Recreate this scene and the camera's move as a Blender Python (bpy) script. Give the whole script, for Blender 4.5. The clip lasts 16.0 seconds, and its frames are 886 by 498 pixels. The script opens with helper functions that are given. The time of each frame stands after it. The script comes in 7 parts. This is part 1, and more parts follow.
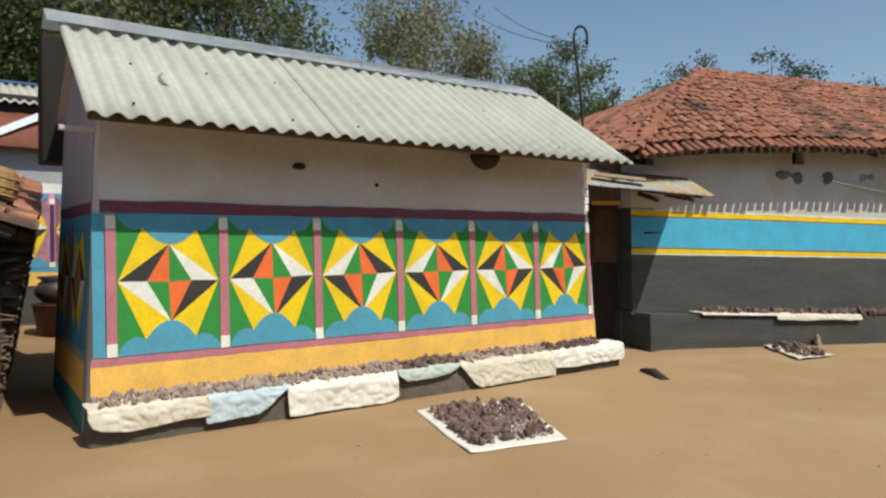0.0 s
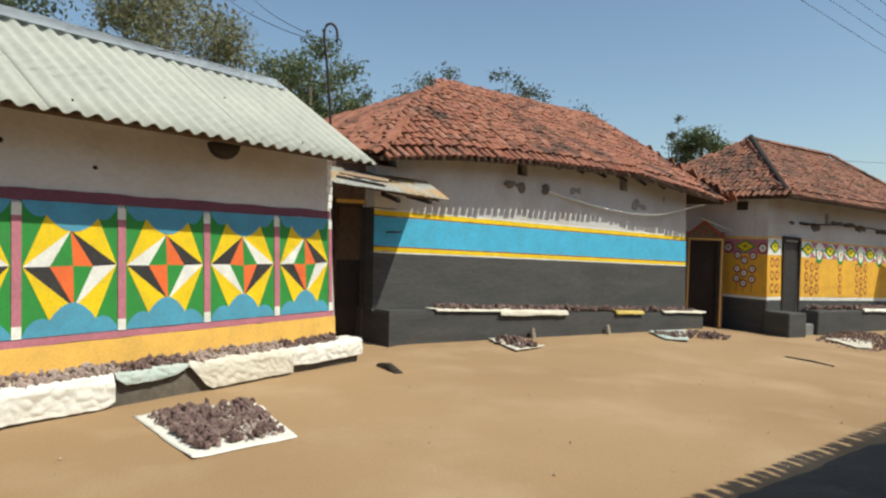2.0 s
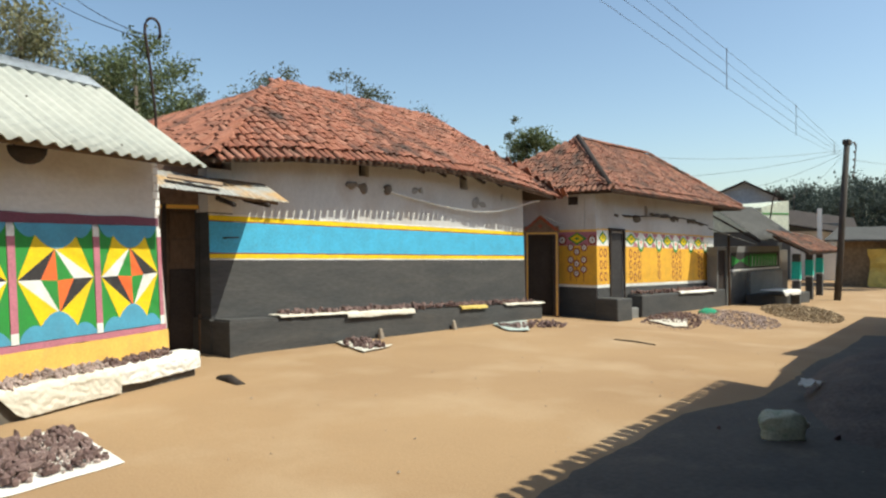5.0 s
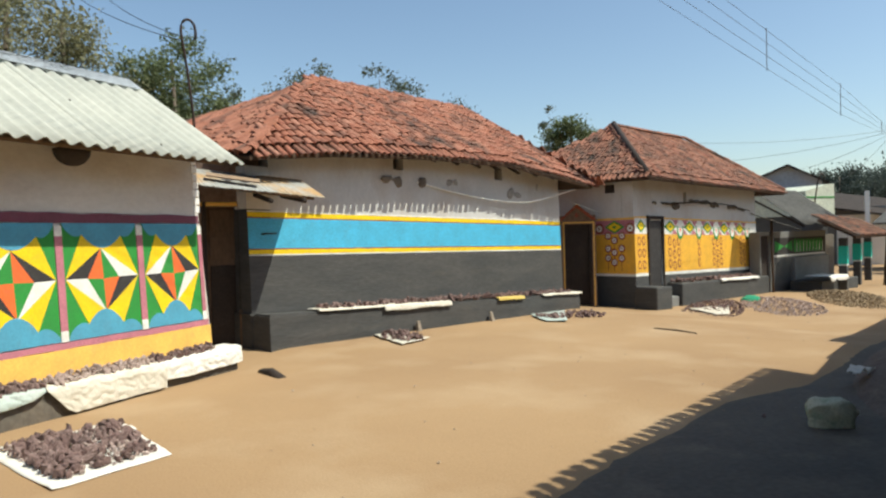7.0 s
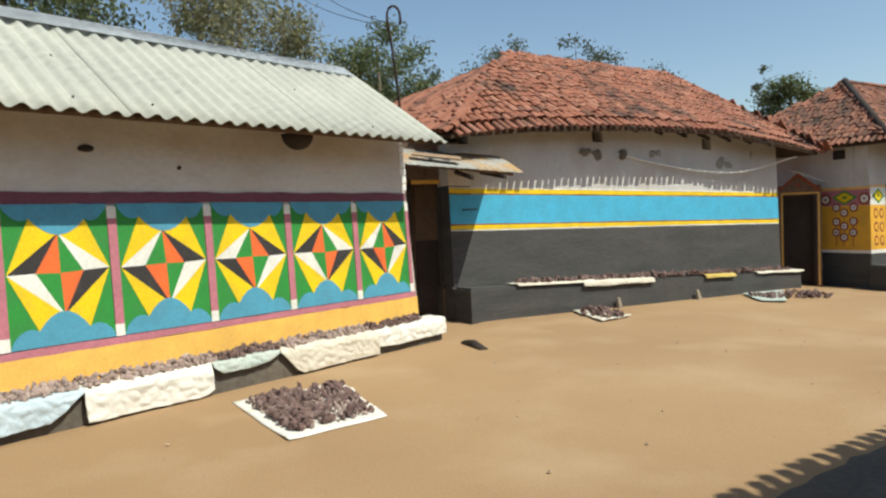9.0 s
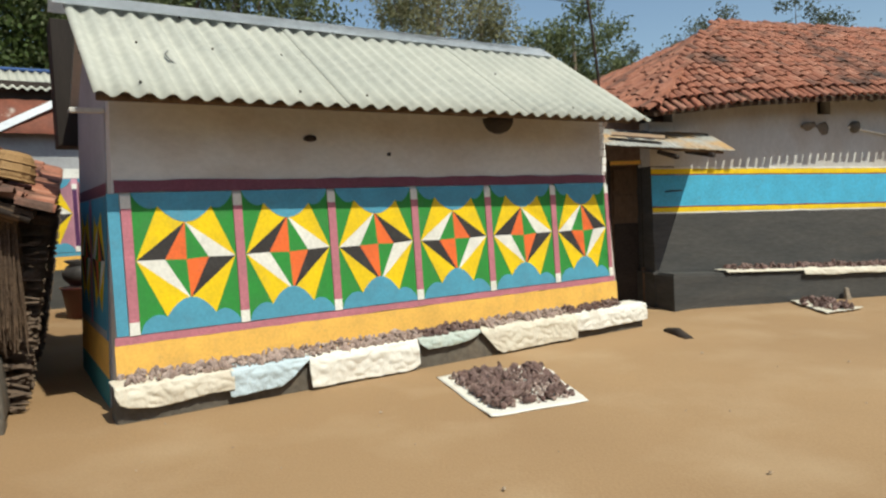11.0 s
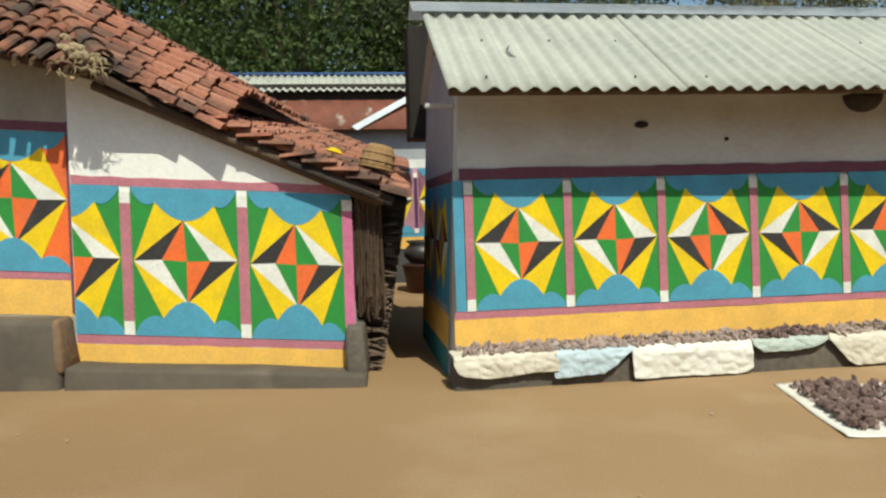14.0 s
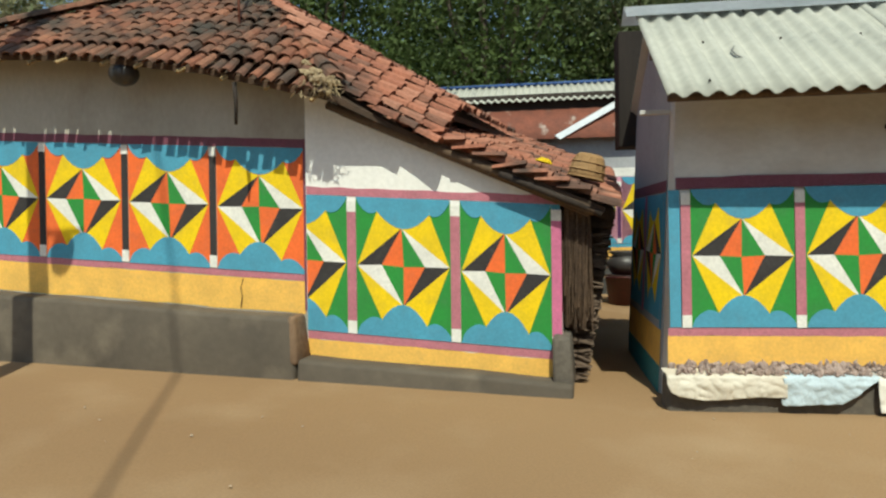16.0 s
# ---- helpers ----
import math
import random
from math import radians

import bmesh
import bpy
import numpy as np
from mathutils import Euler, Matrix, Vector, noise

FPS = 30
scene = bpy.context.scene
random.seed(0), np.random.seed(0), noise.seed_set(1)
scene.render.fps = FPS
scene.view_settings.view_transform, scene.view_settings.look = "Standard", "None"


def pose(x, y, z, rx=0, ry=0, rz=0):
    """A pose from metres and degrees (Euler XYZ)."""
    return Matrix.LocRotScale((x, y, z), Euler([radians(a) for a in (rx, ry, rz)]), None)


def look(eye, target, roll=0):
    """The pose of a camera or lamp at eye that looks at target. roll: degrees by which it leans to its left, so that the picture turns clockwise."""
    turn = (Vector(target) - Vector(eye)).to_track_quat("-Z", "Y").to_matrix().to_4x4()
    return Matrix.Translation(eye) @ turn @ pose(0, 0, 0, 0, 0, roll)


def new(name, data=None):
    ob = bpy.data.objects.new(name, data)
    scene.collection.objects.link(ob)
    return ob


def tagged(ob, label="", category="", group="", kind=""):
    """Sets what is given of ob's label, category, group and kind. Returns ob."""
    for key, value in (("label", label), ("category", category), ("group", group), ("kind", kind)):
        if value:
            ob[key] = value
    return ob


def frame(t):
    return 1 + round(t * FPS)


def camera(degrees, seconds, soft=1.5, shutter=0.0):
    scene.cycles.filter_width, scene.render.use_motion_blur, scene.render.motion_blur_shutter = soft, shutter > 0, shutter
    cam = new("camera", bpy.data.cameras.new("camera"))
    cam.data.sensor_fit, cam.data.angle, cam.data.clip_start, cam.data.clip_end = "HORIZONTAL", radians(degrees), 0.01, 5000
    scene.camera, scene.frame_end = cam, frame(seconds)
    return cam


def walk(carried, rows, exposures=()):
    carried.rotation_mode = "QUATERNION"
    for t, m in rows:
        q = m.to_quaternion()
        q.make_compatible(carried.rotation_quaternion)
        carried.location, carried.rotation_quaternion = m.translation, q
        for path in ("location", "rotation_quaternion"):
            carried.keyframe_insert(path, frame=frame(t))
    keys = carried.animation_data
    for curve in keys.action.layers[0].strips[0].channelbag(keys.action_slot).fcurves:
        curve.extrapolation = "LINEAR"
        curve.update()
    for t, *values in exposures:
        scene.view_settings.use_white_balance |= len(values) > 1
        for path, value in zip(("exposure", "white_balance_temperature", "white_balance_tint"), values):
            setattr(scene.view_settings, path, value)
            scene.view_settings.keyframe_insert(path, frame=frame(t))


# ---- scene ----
cam = camera(65.4, 16.0, soft=2.35)
METRES, EYE, TILT, LEAN, TURN = 0.70, 1.4, -2.0, -2.0, 0.0
ROWS = [
    (0.0, 0.0, 0.0, 0.0, 0.04, 1.14, 2.03),
    (0.5, 0.0434, 0.0096, -0.0043, -4.79, 0.88, 1.69),
    (1.0, 0.079, 0.0221, -0.0064, -9.93, 0.37, 1.3),
    (1.5, 0.1185, 0.0261, -0.0098, -15.5, 0.36, 1.04),
    (2.0, 0.1522, 0.0166, -0.0133, -20.38, 0.42, 0.62),
    (2.5, 0.186, 0.008, -0.0158, -24.5, 0.31, 0.58),
    (3.0, 0.2109, 0.0084, -0.0157, -27.13, 0.18, 1.26),
    (3.5, 0.2441, 0.006, -0.0185, -29.74, -0.28, 2.06),
    (4.0, 0.2635, -0.0057, -0.0201, -32.06, 0.15, 2.28),
    (6.5, 0.3077, -0.018, -0.0419, -31.94, 0.07, 4.25),
    (7.0, 0.297, -0.0169, -0.0424, -29.7, -0.3, 4.31),
    (7.5, 0.2873, -0.0142, -0.0459, -25.93, -0.59, 4.34),
    (8.0, 0.2663, 0.0091, -0.0425, -21.9, -0.89, 4.42),
    (10.5, 0.1296, 0.047, -0.0444, -1.79, -1.01, 4.59),
    (11.0, 0.0991, 0.0486, -0.0446, 2.06, -1.22, 4.4),
    (11.5, 0.0575, 0.0598, -0.0533, 6.49, -1.14, 3.89),
    (12.0, 0.0186, 0.0528, -0.0521, 10.52, -0.99, 3.57),
    (12.5, -0.0291, 0.0343, -0.0428, 14.71, -0.72, 2.89),
    (13.0, -0.0753, 0.0136, -0.0437, 19.95, -0.43, 2.32),
    (13.5, -0.111, 0.0071, -0.0458, 23.73, -0.67, 2.69),
    (14.0, -0.1431, -0.0025, -0.0438, 26.98, -0.62, 2.48),
    (14.5, -0.1768, -0.02, -0.0394, 30.58, -0.36, 2.13),
    (15.0, -0.2148, -0.0503, -0.0349, 34.68, -0.25, 1.63),
    (15.5, -0.2471, -0.0931, -0.0296, 39.03, 0.34, 1.29),
    (16.0, -0.2763, -0.1259, -0.0261, 42.89, 0.61, 1.25),
]
walk(cam, [(t, pose(0, 0, EYE, TILT, LEAN, TURN) @ pose(METRES * x, METRES * y, METRES * z, 90 + pitch, roll, yaw)) for t, x, y, z, yaw, pitch, roll in ROWS],
     exposures=[(0, 0.21, 6600, 3), (1.5, 0.30, 6600, 2), (3.0, 0.53, 6600, 2), (4.0, 0.68, 6600, 2), (8.0, 0.56, 6600, 2), (10.5, 0.35, 6700, 2), (12.5, 0.30, 6700, 0), (16.0, 0.25, 6700, -4)])

# world, sun
SUN_AZ, SUN_EL = -43.0, 55.0
world = bpy.data.worlds.new("sky")
scene.world = world
world.use_nodes = True
wn = world.node_tree
sky = wn.nodes.new("ShaderNodeTexSky")
sky.sky_type, sky.sun_disc = "NISHITA", False
sky.sun_elevation, sky.sun_rotation = radians(SUN_EL), radians(90 - SUN_AZ)
sky.air_density, sky.dust_density, sky.ozone_density = 1.0, 1.2, 1.5
wn.links.new(sky.outputs[0], wn.nodes["Background"].inputs[0])
wn.nodes["Background"].inputs[1].default_value = 0.104
sun_data = bpy.data.lights.new("sun", "SUN")
sun_data.energy, sun_data.angle, sun_data.color = 3.75, radians(0.6), (1.0, 0.95, 0.86)
sun = new("sun", sun_data)
ca, sa, ce, se = math.cos(radians(SUN_AZ)), math.sin(radians(SUN_AZ)), math.cos(radians(SUN_EL)), math.sin(radians(SUN_EL))
sun.matrix_world = look((20 * ca * ce, 20 * sa * ce, 20 * se), (0, 0, 0))
scene.view_settings.exposure = 0.0


# ---- materials ----
def surface(name, a, b=None, big=1.5, small=40.0, rough=0.85, bump=0.3, metal=0.0, grain=0.25, pieces=None, stain=None, stain_at=(0.55, 0.75), stain_scale=2.0, stretch=(1, 1, 1), spec=0.3, depth=0.01):
    """Two tones by large noise, fine grain, bump; pieces: colours chosen per piece; stain: colour over large noise."""
    m = bpy.data.materials.new(name)
    m.use_nodes = True
    nt = m.node_tree
    N, K = nt.nodes.new, nt.links.new
    p = nt.nodes["Principled BSDF"]
    geo = N("ShaderNodeNewGeometry")
    mp = N("ShaderNodeMapping")
    mp.inputs["Scale"].default_value = stretch
    K(geo.outputs["Position"], mp.inputs["Vector"])

    def nz(scale, detail=4.0):
        n = N("ShaderNodeTexNoise")
        n.inputs["Scale"].default_value, n.inputs["Detail"].default_value = scale, detail
        K(mp.outputs[0], n.inputs["Vector"])
        return n.outputs["Fac"]

    def ramp(src, lo, hi):
        r = N("ShaderNodeMapRange")
        r.inputs["From Min"].default_value, r.inputs["From Max"].default_value = lo, hi
        K(src, r.inputs["Value"])
        return r.outputs[0]

    def mix(fac, x, y, kind="MIX"):
        q = N("ShaderNodeMix")
        q.data_type, q.blend_type = "RGBA", kind
        for s, v in ((q.inputs[0], fac), (q.inputs[6], x), (q.inputs[7], y)):
            if isinstance(v, (int, float)):
                s.default_value = v
            elif isinstance(v, tuple):
                s.default_value = (*v, 1)
            else:
                K(v, s)
        return q.outputs[2]

    b = b or tuple(c * 0.8 for c in a)
    if pieces:
        ob = N("ShaderNodeObjectInfo")
        add = N("ShaderNodeMath")
        add.operation = "ADD"
        K(ob.outputs["Random"], add.inputs[0])
        K(geo.outputs["Random Per Island"], add.inputs[1])
        fr = N("ShaderNodeMath")
        fr.operation = "FRACT"
        K(add.outputs[0], fr.inputs[0])
        cr = N("ShaderNodeValToRGB")
        cr.color_ramp.elements.remove(cr.color_ramp.elements[0])
        cr.color_ramp.elements[0].position = 0.0
        cr.color_ramp.elements[0].color = (*pieces[0], 1)
        for i, c in enumerate(pieces[1:], 1):
            e = cr.color_ramp.elements.new(i / (len(pieces) - 1))
            e.color = (*c, 1)
        K(fr.outputs[0], cr.inputs[0])
        col = mix(ramp(nz(big), 0.35, 0.7), cr.outputs[0], mix(0.45, cr.outputs[0], b))
    else:
        col = mix(ramp(nz(big), 0.32, 0.68), a, b)
    if stain:
        col = mix(ramp(nz(stain_scale, 6.0), *stain_at), col, stain)
    g = nz(small, 3.0)
    dark = N("ShaderNodeMapRange")
    dark.inputs["To Min"].default_value, dark.inputs["To Max"].default_value = 1 - grain, 1 + grain
    dark.inputs["From Min"].default_value, dark.inputs["From Max"].default_value = 0.25, 0.75
    K(g, dark.inputs["Value"])
    grey = N("ShaderNodeCombineColor")
    for i in range(3):
        K(dark.outputs[0], grey.inputs[i])
    col = mix(1.0, col, grey.outputs[0], "MULTIPLY")
    K(col, p.inputs["Base Color"])
    p.inputs["Roughness"].default_value, p.inputs["Metallic"].default_value = rough, metal
    p.inputs["Specular IOR Level"].default_value = spec
    if bump:
        bn = N("ShaderNodeBump")
        bn.inputs["Strength"].default_value, bn.inputs["Distance"].default_value = bump, depth
        hsum = N("ShaderNodeMath")
        hsum.operation = "ADD"
        K(g, hsum.inputs[0])
        K(nz(small * 0.2, 3.0), hsum.inputs[1])
        K(hsum.outputs[0], bn.inputs["Height"])
        K(bn.outputs[0], p.inputs["Normal"])
    return m


def leafy(name, a, b):
    """Leaf colour with a little light passing through."""
    m = surface(name, a, b, big=0.5, small=6, rough=0.6, bump=0, grain=0.3, pieces=[a, b, tuple(c * 0.6 for c in a), tuple(c * 1.3 for c in b)])
    nt = m.node_tree
    p = nt.nodes["Principled BSDF"]
    tr = nt.nodes.new("ShaderNodeBsdfTranslucent")
    nt.links.new(p.inputs["Base Color"].links[0].from_socket, tr.inputs["Color"])
    mx = nt.nodes.new("ShaderNodeMixShader")
    mx.inputs[0].default_value = 0.35
    nt.links.new(p.outputs[0], mx.inputs[1])
    nt.links.new(tr.outputs[0], mx.inputs[2])
    nt.links.new(mx.outputs[0], nt.nodes["Material Output"].inputs[0])
    return m


EARTH = surface("packed_earth", (0.36, 0.235, 0.125), (0.30, 0.19, 0.10), big=0.35, small=60, rough=0.95, bump=0.25, grain=0.08, stain=(0.40, 0.28, 0.165), stain_scale=0.9, stain_at=(0.5, 0.75))


def darker_side(m):
    """Darker, browner earth towards the lane by the left house, with a ragged edge."""
    nt = m.node_tree
    bsdf = next(n for n in nt.nodes if n.type == "BSDF_PRINCIPLED")
    src = bsdf.inputs["Base Color"].links[0].from_socket
    geo, sep, nz, add, ramp, mx = (nt.nodes.new(k) for k in ("ShaderNodeNewGeometry", "ShaderNodeSeparateXYZ", "ShaderNodeTexNoise", "ShaderNodeMath", "ShaderNodeMapRange", "ShaderNodeMix"))
    nz.inputs["Scale"].default_value, nz.inputs["Detail"].default_value = 0.7, 6
    add.operation = "MULTIPLY_ADD"
    add.inputs[1].default_value = 3.0
    ramp.interpolation_type = "SMOOTHSTEP"
    for k, v in (("From Min", 2.2), ("From Max", -2.2), ("To Min", 0.0), ("To Max", 1.0)):
        ramp.inputs[k].default_value = v
    mx.data_type, mx.blend_type = "RGBA", "MULTIPLY"
    nt.links.new(geo.outputs["Position"], sep.inputs[0])
    nt.links.new(geo.outputs["Position"], nz.inputs["Vector"])
    nt.links.new(nz.outputs[0], add.inputs[0])
    nt.links.new(sep.outputs["X"], add.inputs[2])
    nt.links.new(add.outputs[0], ramp.inputs["Value"])
    nt.links.new(ramp.outputs[0], mx.inputs[0])
    nt.links.new(src, mx.inputs[6])
    mx.inputs[7].default_value = (0.80, 0.77, 0.74, 1)
    nt.links.new(mx.outputs[2], bsdf.inputs["Base Color"])


darker_side(EARTH)
LIME = surface("limewashed_mud", (0.56, 0.55, 0.53), (0.49, 0.48, 0.46), big=1.2, small=25, bump=0.35, grain=0.07, stain=(0.40, 0.34, 0.28), stain_scale=1.3, stain_at=(0.50, 0.80), stretch=(1, 1, 0.6))
WHITEWASH = surface("whitewashed_mud", (0.82, 0.81, 0.78), (0.76, 0.75, 0.715), big=1.2, small=25, bump=0.35, grain=0.06)
SMOKYLIME = surface("smoke_stained_limewash", (0.66, 0.64, 0.60), (0.57, 0.55, 0.51), big=0.9, small=22, bump=0.4, grain=0.06, stain=(0.46, 0.39, 0.32), stain_scale=1.1, stain_at=(0.50, 0.80), stretch=(0.6, 1, 1.2))
SOOTLIME = surface("sooty_limewash", (0.44, 0.415, 0.36), (0.36, 0.34, 0.295), big=1.2, small=25, bump=0.35, grain=0.07, stain=(0.27, 0.225, 0.18), stain_scale=1.4, stain_at=(0.52, 0.8), stretch=(1, 1, 0.6))
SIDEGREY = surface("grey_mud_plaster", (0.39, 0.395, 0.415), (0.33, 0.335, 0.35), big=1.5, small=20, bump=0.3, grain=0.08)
BLACKMUD = surface("black_painted_mud", (0.055, 0.056, 0.056), (0.075, 0.073, 0.070), big=2.5, small=18, rough=0.75, bump=0.4, grain=0.15, stretch=(0.5, 0.5, 2), stain=(0.09, 0.082, 0.07), stain_scale=3.0, stain_at=(0.6, 0.9))
DARKMUD = surface("dark_mud_plinth", (0.095, 0.085, 0.073), (0.125, 0.108, 0.088), big=2.0, small=22, rough=0.9, bump=0.5, grain=0.2, stain=(0.16, 0.125, 0.09), stain_scale=2.5, stain_at=(0.58, 0.8))


def paint(name, a, worn=0.10):
    b = tuple(min(1, c * 0.82 + 0.01) for c in a)
    return surface(name, a, b, big=5, small=45, rough=0.72, bump=0.18, grain=worn, stain=tuple(0.75 * c + 0.03 for c in a), stain_scale=9, stain_at=(0.55, 0.8), depth=0.006)


YEL = paint("yellow_paint", (0.84, 0.585, 0.010))
GRN = paint("green_paint", (0.032, 0.26, 0.045))
ORG = paint("orange_paint", (0.82, 0.155, 0.035))
BLU = paint("blue_paint", (0.085, 0.325, 0.47))
CYA = paint("sky_blue_paint", (0.075, 0.43, 0.66), 0.16)
PNK = paint("pink_paint", (0.48, 0.175, 0.22), 0.16)
MAG = paint("magenta_paint", (0.60, 0.16, 0.30), 0.16)
MAR = paint("maroon_paint", (0.17, 0.055, 0.085), 0.16)
OCH = paint("ochre_paint", (0.84, 0.49, 0.11))
OCD = paint("deep_yellow_paint", (0.80, 0.43, 0.045))
BLK = paint("black_paint", (0.034, 0.031, 0.031), 0.2)
WHT = paint("white_paint", (0.79, 0.78, 0.73), 0.12)
PALEPINK = paint("pale_pink_paint", (0.66, 0.33, 0.42), 0.12)
TEA = paint("teal_paint", (0.04, 0.24, 0.27), 0.2)
AQU = paint("aqua_paint", (0.03, 0.5, 0.4), 0.2)
RED = paint("brick_red_paint", (0.30, 0.07, 0.04), 0.2)
TILE = surface("fired_clay_tile", (0.36, 0.12, 0.06), (0.24, 0.10, 0.065), big=2.2, small=35, rough=0.9, bump=0.4, grain=0.22,
               pieces=[(0.33, 0.125, 0.076), (0.38, 0.165, 0.105), (0.27, 0.10, 0.062), (0.41, 0.20, 0.135), (0.30, 0.115, 0.072), (0.15, 0.082, 0.06), (0.35, 0.14, 0.085)],
               stain=(0.05, 0.042, 0.036), stain_scale=1.5, stain_at=(0.53, 0.72))
MIDTILE = surface("sooty_clay_tile", (0.30, 0.11, 0.06), (0.20, 0.095, 0.06), big=2.2, small=35, rough=0.92, bump=0.4, grain=0.25,
                  pieces=[(0.27, 0.10, 0.062), (0.32, 0.145, 0.095), (0.18, 0.08, 0.055), (0.34, 0.165, 0.11), (0.11, 0.065, 0.05), (0.25, 0.095, 0.06)], stain=(0.05, 0.042, 0.036), stain_scale=2.0, stain_at=(0.50, 0.72))
OLDTILE = surface("weathered_clay_tile", (0.30, 0.11, 0.06), (0.19, 0.095, 0.06), big=2.2, small=35, rough=0.92, bump=0.4, grain=0.25,
                  pieces=[(0.23, 0.088, 0.052), (0.28, 0.125, 0.076), (0.11, 0.062, 0.045), (0.30, 0.135, 0.08), (0.05, 0.04, 0.034), (0.22, 0.085, 0.05), (0.075, 0.052, 0.042), (0.28, 0.10, 0.056)],
                  stain=(0.055, 0.047, 0.038), stain_scale=2.4, stain_at=(0.44, 0.65))
CLAYBASE = surface("clay_dust_under_tiles", (0.09, 0.05, 0.03), (0.05, 0.035, 0.025), small=30, bump=0.3)
ASBESTOS = surface("fibre_cement_sheet", (0.44, 0.44, 0.385), (0.37, 0.375, 0.33), big=1.3, small=14, rough=0.9, bump=0.15, grain=0.09, stain=(0.36, 0.37, 0.33), stain_scale=5.0, stain_at=(0.58, 0.8))
ZINC = surface("galvanised_sheet", (0.66, 0.69, 0.71), (0.55, 0.58, 0.60), big=2, small=20, rough=0.42, bump=0.1, metal=0.25, grain=0.1, spec=0.5)
RUST = surface("rusted_sheet", (0.21, 0.072, 0.045), (0.15, 0.058, 0.04), big=3, small=20, rough=0.85, bump=0.2, grain=0.2, stain=(0.40, 0.33, 0.28), stain_scale=2.6, stain_at=(0.60, 0.72), stretch=(1.6, 1.6, 0.5))
OLDSHEET = surface("weathered_tin_sheet", (0.30, 0.31, 0.29), (0.38, 0.37, 0.34), big=2, small=25, rough=0.8, bump=0.2, grain=0.2, stain=(0.42, 0.27, 0.13), stain_scale=1.6, stain_at=(0.5, 0.62))
WOOD = surface("weathered_timber", (0.13, 0.085, 0.055), (0.09, 0.06, 0.04), big=3, small=40, rough=0.85, bump=0.5, grain=0.25, stretch=(1, 1, 0.3))
DARKWOOD = surface("soot_dark_timber", (0.045, 0.034, 0.028), (0.03, 0.023, 0.02), big=3, small=40, rough=0.85, bump=0.4, grain=0.25)
BAMBOO = surface("bamboo_and_straw", (0.42, 0.31, 0.16), (0.32, 0.22, 0.11), big=6, small=60, rough=0.8, bump=0.5, grain=0.3)
SACK = surface("woven_plastic_sack", (0.66, 0.62, 0.52), (0.60, 0.55, 0.46), big=4, small=60, rough=0.6, bump=0.2, grain=0.05, stain=(0.50, 0.43, 0.34), stain_scale=5, stain_at=(0.56, 0.8))
BLUESACK = surface("pale_blue_sack", (0.50, 0.60, 0.66), (0.44, 0.53, 0.58), big=4, small=90, rough=0.6, bump=0.3, grain=0.1)
GREENSACK = surface("pale_green_sack", (0.40, 0.48, 0.44), (0.5, 0.52, 0.47), big=4, small=90, rough=0.6, bump=0.3, grain=0.1)
YELSACK = surface("yellow_sack", (0.62, 0.47, 0.12), (0.5, 0.36, 0.10), big=4, small=90, rough=0.6, bump=0.3, grain=0.1)
WHITESHEET = surface("white_plastic_sheet", (0.76, 0.74, 0.68), (0.70, 0.675, 0.61), big=4, small=45, rough=0.55, bump=0.2, grain=0.04, stain=(0.5, 0.42, 0.34), stain_scale=4, stain_at=(0.6, 0.85))
CLOD = surface("dried_brown_lumps", (0.14, 0.085, 0.075), (0.09, 0.055, 0.05), big=12, small=60, rough=0.95, bump=0.8, grain=0.35, pieces=[(0.20, 0.13, 0.115), (0.15, 0.095, 0.085), (0.25, 0.175, 0.155), (0.17, 0.11, 0.098)])
PALECLOD = surface("dusty_pale_lumps", (0.25, 0.18, 0.155), (0.19, 0.13, 0.11), big=12, small=60, rough=0.95, bump=0.8, grain=0.3, pieces=[(0.42, 0.325, 0.285), (0.32, 0.24, 0.21), (0.48, 0.385, 0.34), (0.36, 0.275, 0.24)])
IRON = surface("dark_iron", (0.03, 0.025, 0.024), (0.06, 0.035, 0.025), big=8, small=40, rough=0.6, bump=0.2, metal=0.4)
RUBBER = surface("black_cable", (0.02, 0.02, 0.022), big=8, small=40, rough=0.6, bump=0)
WIRE = surface("grey_line_wire", (0.16, 0.17, 0.18), big=8, small=40, rough=0.5, bump=0)
ROPE = surface("pale_rope", (0.78, 0.76, 0.70), big=8, small=80, rough=0.9, bump=0.4)
POTBLACK = surface("soot_black_pot", (0.03, 0.028, 0.028), (0.05, 0.045, 0.045), big=8, small=30, rough=0.45, bump=0.2, spec=0.5)
REDPLASTIC = surface("dark_red_plastic", (0.075, 0.013, 0.012), big=8, small=30, rough=0.45, bump=0.1, spec=0.5)
PALEPLASTER = surface("pale_green_plaster", (0.55, 0.58, 0.47), (0.5, 0.53, 0.44), big=2, small=15, bump=0.2)
FARGREY = surface("weathered_grey_gable", (0.34, 0.37, 0.42), (0.42, 0.44, 0.48), big=1.5, small=10, bump=0.2, grain=0.15)
WARMMUD = surface("worn_brown_grey_mud", (0.115, 0.095, 0.073), (0.085, 0.071, 0.056), big=1.6, small=14, bump=0.3, grain=0.08, stain=(0.17, 0.14, 0.105), stain_scale=2.2, stain_at=(0.52, 0.75))
GREYMUD = surface("grey_washed_mud", (0.22, 0.22, 0.21), (0.175, 0.175, 0.168), big=2, small=15, bump=0.3, grain=0.1)
NEST = surface("brown_grey_nest_mud", (0.19, 0.16, 0.13), (0.13, 0.11, 0.09), small=22, bump=0.6)
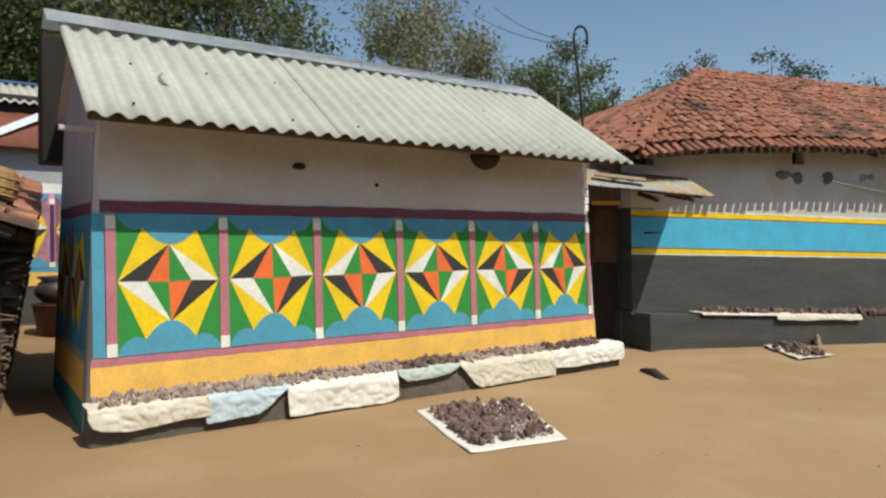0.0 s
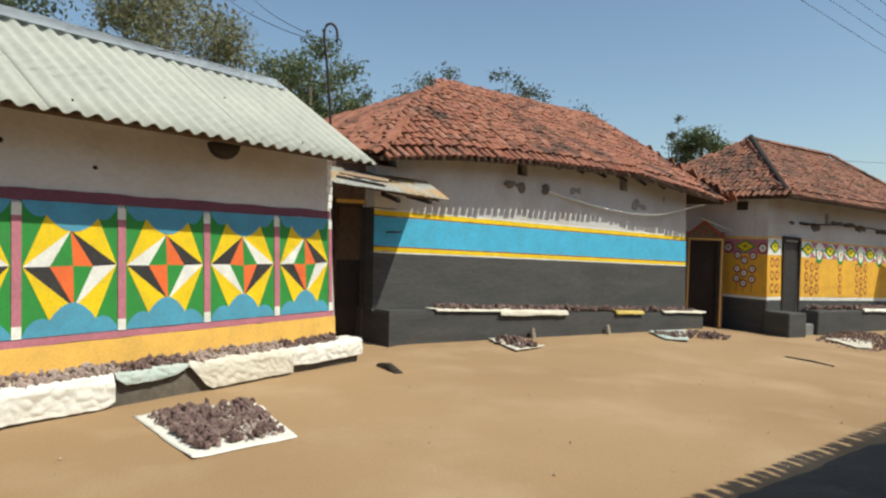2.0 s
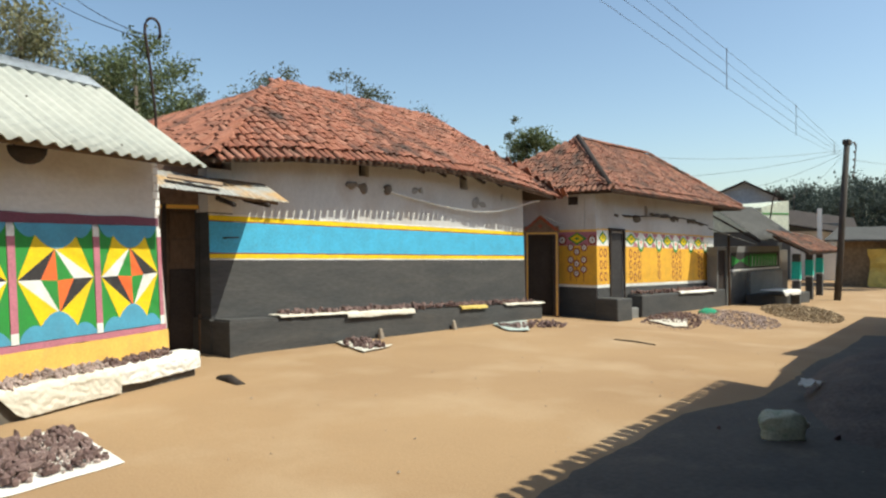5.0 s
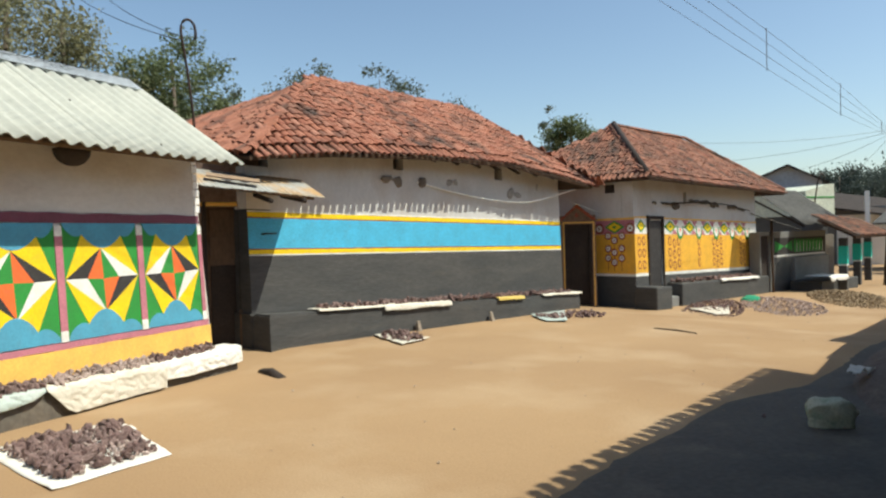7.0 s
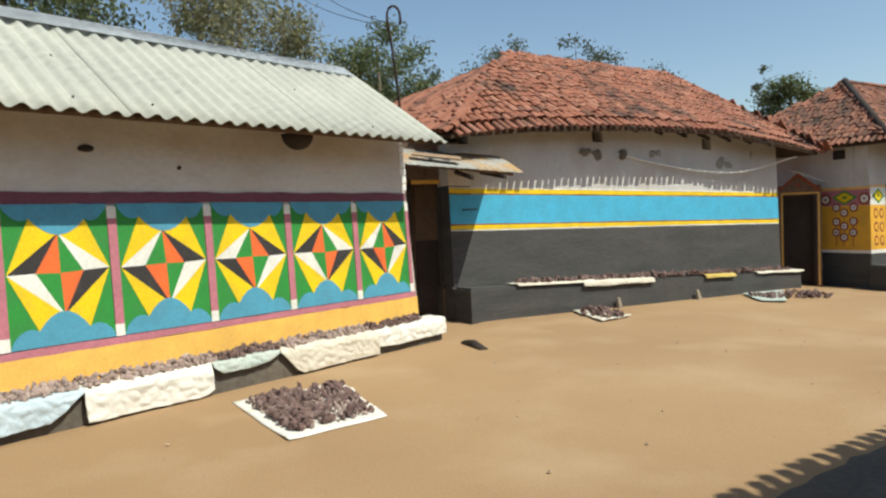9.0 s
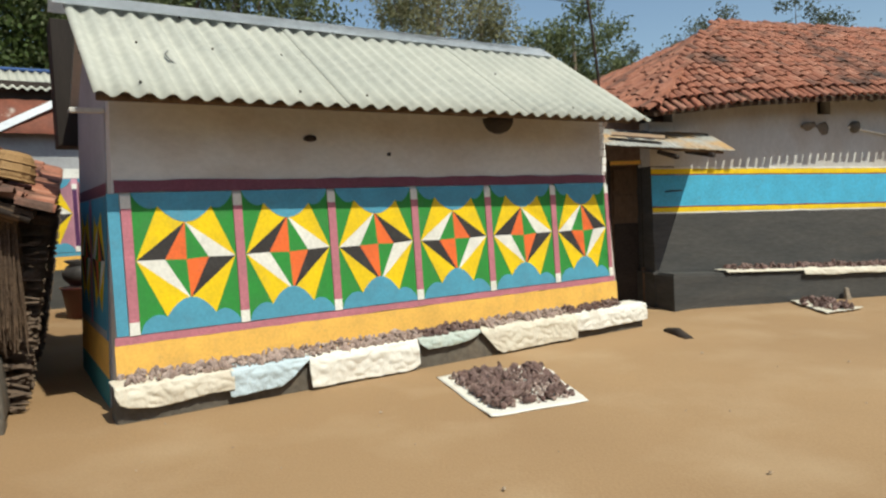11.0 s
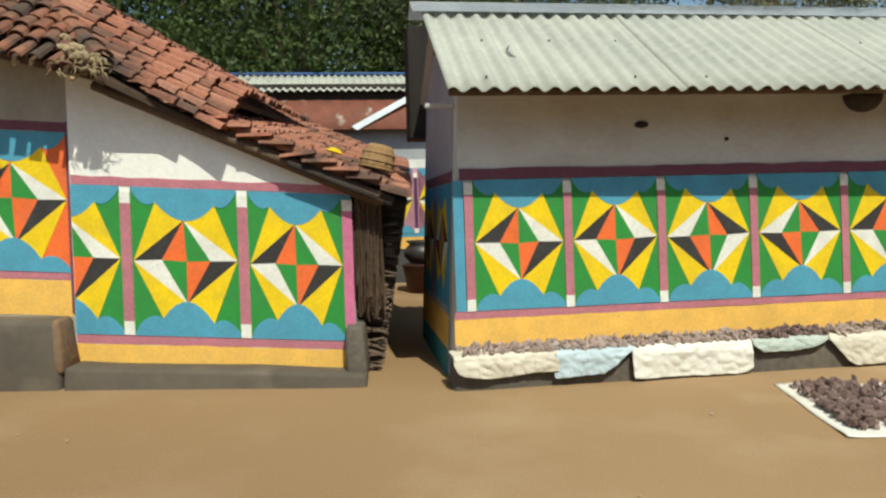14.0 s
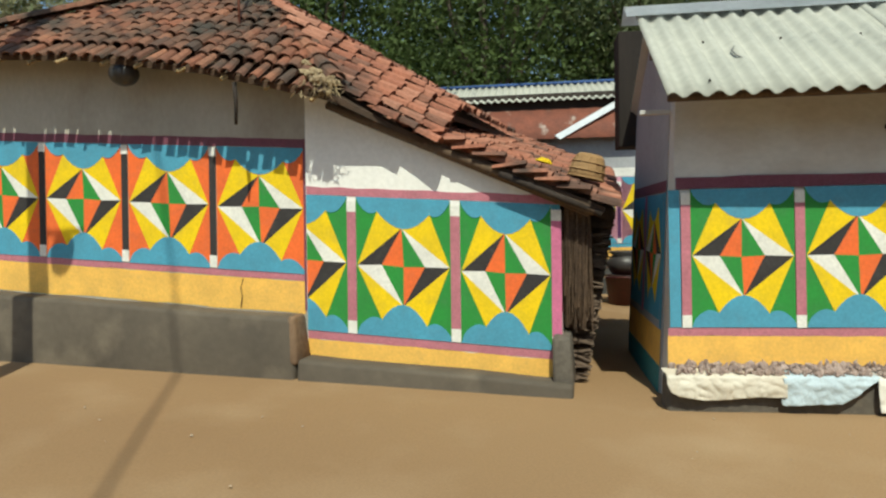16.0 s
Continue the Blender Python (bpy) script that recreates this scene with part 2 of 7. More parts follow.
PALENEST = surface("pale_patched_mud", (0.34, 0.32, 0.29), (0.28, 0.265, 0.24), small=22, bump=0.5)
GREENCLOTH = surface("green_cloth", (0.03, 0.30, 0.16), (0.03, 0.22, 0.12), big=6, small=80, rough=0.9, bump=0.3)
DRYLEAF = surface("dry_twigs_and_leaves", (0.23, 0.165, 0.095), (0.13, 0.095, 0.06), big=5, small=40, rough=0.95, bump=0.8, grain=0.4, pieces=[(0.33, 0.24, 0.145), (0.22, 0.16, 0.10), (0.40, 0.30, 0.18)])
BARK = surface("tree_bark", (0.14, 0.11, 0.085), (0.09, 0.07, 0.055), big=3, small=20, bump=0.7, grain=0.3)
POLEWOOD = surface("weathered_pole_wood", (0.075, 0.063, 0.053), (0.05, 0.043, 0.037), big=3, small=30, bump=0.5, grain=0.25)
# leaf colours A, B and D are paled and greyed to carry haze
LEAF_A = leafy("haze_paled_green_leaves", (0.11, 0.14, 0.065), (0.155, 0.185, 0.085))
LEAF_B = leafy("haze_paled_olive_leaves", (0.19, 0.20, 0.105), (0.26, 0.25, 0.14))
# F is coloured as the hazy shadow side of far trees
LEAF_F = leafy("shaded_hazy_far_leaves", (0.05, 0.07, 0.06), (0.075, 0.095, 0.08))
LEAF_C = leafy("deep_shade_leaves", (0.055, 0.09, 0.026), (0.10, 0.145, 0.042))
LEAF_D = leafy("hazy_far_leaves", (0.10, 0.125, 0.085), (0.14, 0.16, 0.11))


# ---- building helpers ----
SHEAR = [0.0, 0.0]          # slope along local x and its zero


def shz(x):
    return SHEAR[0] * (x - SHEAR[1])


def part(name, bm, material, parent=None, label="", smooth=False):
    """Link a bmesh as one mesh object under a thing or part (coordinates are the thing's own)."""
    if SHEAR[0]:
        for v in bm.verts:
            v.co.z += shz(v.co.x)
    me = bpy.data.meshes.new(name)
    bm.to_mesh(me)
    bm.free()
    for mt in (material if isinstance(material, (list, tuple)) else (material,)):
        me.materials.append(mt)
    if smooth:
        for f in me.polygons:
            f.use_smooth = True
    ob = new(name, me)
    ob.parent = parent
    if label:
        ob["label"] = label
    return ob


def raw(name, verts, faces, material, parent=None, label="", smooth=False, slots=None):
    """Like part, from vertex and face lists."""
    if SHEAR[0]:
        verts = [(x, y, z + shz(x)) for x, y, z in verts]
    me = bpy.data.meshes.new(name)
    me.from_pydata([tuple(v) for v in verts], [], faces)
    for mt in (material if isinstance(material, (list, tuple)) else (material,)):
        me.materials.append(mt)
    if slots is not None:
        me.polygons.foreach_set("material_index", slots)
    if smooth:
        me.polygons.foreach_set("use_smooth", [True] * len(me.polygons))
    me.update()
    ob = new(name, me)
    ob.parent = parent
    if label:
        ob["label"] = label
    return ob


def thing(name, m, label, category, group="", kind=""):
    e = new(name)
    e.empty_display_size = 0.2
    e.matrix_basis = m
    return tagged(e, label, category, group, kind)


def block(bm, x0, x1, y0, y1, z0, z1, bevel=0.0, batter=(0, 0, 0, 0)):
    """A box; batter: how far left, right, front, back faces lean in at the top."""
    l, r, f, k = batter
    vs = [bm.verts.new(c) for c in ((x0, y0, z0), (x1, y0, z0), (x1, y1, z0), (x0, y1, z0), (x0 + l, y0 + f, z1), (x1 - r, y0 + f, z1), (x1 - r, y1 - k, z1), (x0 + l, y1 - k, z1))]
    fs = [bm.faces.new([vs[i] for i in q]) for q in ((3, 2, 1, 0), (4, 5, 6, 7), (0, 1, 5, 4), (1, 2, 6, 5), (2, 3, 7, 6), (3, 0, 4, 7))]
    if bevel:
        es = list({e for f in fs for e in f.edges})
        bmesh.ops.bevel(bm, geom=es, offset=bevel, segments=2, affect="EDGES", profile=0.5)
    return vs


def wobble(bm, amount, scale=1.5, seed=0.0):
    for v in bm.verts:
        v.co += noise.noise_vector(v.co * scale + Vector((seed, seed * 1.7, 3.1))) * amount


def chopped(bm, length):
    """Cut long edges so that a surface can be made uneven."""
    for _ in range(6):
        es = [e for e in bm.edges if e.calc_length() > length]
        if not es:
            break
        bmesh.ops.subdivide_edges(bm, edges=es, cuts=1, use_grid_fill=True)


def tube(points, radius, material, name, parent=None, label="", sides=7, taper=1.0):
    """A round bar along points."""
    verts, faces = [], []
    pts = [Vector(p) for p in points]
    for i, p in enumerate(pts):
        d = (pts[min(i + 1, len(pts) - 1)] - pts[max(i - 1, 0)]).normalized()
        a = d.cross(Vector((0, 0, 1)) if abs(d.z) < 0.95 else Vector((1, 0, 0))).normalized()
        b = d.cross(a)
        r = radius * (1 + (taper - 1) * i / max(1, len(pts) - 1))
        verts += [tuple(p + (a * math.cos(2 * math.pi * k / sides) + b * math.sin(2 * math.pi * k / sides)) * r) for k in range(sides)]
        if i:
            o = (i - 1) * sides
            faces += [(o + k, o + (k + 1) % sides, o + sides + (k + 1) % sides, o + sides + k) for k in range(sides)]
    faces += [tuple(range(sides - 1, -1, -1)), tuple(range(len(verts) - sides, len(verts)))]
    return raw(name, verts, faces, material, parent, label, smooth=sides > 5)


def ground_z(x):
    return float(np.interp(x, [-30, -7.5, -3, 3, 9.2, 10.6, 12, 16, 25, 60], [0.3, 0.16, 0, 0, -0.13, -0.26, -0.31, -0.37, -0.5, -0.8]))


def ground_h(x, y):
    """Height of the swept street, with its small unevenness."""
    near = -13 < x < 26 and -4 < y < 17
    return ground_z(x) + (0.010 * noise.noise(Vector((x * 0.6, y * 0.6, 0.3))) + 0.004 * noise.noise(Vector((x * 2.1, y * 2.1, 5.3))) if near else 0)


# half-round tile: outer arc, inner arc; length along +y, width along x
def tile_shape(r=0.068, length=0.23, taper=0.80, thick=0.012, seg=5):
    vs = []
    for y, k in ((0.0, 1.0), (length, taper)):
        for rr in (r * k, r * k - thick):
            for i in range(seg + 1):
                a = math.pi * i / seg
                vs.append((-rr * math.cos(a), y, rr * 0.85 * math.sin(a)))
    n = seg + 1
    fs = []
    for i in range(seg):
        fs.append((i + 1, i, 2 * n + i, 2 * n + i + 1))
        fs.append((i, i + 1, n + i + 1, n + i))
    fs += [(0, n, 3 * n, 2 * n), (n - 1, 2 * n + n - 1, 3 * n + n - 1, n + n - 1)]
    return vs, fs


TV, TF = tile_shape()
TVA = np.array(TV)
tile_mesh = {}


def tiled(parent, eave, along, up, width, rise, inside, material, singles=None, pitch=0.125, step=0.165, seed=1, seat=0.0, droop=None, reach=0.04):
    """Rows of half-round tiles on one roof slope. eave: first corner; along, up: unit directions in the thing's own space;
    reach: how far the narrow tile ends of the first row hang out, with gaps between them; inside(a, b): whether a place on the slope is roofed; singles(a, b): whether its tile is an object of its own."""
    rnd = random.Random(seed)
    along, up, eave = Vector(along).normalized(), Vector(up).normalized(), Vector(eave)
    out = along.cross(up)
    verts, faces, count = [], [], 0
    one = tile_mesh.get(material.name)
    if one is None:
        one = bpy.data.meshes.new("tile")
        one.from_pydata(TV, [], TF)
        one.materials.append(material)
        tile_mesh[material.name] = one
    for j in range(int(rise / step) + 1):
        b = j * step
        first = j == 0 and reach > 0.05
        sway = rnd.uniform(-0.012, 0.012)
        for i in range(int(width / pitch) + 1):
            a = i * pitch + sway + rnd.uniform(-0.014, 0.014)
            bb = b + (rnd.uniform(-0.016, 0.016) - reach if j == 0 else rnd.uniform(-0.035, 0.035))
            if not inside(a, b):
                continue
            turn = rnd.uniform(-0.10, 0.10)
            lift = seat + rnd.uniform(0.0, 0.018)
            tip = rnd.uniform(0.02, 0.10)
            s = rnd.uniform(0.66, 0.80) if first else rnd.uniform(0.92, 1.08)
            long = 1.2 if first else 1.0
            y2 = (up + along * turn + out * -tip * 0.6).normalized()
            x2 = y2.cross(out).normalized()
            z2 = x2.cross(y2)
            o = eave + along * a + up * bb + out * (lift + 0.012)
            o.z += shz(o.x) + (droop(a, b) if droop else 0)
            M = Matrix((x2, y2, z2)).transposed().to_4x4()
            M.translation = o
            if singles and count < 300 and singles(a, b):
                ob = new("tile", one)
                ob.parent = parent
                ob.matrix_basis = M @ Matrix.Diagonal((s, long, s, 1))
                count += 1
            else:
                R3 = np.array(M.to_3x3()) @ np.diag((s, long, s))
                base = len(verts)
                w = TVA @ R3.T + np.array(o)
                verts.extend(map(tuple, w.tolist()))
                faces.extend([tuple(q + base for q in f) for f in TF])
    me = bpy.data.meshes.new("roof_tiles")
    me.from_pydata(verts, [], faces)
    me.materials.append(material)
    ob = new("roof_tiles", me)
    ob.parent = parent
    return tagged(ob, kind="stuff")


def roof_skin(parent, quads, material, thick=0.05, name="roof_deck"):
    """A closed deck under the tiles, from polygons in the thing's own space."""
    bm = bmesh.new()
    for q in quads:
        vs = [bm.verts.new(c) for c in q]
        lo = [bm.verts.new((c[0], c[1], c[2] - thick)) for c in q]
        bm.faces.new(vs)
        bm.faces.new(lo[::-1])
        n = len(q)
        for i in range(n):
            bm.faces.new((vs[i], lo[i], lo[(i + 1) % n], vs[(i + 1) % n]))
    bmesh.ops.recalc_face_normals(bm, faces=bm.faces)
    return part(name, bm, material, parent)


def corrugated(parent, name, eave, along, up, width, rise, material, pitch=0.146, amp=0.021, label="", ragged=0.0, seed=1, thick=0.006):
    """A corrugated sheet; waves run along up."""
    rnd = random.Random(seed)
    along, up, eave = Vector(along).normalized(), Vector(up).normalized(), Vector(eave)
    out = along.cross(up)
    n = max(8, int(width / pitch * 8))
    rows = max(2, int(rise / 0.35))
    verts, faces = [], []
    cut = [rnd.uniform(-1, 1) * ragged for _ in range(n + 1)]
    for side in (0, -thick):
        for j in range(rows + 1):
            for i in range(n + 1):
                a = width * i / n
                b = rise * j / rows + (cut[i] if j == 0 else 0)
                h = amp * math.sin(2 * math.pi * a / pitch) + 0.006 * noise.noise(Vector((a * 1.3, b * 1.1, seed)))
                verts.append(eave + along * a + up * b + out * (h + side))
    w, k = n + 1, (n + 1) * (rows + 1)
    for j in range(rows):
        for i in range(n):
            q = (j * w + i, j * w + i + 1, (j + 1) * w + i + 1, (j + 1) * w + i)
            faces += [q, tuple(v + k for v in q[::-1])]
    for i in range(n):
        faces += [(i + 1, i, i + k, i + 1 + k), (rows * w + i, rows * w + i + 1, rows * w + i + 1 + k, rows * w + i + k)]
    for j in range(rows):
        faces += [(j * w, (j + 1) * w, (j + 1) * w + k, j * w + k), ((j + 1) * w + n, j * w + n, j * w + n + k, (j + 1) * w + n + k)]
    return raw(name, verts, faces, material, parent, label, smooth=True)


class Wall:
    """Painted shapes on a leaning wall: u along, z up; each layer a few millimetres proud of the one under it."""

    def __init__(self, y0, z0, lean, uz=None):
        self.y0, self.z0, self.lean = y0, z0, lean

    def y(self, z):
        return self.y0 + self.lean * (z - self.z0)

    def put(self, name, shapes, parent, label=""):
        """shapes: (material, layer, [(u, z), ...])"""
        if len(shapes) > 4:
            base = self.put(name, shapes[:1], parent, label)
            for shape in shapes[1:]:
                self.put("painted_cloud" if shape[1] == 2 else "painted_ray", [shape], base)
            return base
        verts, faces, slots, mats = [], [], [], []
        for mt, layer, poly in shapes:
            area = sum(poly[i - 1][0] * poly[i][1] - poly[i][0] * poly[i - 1][1] for i in range(len(poly)))
            if area < 0:
                poly = poly[::-1]
            if mt not in mats:
                mats.append(mt)
            o = len(verts)
            n = len(poly)
            d = 0.004 + 0.0025 * layer
            verts += [(u, self.y(z) - d, z) for u, z in poly]
            verts += [(u, self.y(z) + 0.004, z) for u, z in poly]
            faces.append(tuple(range(o, o + n)))
            slots.append(mats.index(mt))
            for i in range(n):
                faces.append((o + (i + 1) % n, o + i, o + n + i, o + n + (i + 1) % n))
                slots.append(mats.index(mt))
        return raw(name, verts, faces, mats, parent, label, slots=slots)


def arc(p, q, sag, n=8):
    """Points from p to q on a bow that sags by sag."""
    return [(p[0] + (q[0] - p[0]) * i / n, p[1] + (q[1] - p[1]) * i / n - sag * 4 * (i / n) * (1 - i / n)) for i in range(n + 1)]


def star_panel(u0, u1, z0, z1, rnd, ground=None, flip=False, cut=None, slope=0.0):
    """The eight-pointed fan star of one panel."""
    ground = ground or GRN
    w, h = u1 - u0, z1 - z0
    j = lambda: rnd.uniform(-0.012, 0.012)
    P = lambda x, y: (u0 + w * x, z0 + h * y + slope * (x - 0.5) * w)
    L, R, T, B = (0.01, 0.51 + j()), (0.99, 0.52 + j()), (0.49 + j(), 0.78 + j()), (0.51 + j(), 0.215 + j())
    c, i1, i2 = (0.50 + j(), 0.515 + j()), (0.28 + j(), 0.515), (0.725 + j(), 0.515)
    tl, tr, bl, br = (0.235 + j(), 0.90), (0.775 + j(), 0.89), (0.27 + j(), 0.115 + j()), (0.745 + j(), 0.10 + j())
    dark, pale, a, b = BLK, WHT, ORG, GRN
    if flip:
        dark, pale, a, b = WHT, BLK, GRN, ORG
    sh = [(ground, 0, [P(0, 0), P(1, 0), P(1, 1), P(0, 1)])]
    tri = lambda mt, layer, *p: sh.append((mt, layer, [P(*q) for q in p]))
    tri(YEL, 1, L, T, tl), tri(YEL, 1, T, R, tr), tri(YEL, 1, L, B, bl), tri(YEL, 1, B, R, br)
    tri(dark, 1, L, i1, T), tri(a, 1, i1, c, T), tri(b, 1, c, i2, T), tri(pale, 1, i2, R, T)
    tri(pale, 1, L, i1, B), tri(b, 1, i1, c, B), tri(a, 1, c, i2, B), tri(dark, 1, i2, R, B)
    top = [(0, 1.0)] + arc((0.0, 0.985), tl, 0.05)[1:] + arc(tl, tr, 0.115)[1:] + arc(tr, (1.0, 0.985), 0.05)[1:] + [(1, 1.0)]
    low = [(0, 0.0)] + arc((0.0, 0.03), bl, -0.05)[1:] + arc(bl, br, -0.13)[1:] + arc(br, (1.0, 0.03), -0.05)[1:] + [(1, 0.0)]
    sh.append((BLU, 2, [P(*q) for q in top]))
    sh.append((BLU, 2, [P(*q) for q in low]))
    if cut is not None:
        cutn = []
        for mt, layer, poly in sh:
            out = []
            for k in range(len(poly)):
                p, q = poly[k - 1], poly[k]
                if (p[0] >= cut) != (q[0] >= cut):
                    s = (cut - p[0]) / (q[0] - p[0])
                    out.append((cut, p[1] + s * (q[1] - p[1])))
                if q[0] >= cut:
                    out.append(q)
            if len(out) > 2:
                cutn.append((mt, layer, out))
        sh = cutn
    return sh


def rect(u0, u1, z0, z1, slope=0.0):
    return [(u0, z0), (u1, z0 + slope * (u1 - u0)), (u1, z1 + slope * (u1 - u0)), (u0, z1)]


def rough_rect(u0, u1, z0, z1, rnd, amp=0.006, step=0.15):
    """A band with hand-painted wavering edges."""
    n = max(2, int((u1 - u0) / step))
    lo = [(u0 + (u1 - u0) * i / n, z0 + rnd.uniform(-amp, amp)) for i in range(n + 1)]
    hi = [(u0 + (u1 - u0) * i / n, z1 + rnd.uniform(-amp, amp)) for i in range(n + 1)]
    return lo + hi[::-1]


# ---- ground ----
def build_ground():
    xs = sorted(set([round(-12 + 0.25 * i, 2) for i in range(150)] + [-400, -150, -60, -30, -20, -15, 30, 36, 45, 60, 90, 150, 400]))
    ys = sorted(set([round(-3 + 0.25 * i, 2) for i in range(76)] + [-400, -150, -60, -25, -12, -6, 20, 25, 32, 45, 70, 150, 400]))
    verts = []
    for y in ys:
        for x in xs:
            z = ground_h(x, y)
            # shallow gully running out of the passage by the second house
            d = abs((y - 8.6) - (x - 2.2) * -0.75)
            if 1.9 < x < 3.6:
                z -= 0.05 * max(0, 1 - d / 0.3) * (1 - abs(x - 2.7) / 0.95 if abs(x - 2.7) < 0.95 else 0)
            verts.append((x, y, z))
    w = len(xs)
    faces = [(j * w + i, j * w + i + 1, (j + 1) * w + i + 1, (j + 1) * w + i) for j in range(len(ys) - 1) for i in range(w - 1)]
    g = raw("ground", verts, faces, EARTH, smooth=True)
    tagged(g, "swept brown packed-earth village street", "ground", kind="structure")


build_ground()


def loose_stones():
    """Crumbs, pebbles and straws on the swept earth."""
    rnd = random.Random(5)
    verts, faces = [], []
    for _ in range(230):
        x, y = rnd.uniform(-6, 12), rnd.uniform(1.0, 7.5)
        if y > 4.4 + (x + 2.3) * 0.68 and x < 2.5:
            continue
        r = rnd.choice((0.005, 0.006, 0.007, 0.009, 0.014))
        o = len(verts)
        z = ground_z(x)
        for dx, dy, dz in ((1, 0, 0), (0, 1, 0), (-1, 0, 0), (0, -1, 0), (0, 0, 0.8)):
            verts.append((x + dx * r * rnd.uniform(0.6, 1.5), y + dy * r * rnd.uniform(0.6, 1.5), z + dz * r + 0.01))
        faces += [(o + a, o + b, o + 4) for a, b in ((0, 1), (1, 2), (2, 3), (3, 0))]
    tagged(raw("pebbles", verts, faces, surface("pebble", (0.42, 0.34, 0.25), (0.26, 0.18, 0.12), big=20, small=50)), "scattered pebbles and crumbs on the earth street", "pebbles", kind="stuff")


loose_stones()


# ---- first house: star-painted mud house with a corrugated roof ----
H1 = thing("mud_house", pose(-2.33, 4.56, 0, 0, 0, 35.2), "grey mud house painted with star panels under a corrugated roof", "house")
W1 = Wall(0.20, 0.25, 0.05)


def house_one():
    rnd = random.Random(11)
    # four walls, battered
    bm = bmesh.new()
    block(bm, 0.02, 5.10, 0.19, 0.50, -0.15, 2.48, batter=(0.10, 0.12, 0.1315, 0))
    chopped(bm, 0.5)
    part("front_wall", bm, SMOKYLIME, H1, "grey limewashed mud wall")
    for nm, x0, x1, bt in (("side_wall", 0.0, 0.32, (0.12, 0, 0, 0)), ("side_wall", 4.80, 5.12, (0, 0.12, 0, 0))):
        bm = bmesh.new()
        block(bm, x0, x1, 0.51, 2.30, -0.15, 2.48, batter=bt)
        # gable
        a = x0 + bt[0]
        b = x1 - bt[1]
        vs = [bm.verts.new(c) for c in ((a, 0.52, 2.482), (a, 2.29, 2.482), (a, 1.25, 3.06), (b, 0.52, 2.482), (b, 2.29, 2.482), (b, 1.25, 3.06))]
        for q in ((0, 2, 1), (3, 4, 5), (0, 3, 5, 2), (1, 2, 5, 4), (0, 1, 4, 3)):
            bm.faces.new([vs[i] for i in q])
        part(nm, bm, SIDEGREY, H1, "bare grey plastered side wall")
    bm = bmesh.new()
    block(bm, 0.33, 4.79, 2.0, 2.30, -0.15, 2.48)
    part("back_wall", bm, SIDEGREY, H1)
    # plinth, uneven front edge
    bm = bmesh.new()
    block(bm, -0.02, 5.24, 0.0, 0.26, -0.15, 0.235, bevel=0.03)
    chopped(bm, 0.35)
    wobble(bm, 0.02, 1.7)
    part("plinth", bm, DARKMUD, H1, "dark mud plinth ledge", smooth=True)
    # painted bands
    part_bands = [(MAR, 0, rough_rect(0.10, 5.0, 1.585, 1.672, rnd)), (PNK, 0, rough_rect(0.03, 5.045, 0.508, 0.565, rnd)), (OCH, 0, rough_rect(0.025, 5.07, 0.24, 0.505, rnd, 0.004)),
                  (BLU, 0, rect(0.045, 0.125, 0.57, 1.58))]
    W1.put("painted_band", part_bands[:1], H1, "maroon painted band")
    W1.put("painted_band", part_bands[1:2], H1, "dusty pink painted band")
    W1.put("painted_band", part_bands[2:3], H1, "ochre painted band")
    W1.put("painted_band", part_bands[3:], H1, "blue painted edge band")
    posts = [0.165, 0.96, 1.745, 2.55, 3.375, 4.215, 4.99]
    for i, u in enumerate(posts):
        w = 0.034 if i < 6 else 0.025
        W1.put("painted_post", [(PNK, 3, rough_rect(u - w, u + w, 0.66, 1.47, rnd, 0.0)), (WHT, 3, rect(u - w, u + w, 0.568, 0.66)), (WHT, 3, rect(u - w, u + w, 1.47, 1.56))], H1, "pink painted post with white ends")
    for i in range(6):
        a, b = posts[i] + 0.036, posts[i + 1] - (0.036 if i < 5 else 0.027)
        W1.put("painted_star_panel", star_panel(a, b, 0.570, 1.583, rnd, flip=i in (2, 3, 5)), H1, "green panel with a yellow, black, white and orange star")
    # corner bricks by the passage, coloured pale as the sunlit strip there
    for k in range(7):
        z = 1.70 + k * 0.085
        bm = bmesh.new()
        block(bm, 4.955 + rnd.uniform(-0.01, 0.01), 5.035 + rnd.uniform(-0.008, 0.008), 0.215 + 0.05 * (z - 0.25) - 0.012, 0.36, z, z + 0.075, bevel=0.006)
        part("brick", bm, WHITEWASH, H1, "flaking corner brick, pale for the sunlit strip")
    # side painting towards the alley: the wall runs back from the front corner and faces -x
    def side(name, shapes, label=""):
        verts, faces, slots = [], [], []
        for mt, layer, poly in shapes:
            o, d = len(verts), 0.004 + 0.0025 * layer
            pts = [(0.12 * (z + 0.15) / 2.63 - d, y + 0.3, z) for y, z in poly]
            area = sum(poly[i - 1][0] * poly[i][1] - poly[i][0] * poly[i - 1][1] for i in range(len(poly)))
            verts += pts if area < 0 else pts[::-1]
            faces.append(tuple(range(o, o + len(pts))))
            slots.append(mt)
        mats = list(dict.fromkeys(slots))
        raw(name, verts, faces, mats, H1, label, slots=[mats.index(m) for m in slots])

    for k in range(2):
        side("painted_star_panel", star_panel(0.30 + 0.85 * k, 1.05 + 0.85 * k, 0.57, 1.57, rnd, ground=BLU), "blue panel with a painted star")
    for mt, a, b, c, d in ((MAR, 0.20, 1.95, 1.58, 1.67), (TEA, 0.2, 1.95, -0.02, 0.22), (OCH, 0.2, 1.95, 0.22, 0.50), (BLU, 0.2, 0.285, 0.51, 1.575)):
        side("painted_band", [(mt, 0, rect(a, b, c, d))])
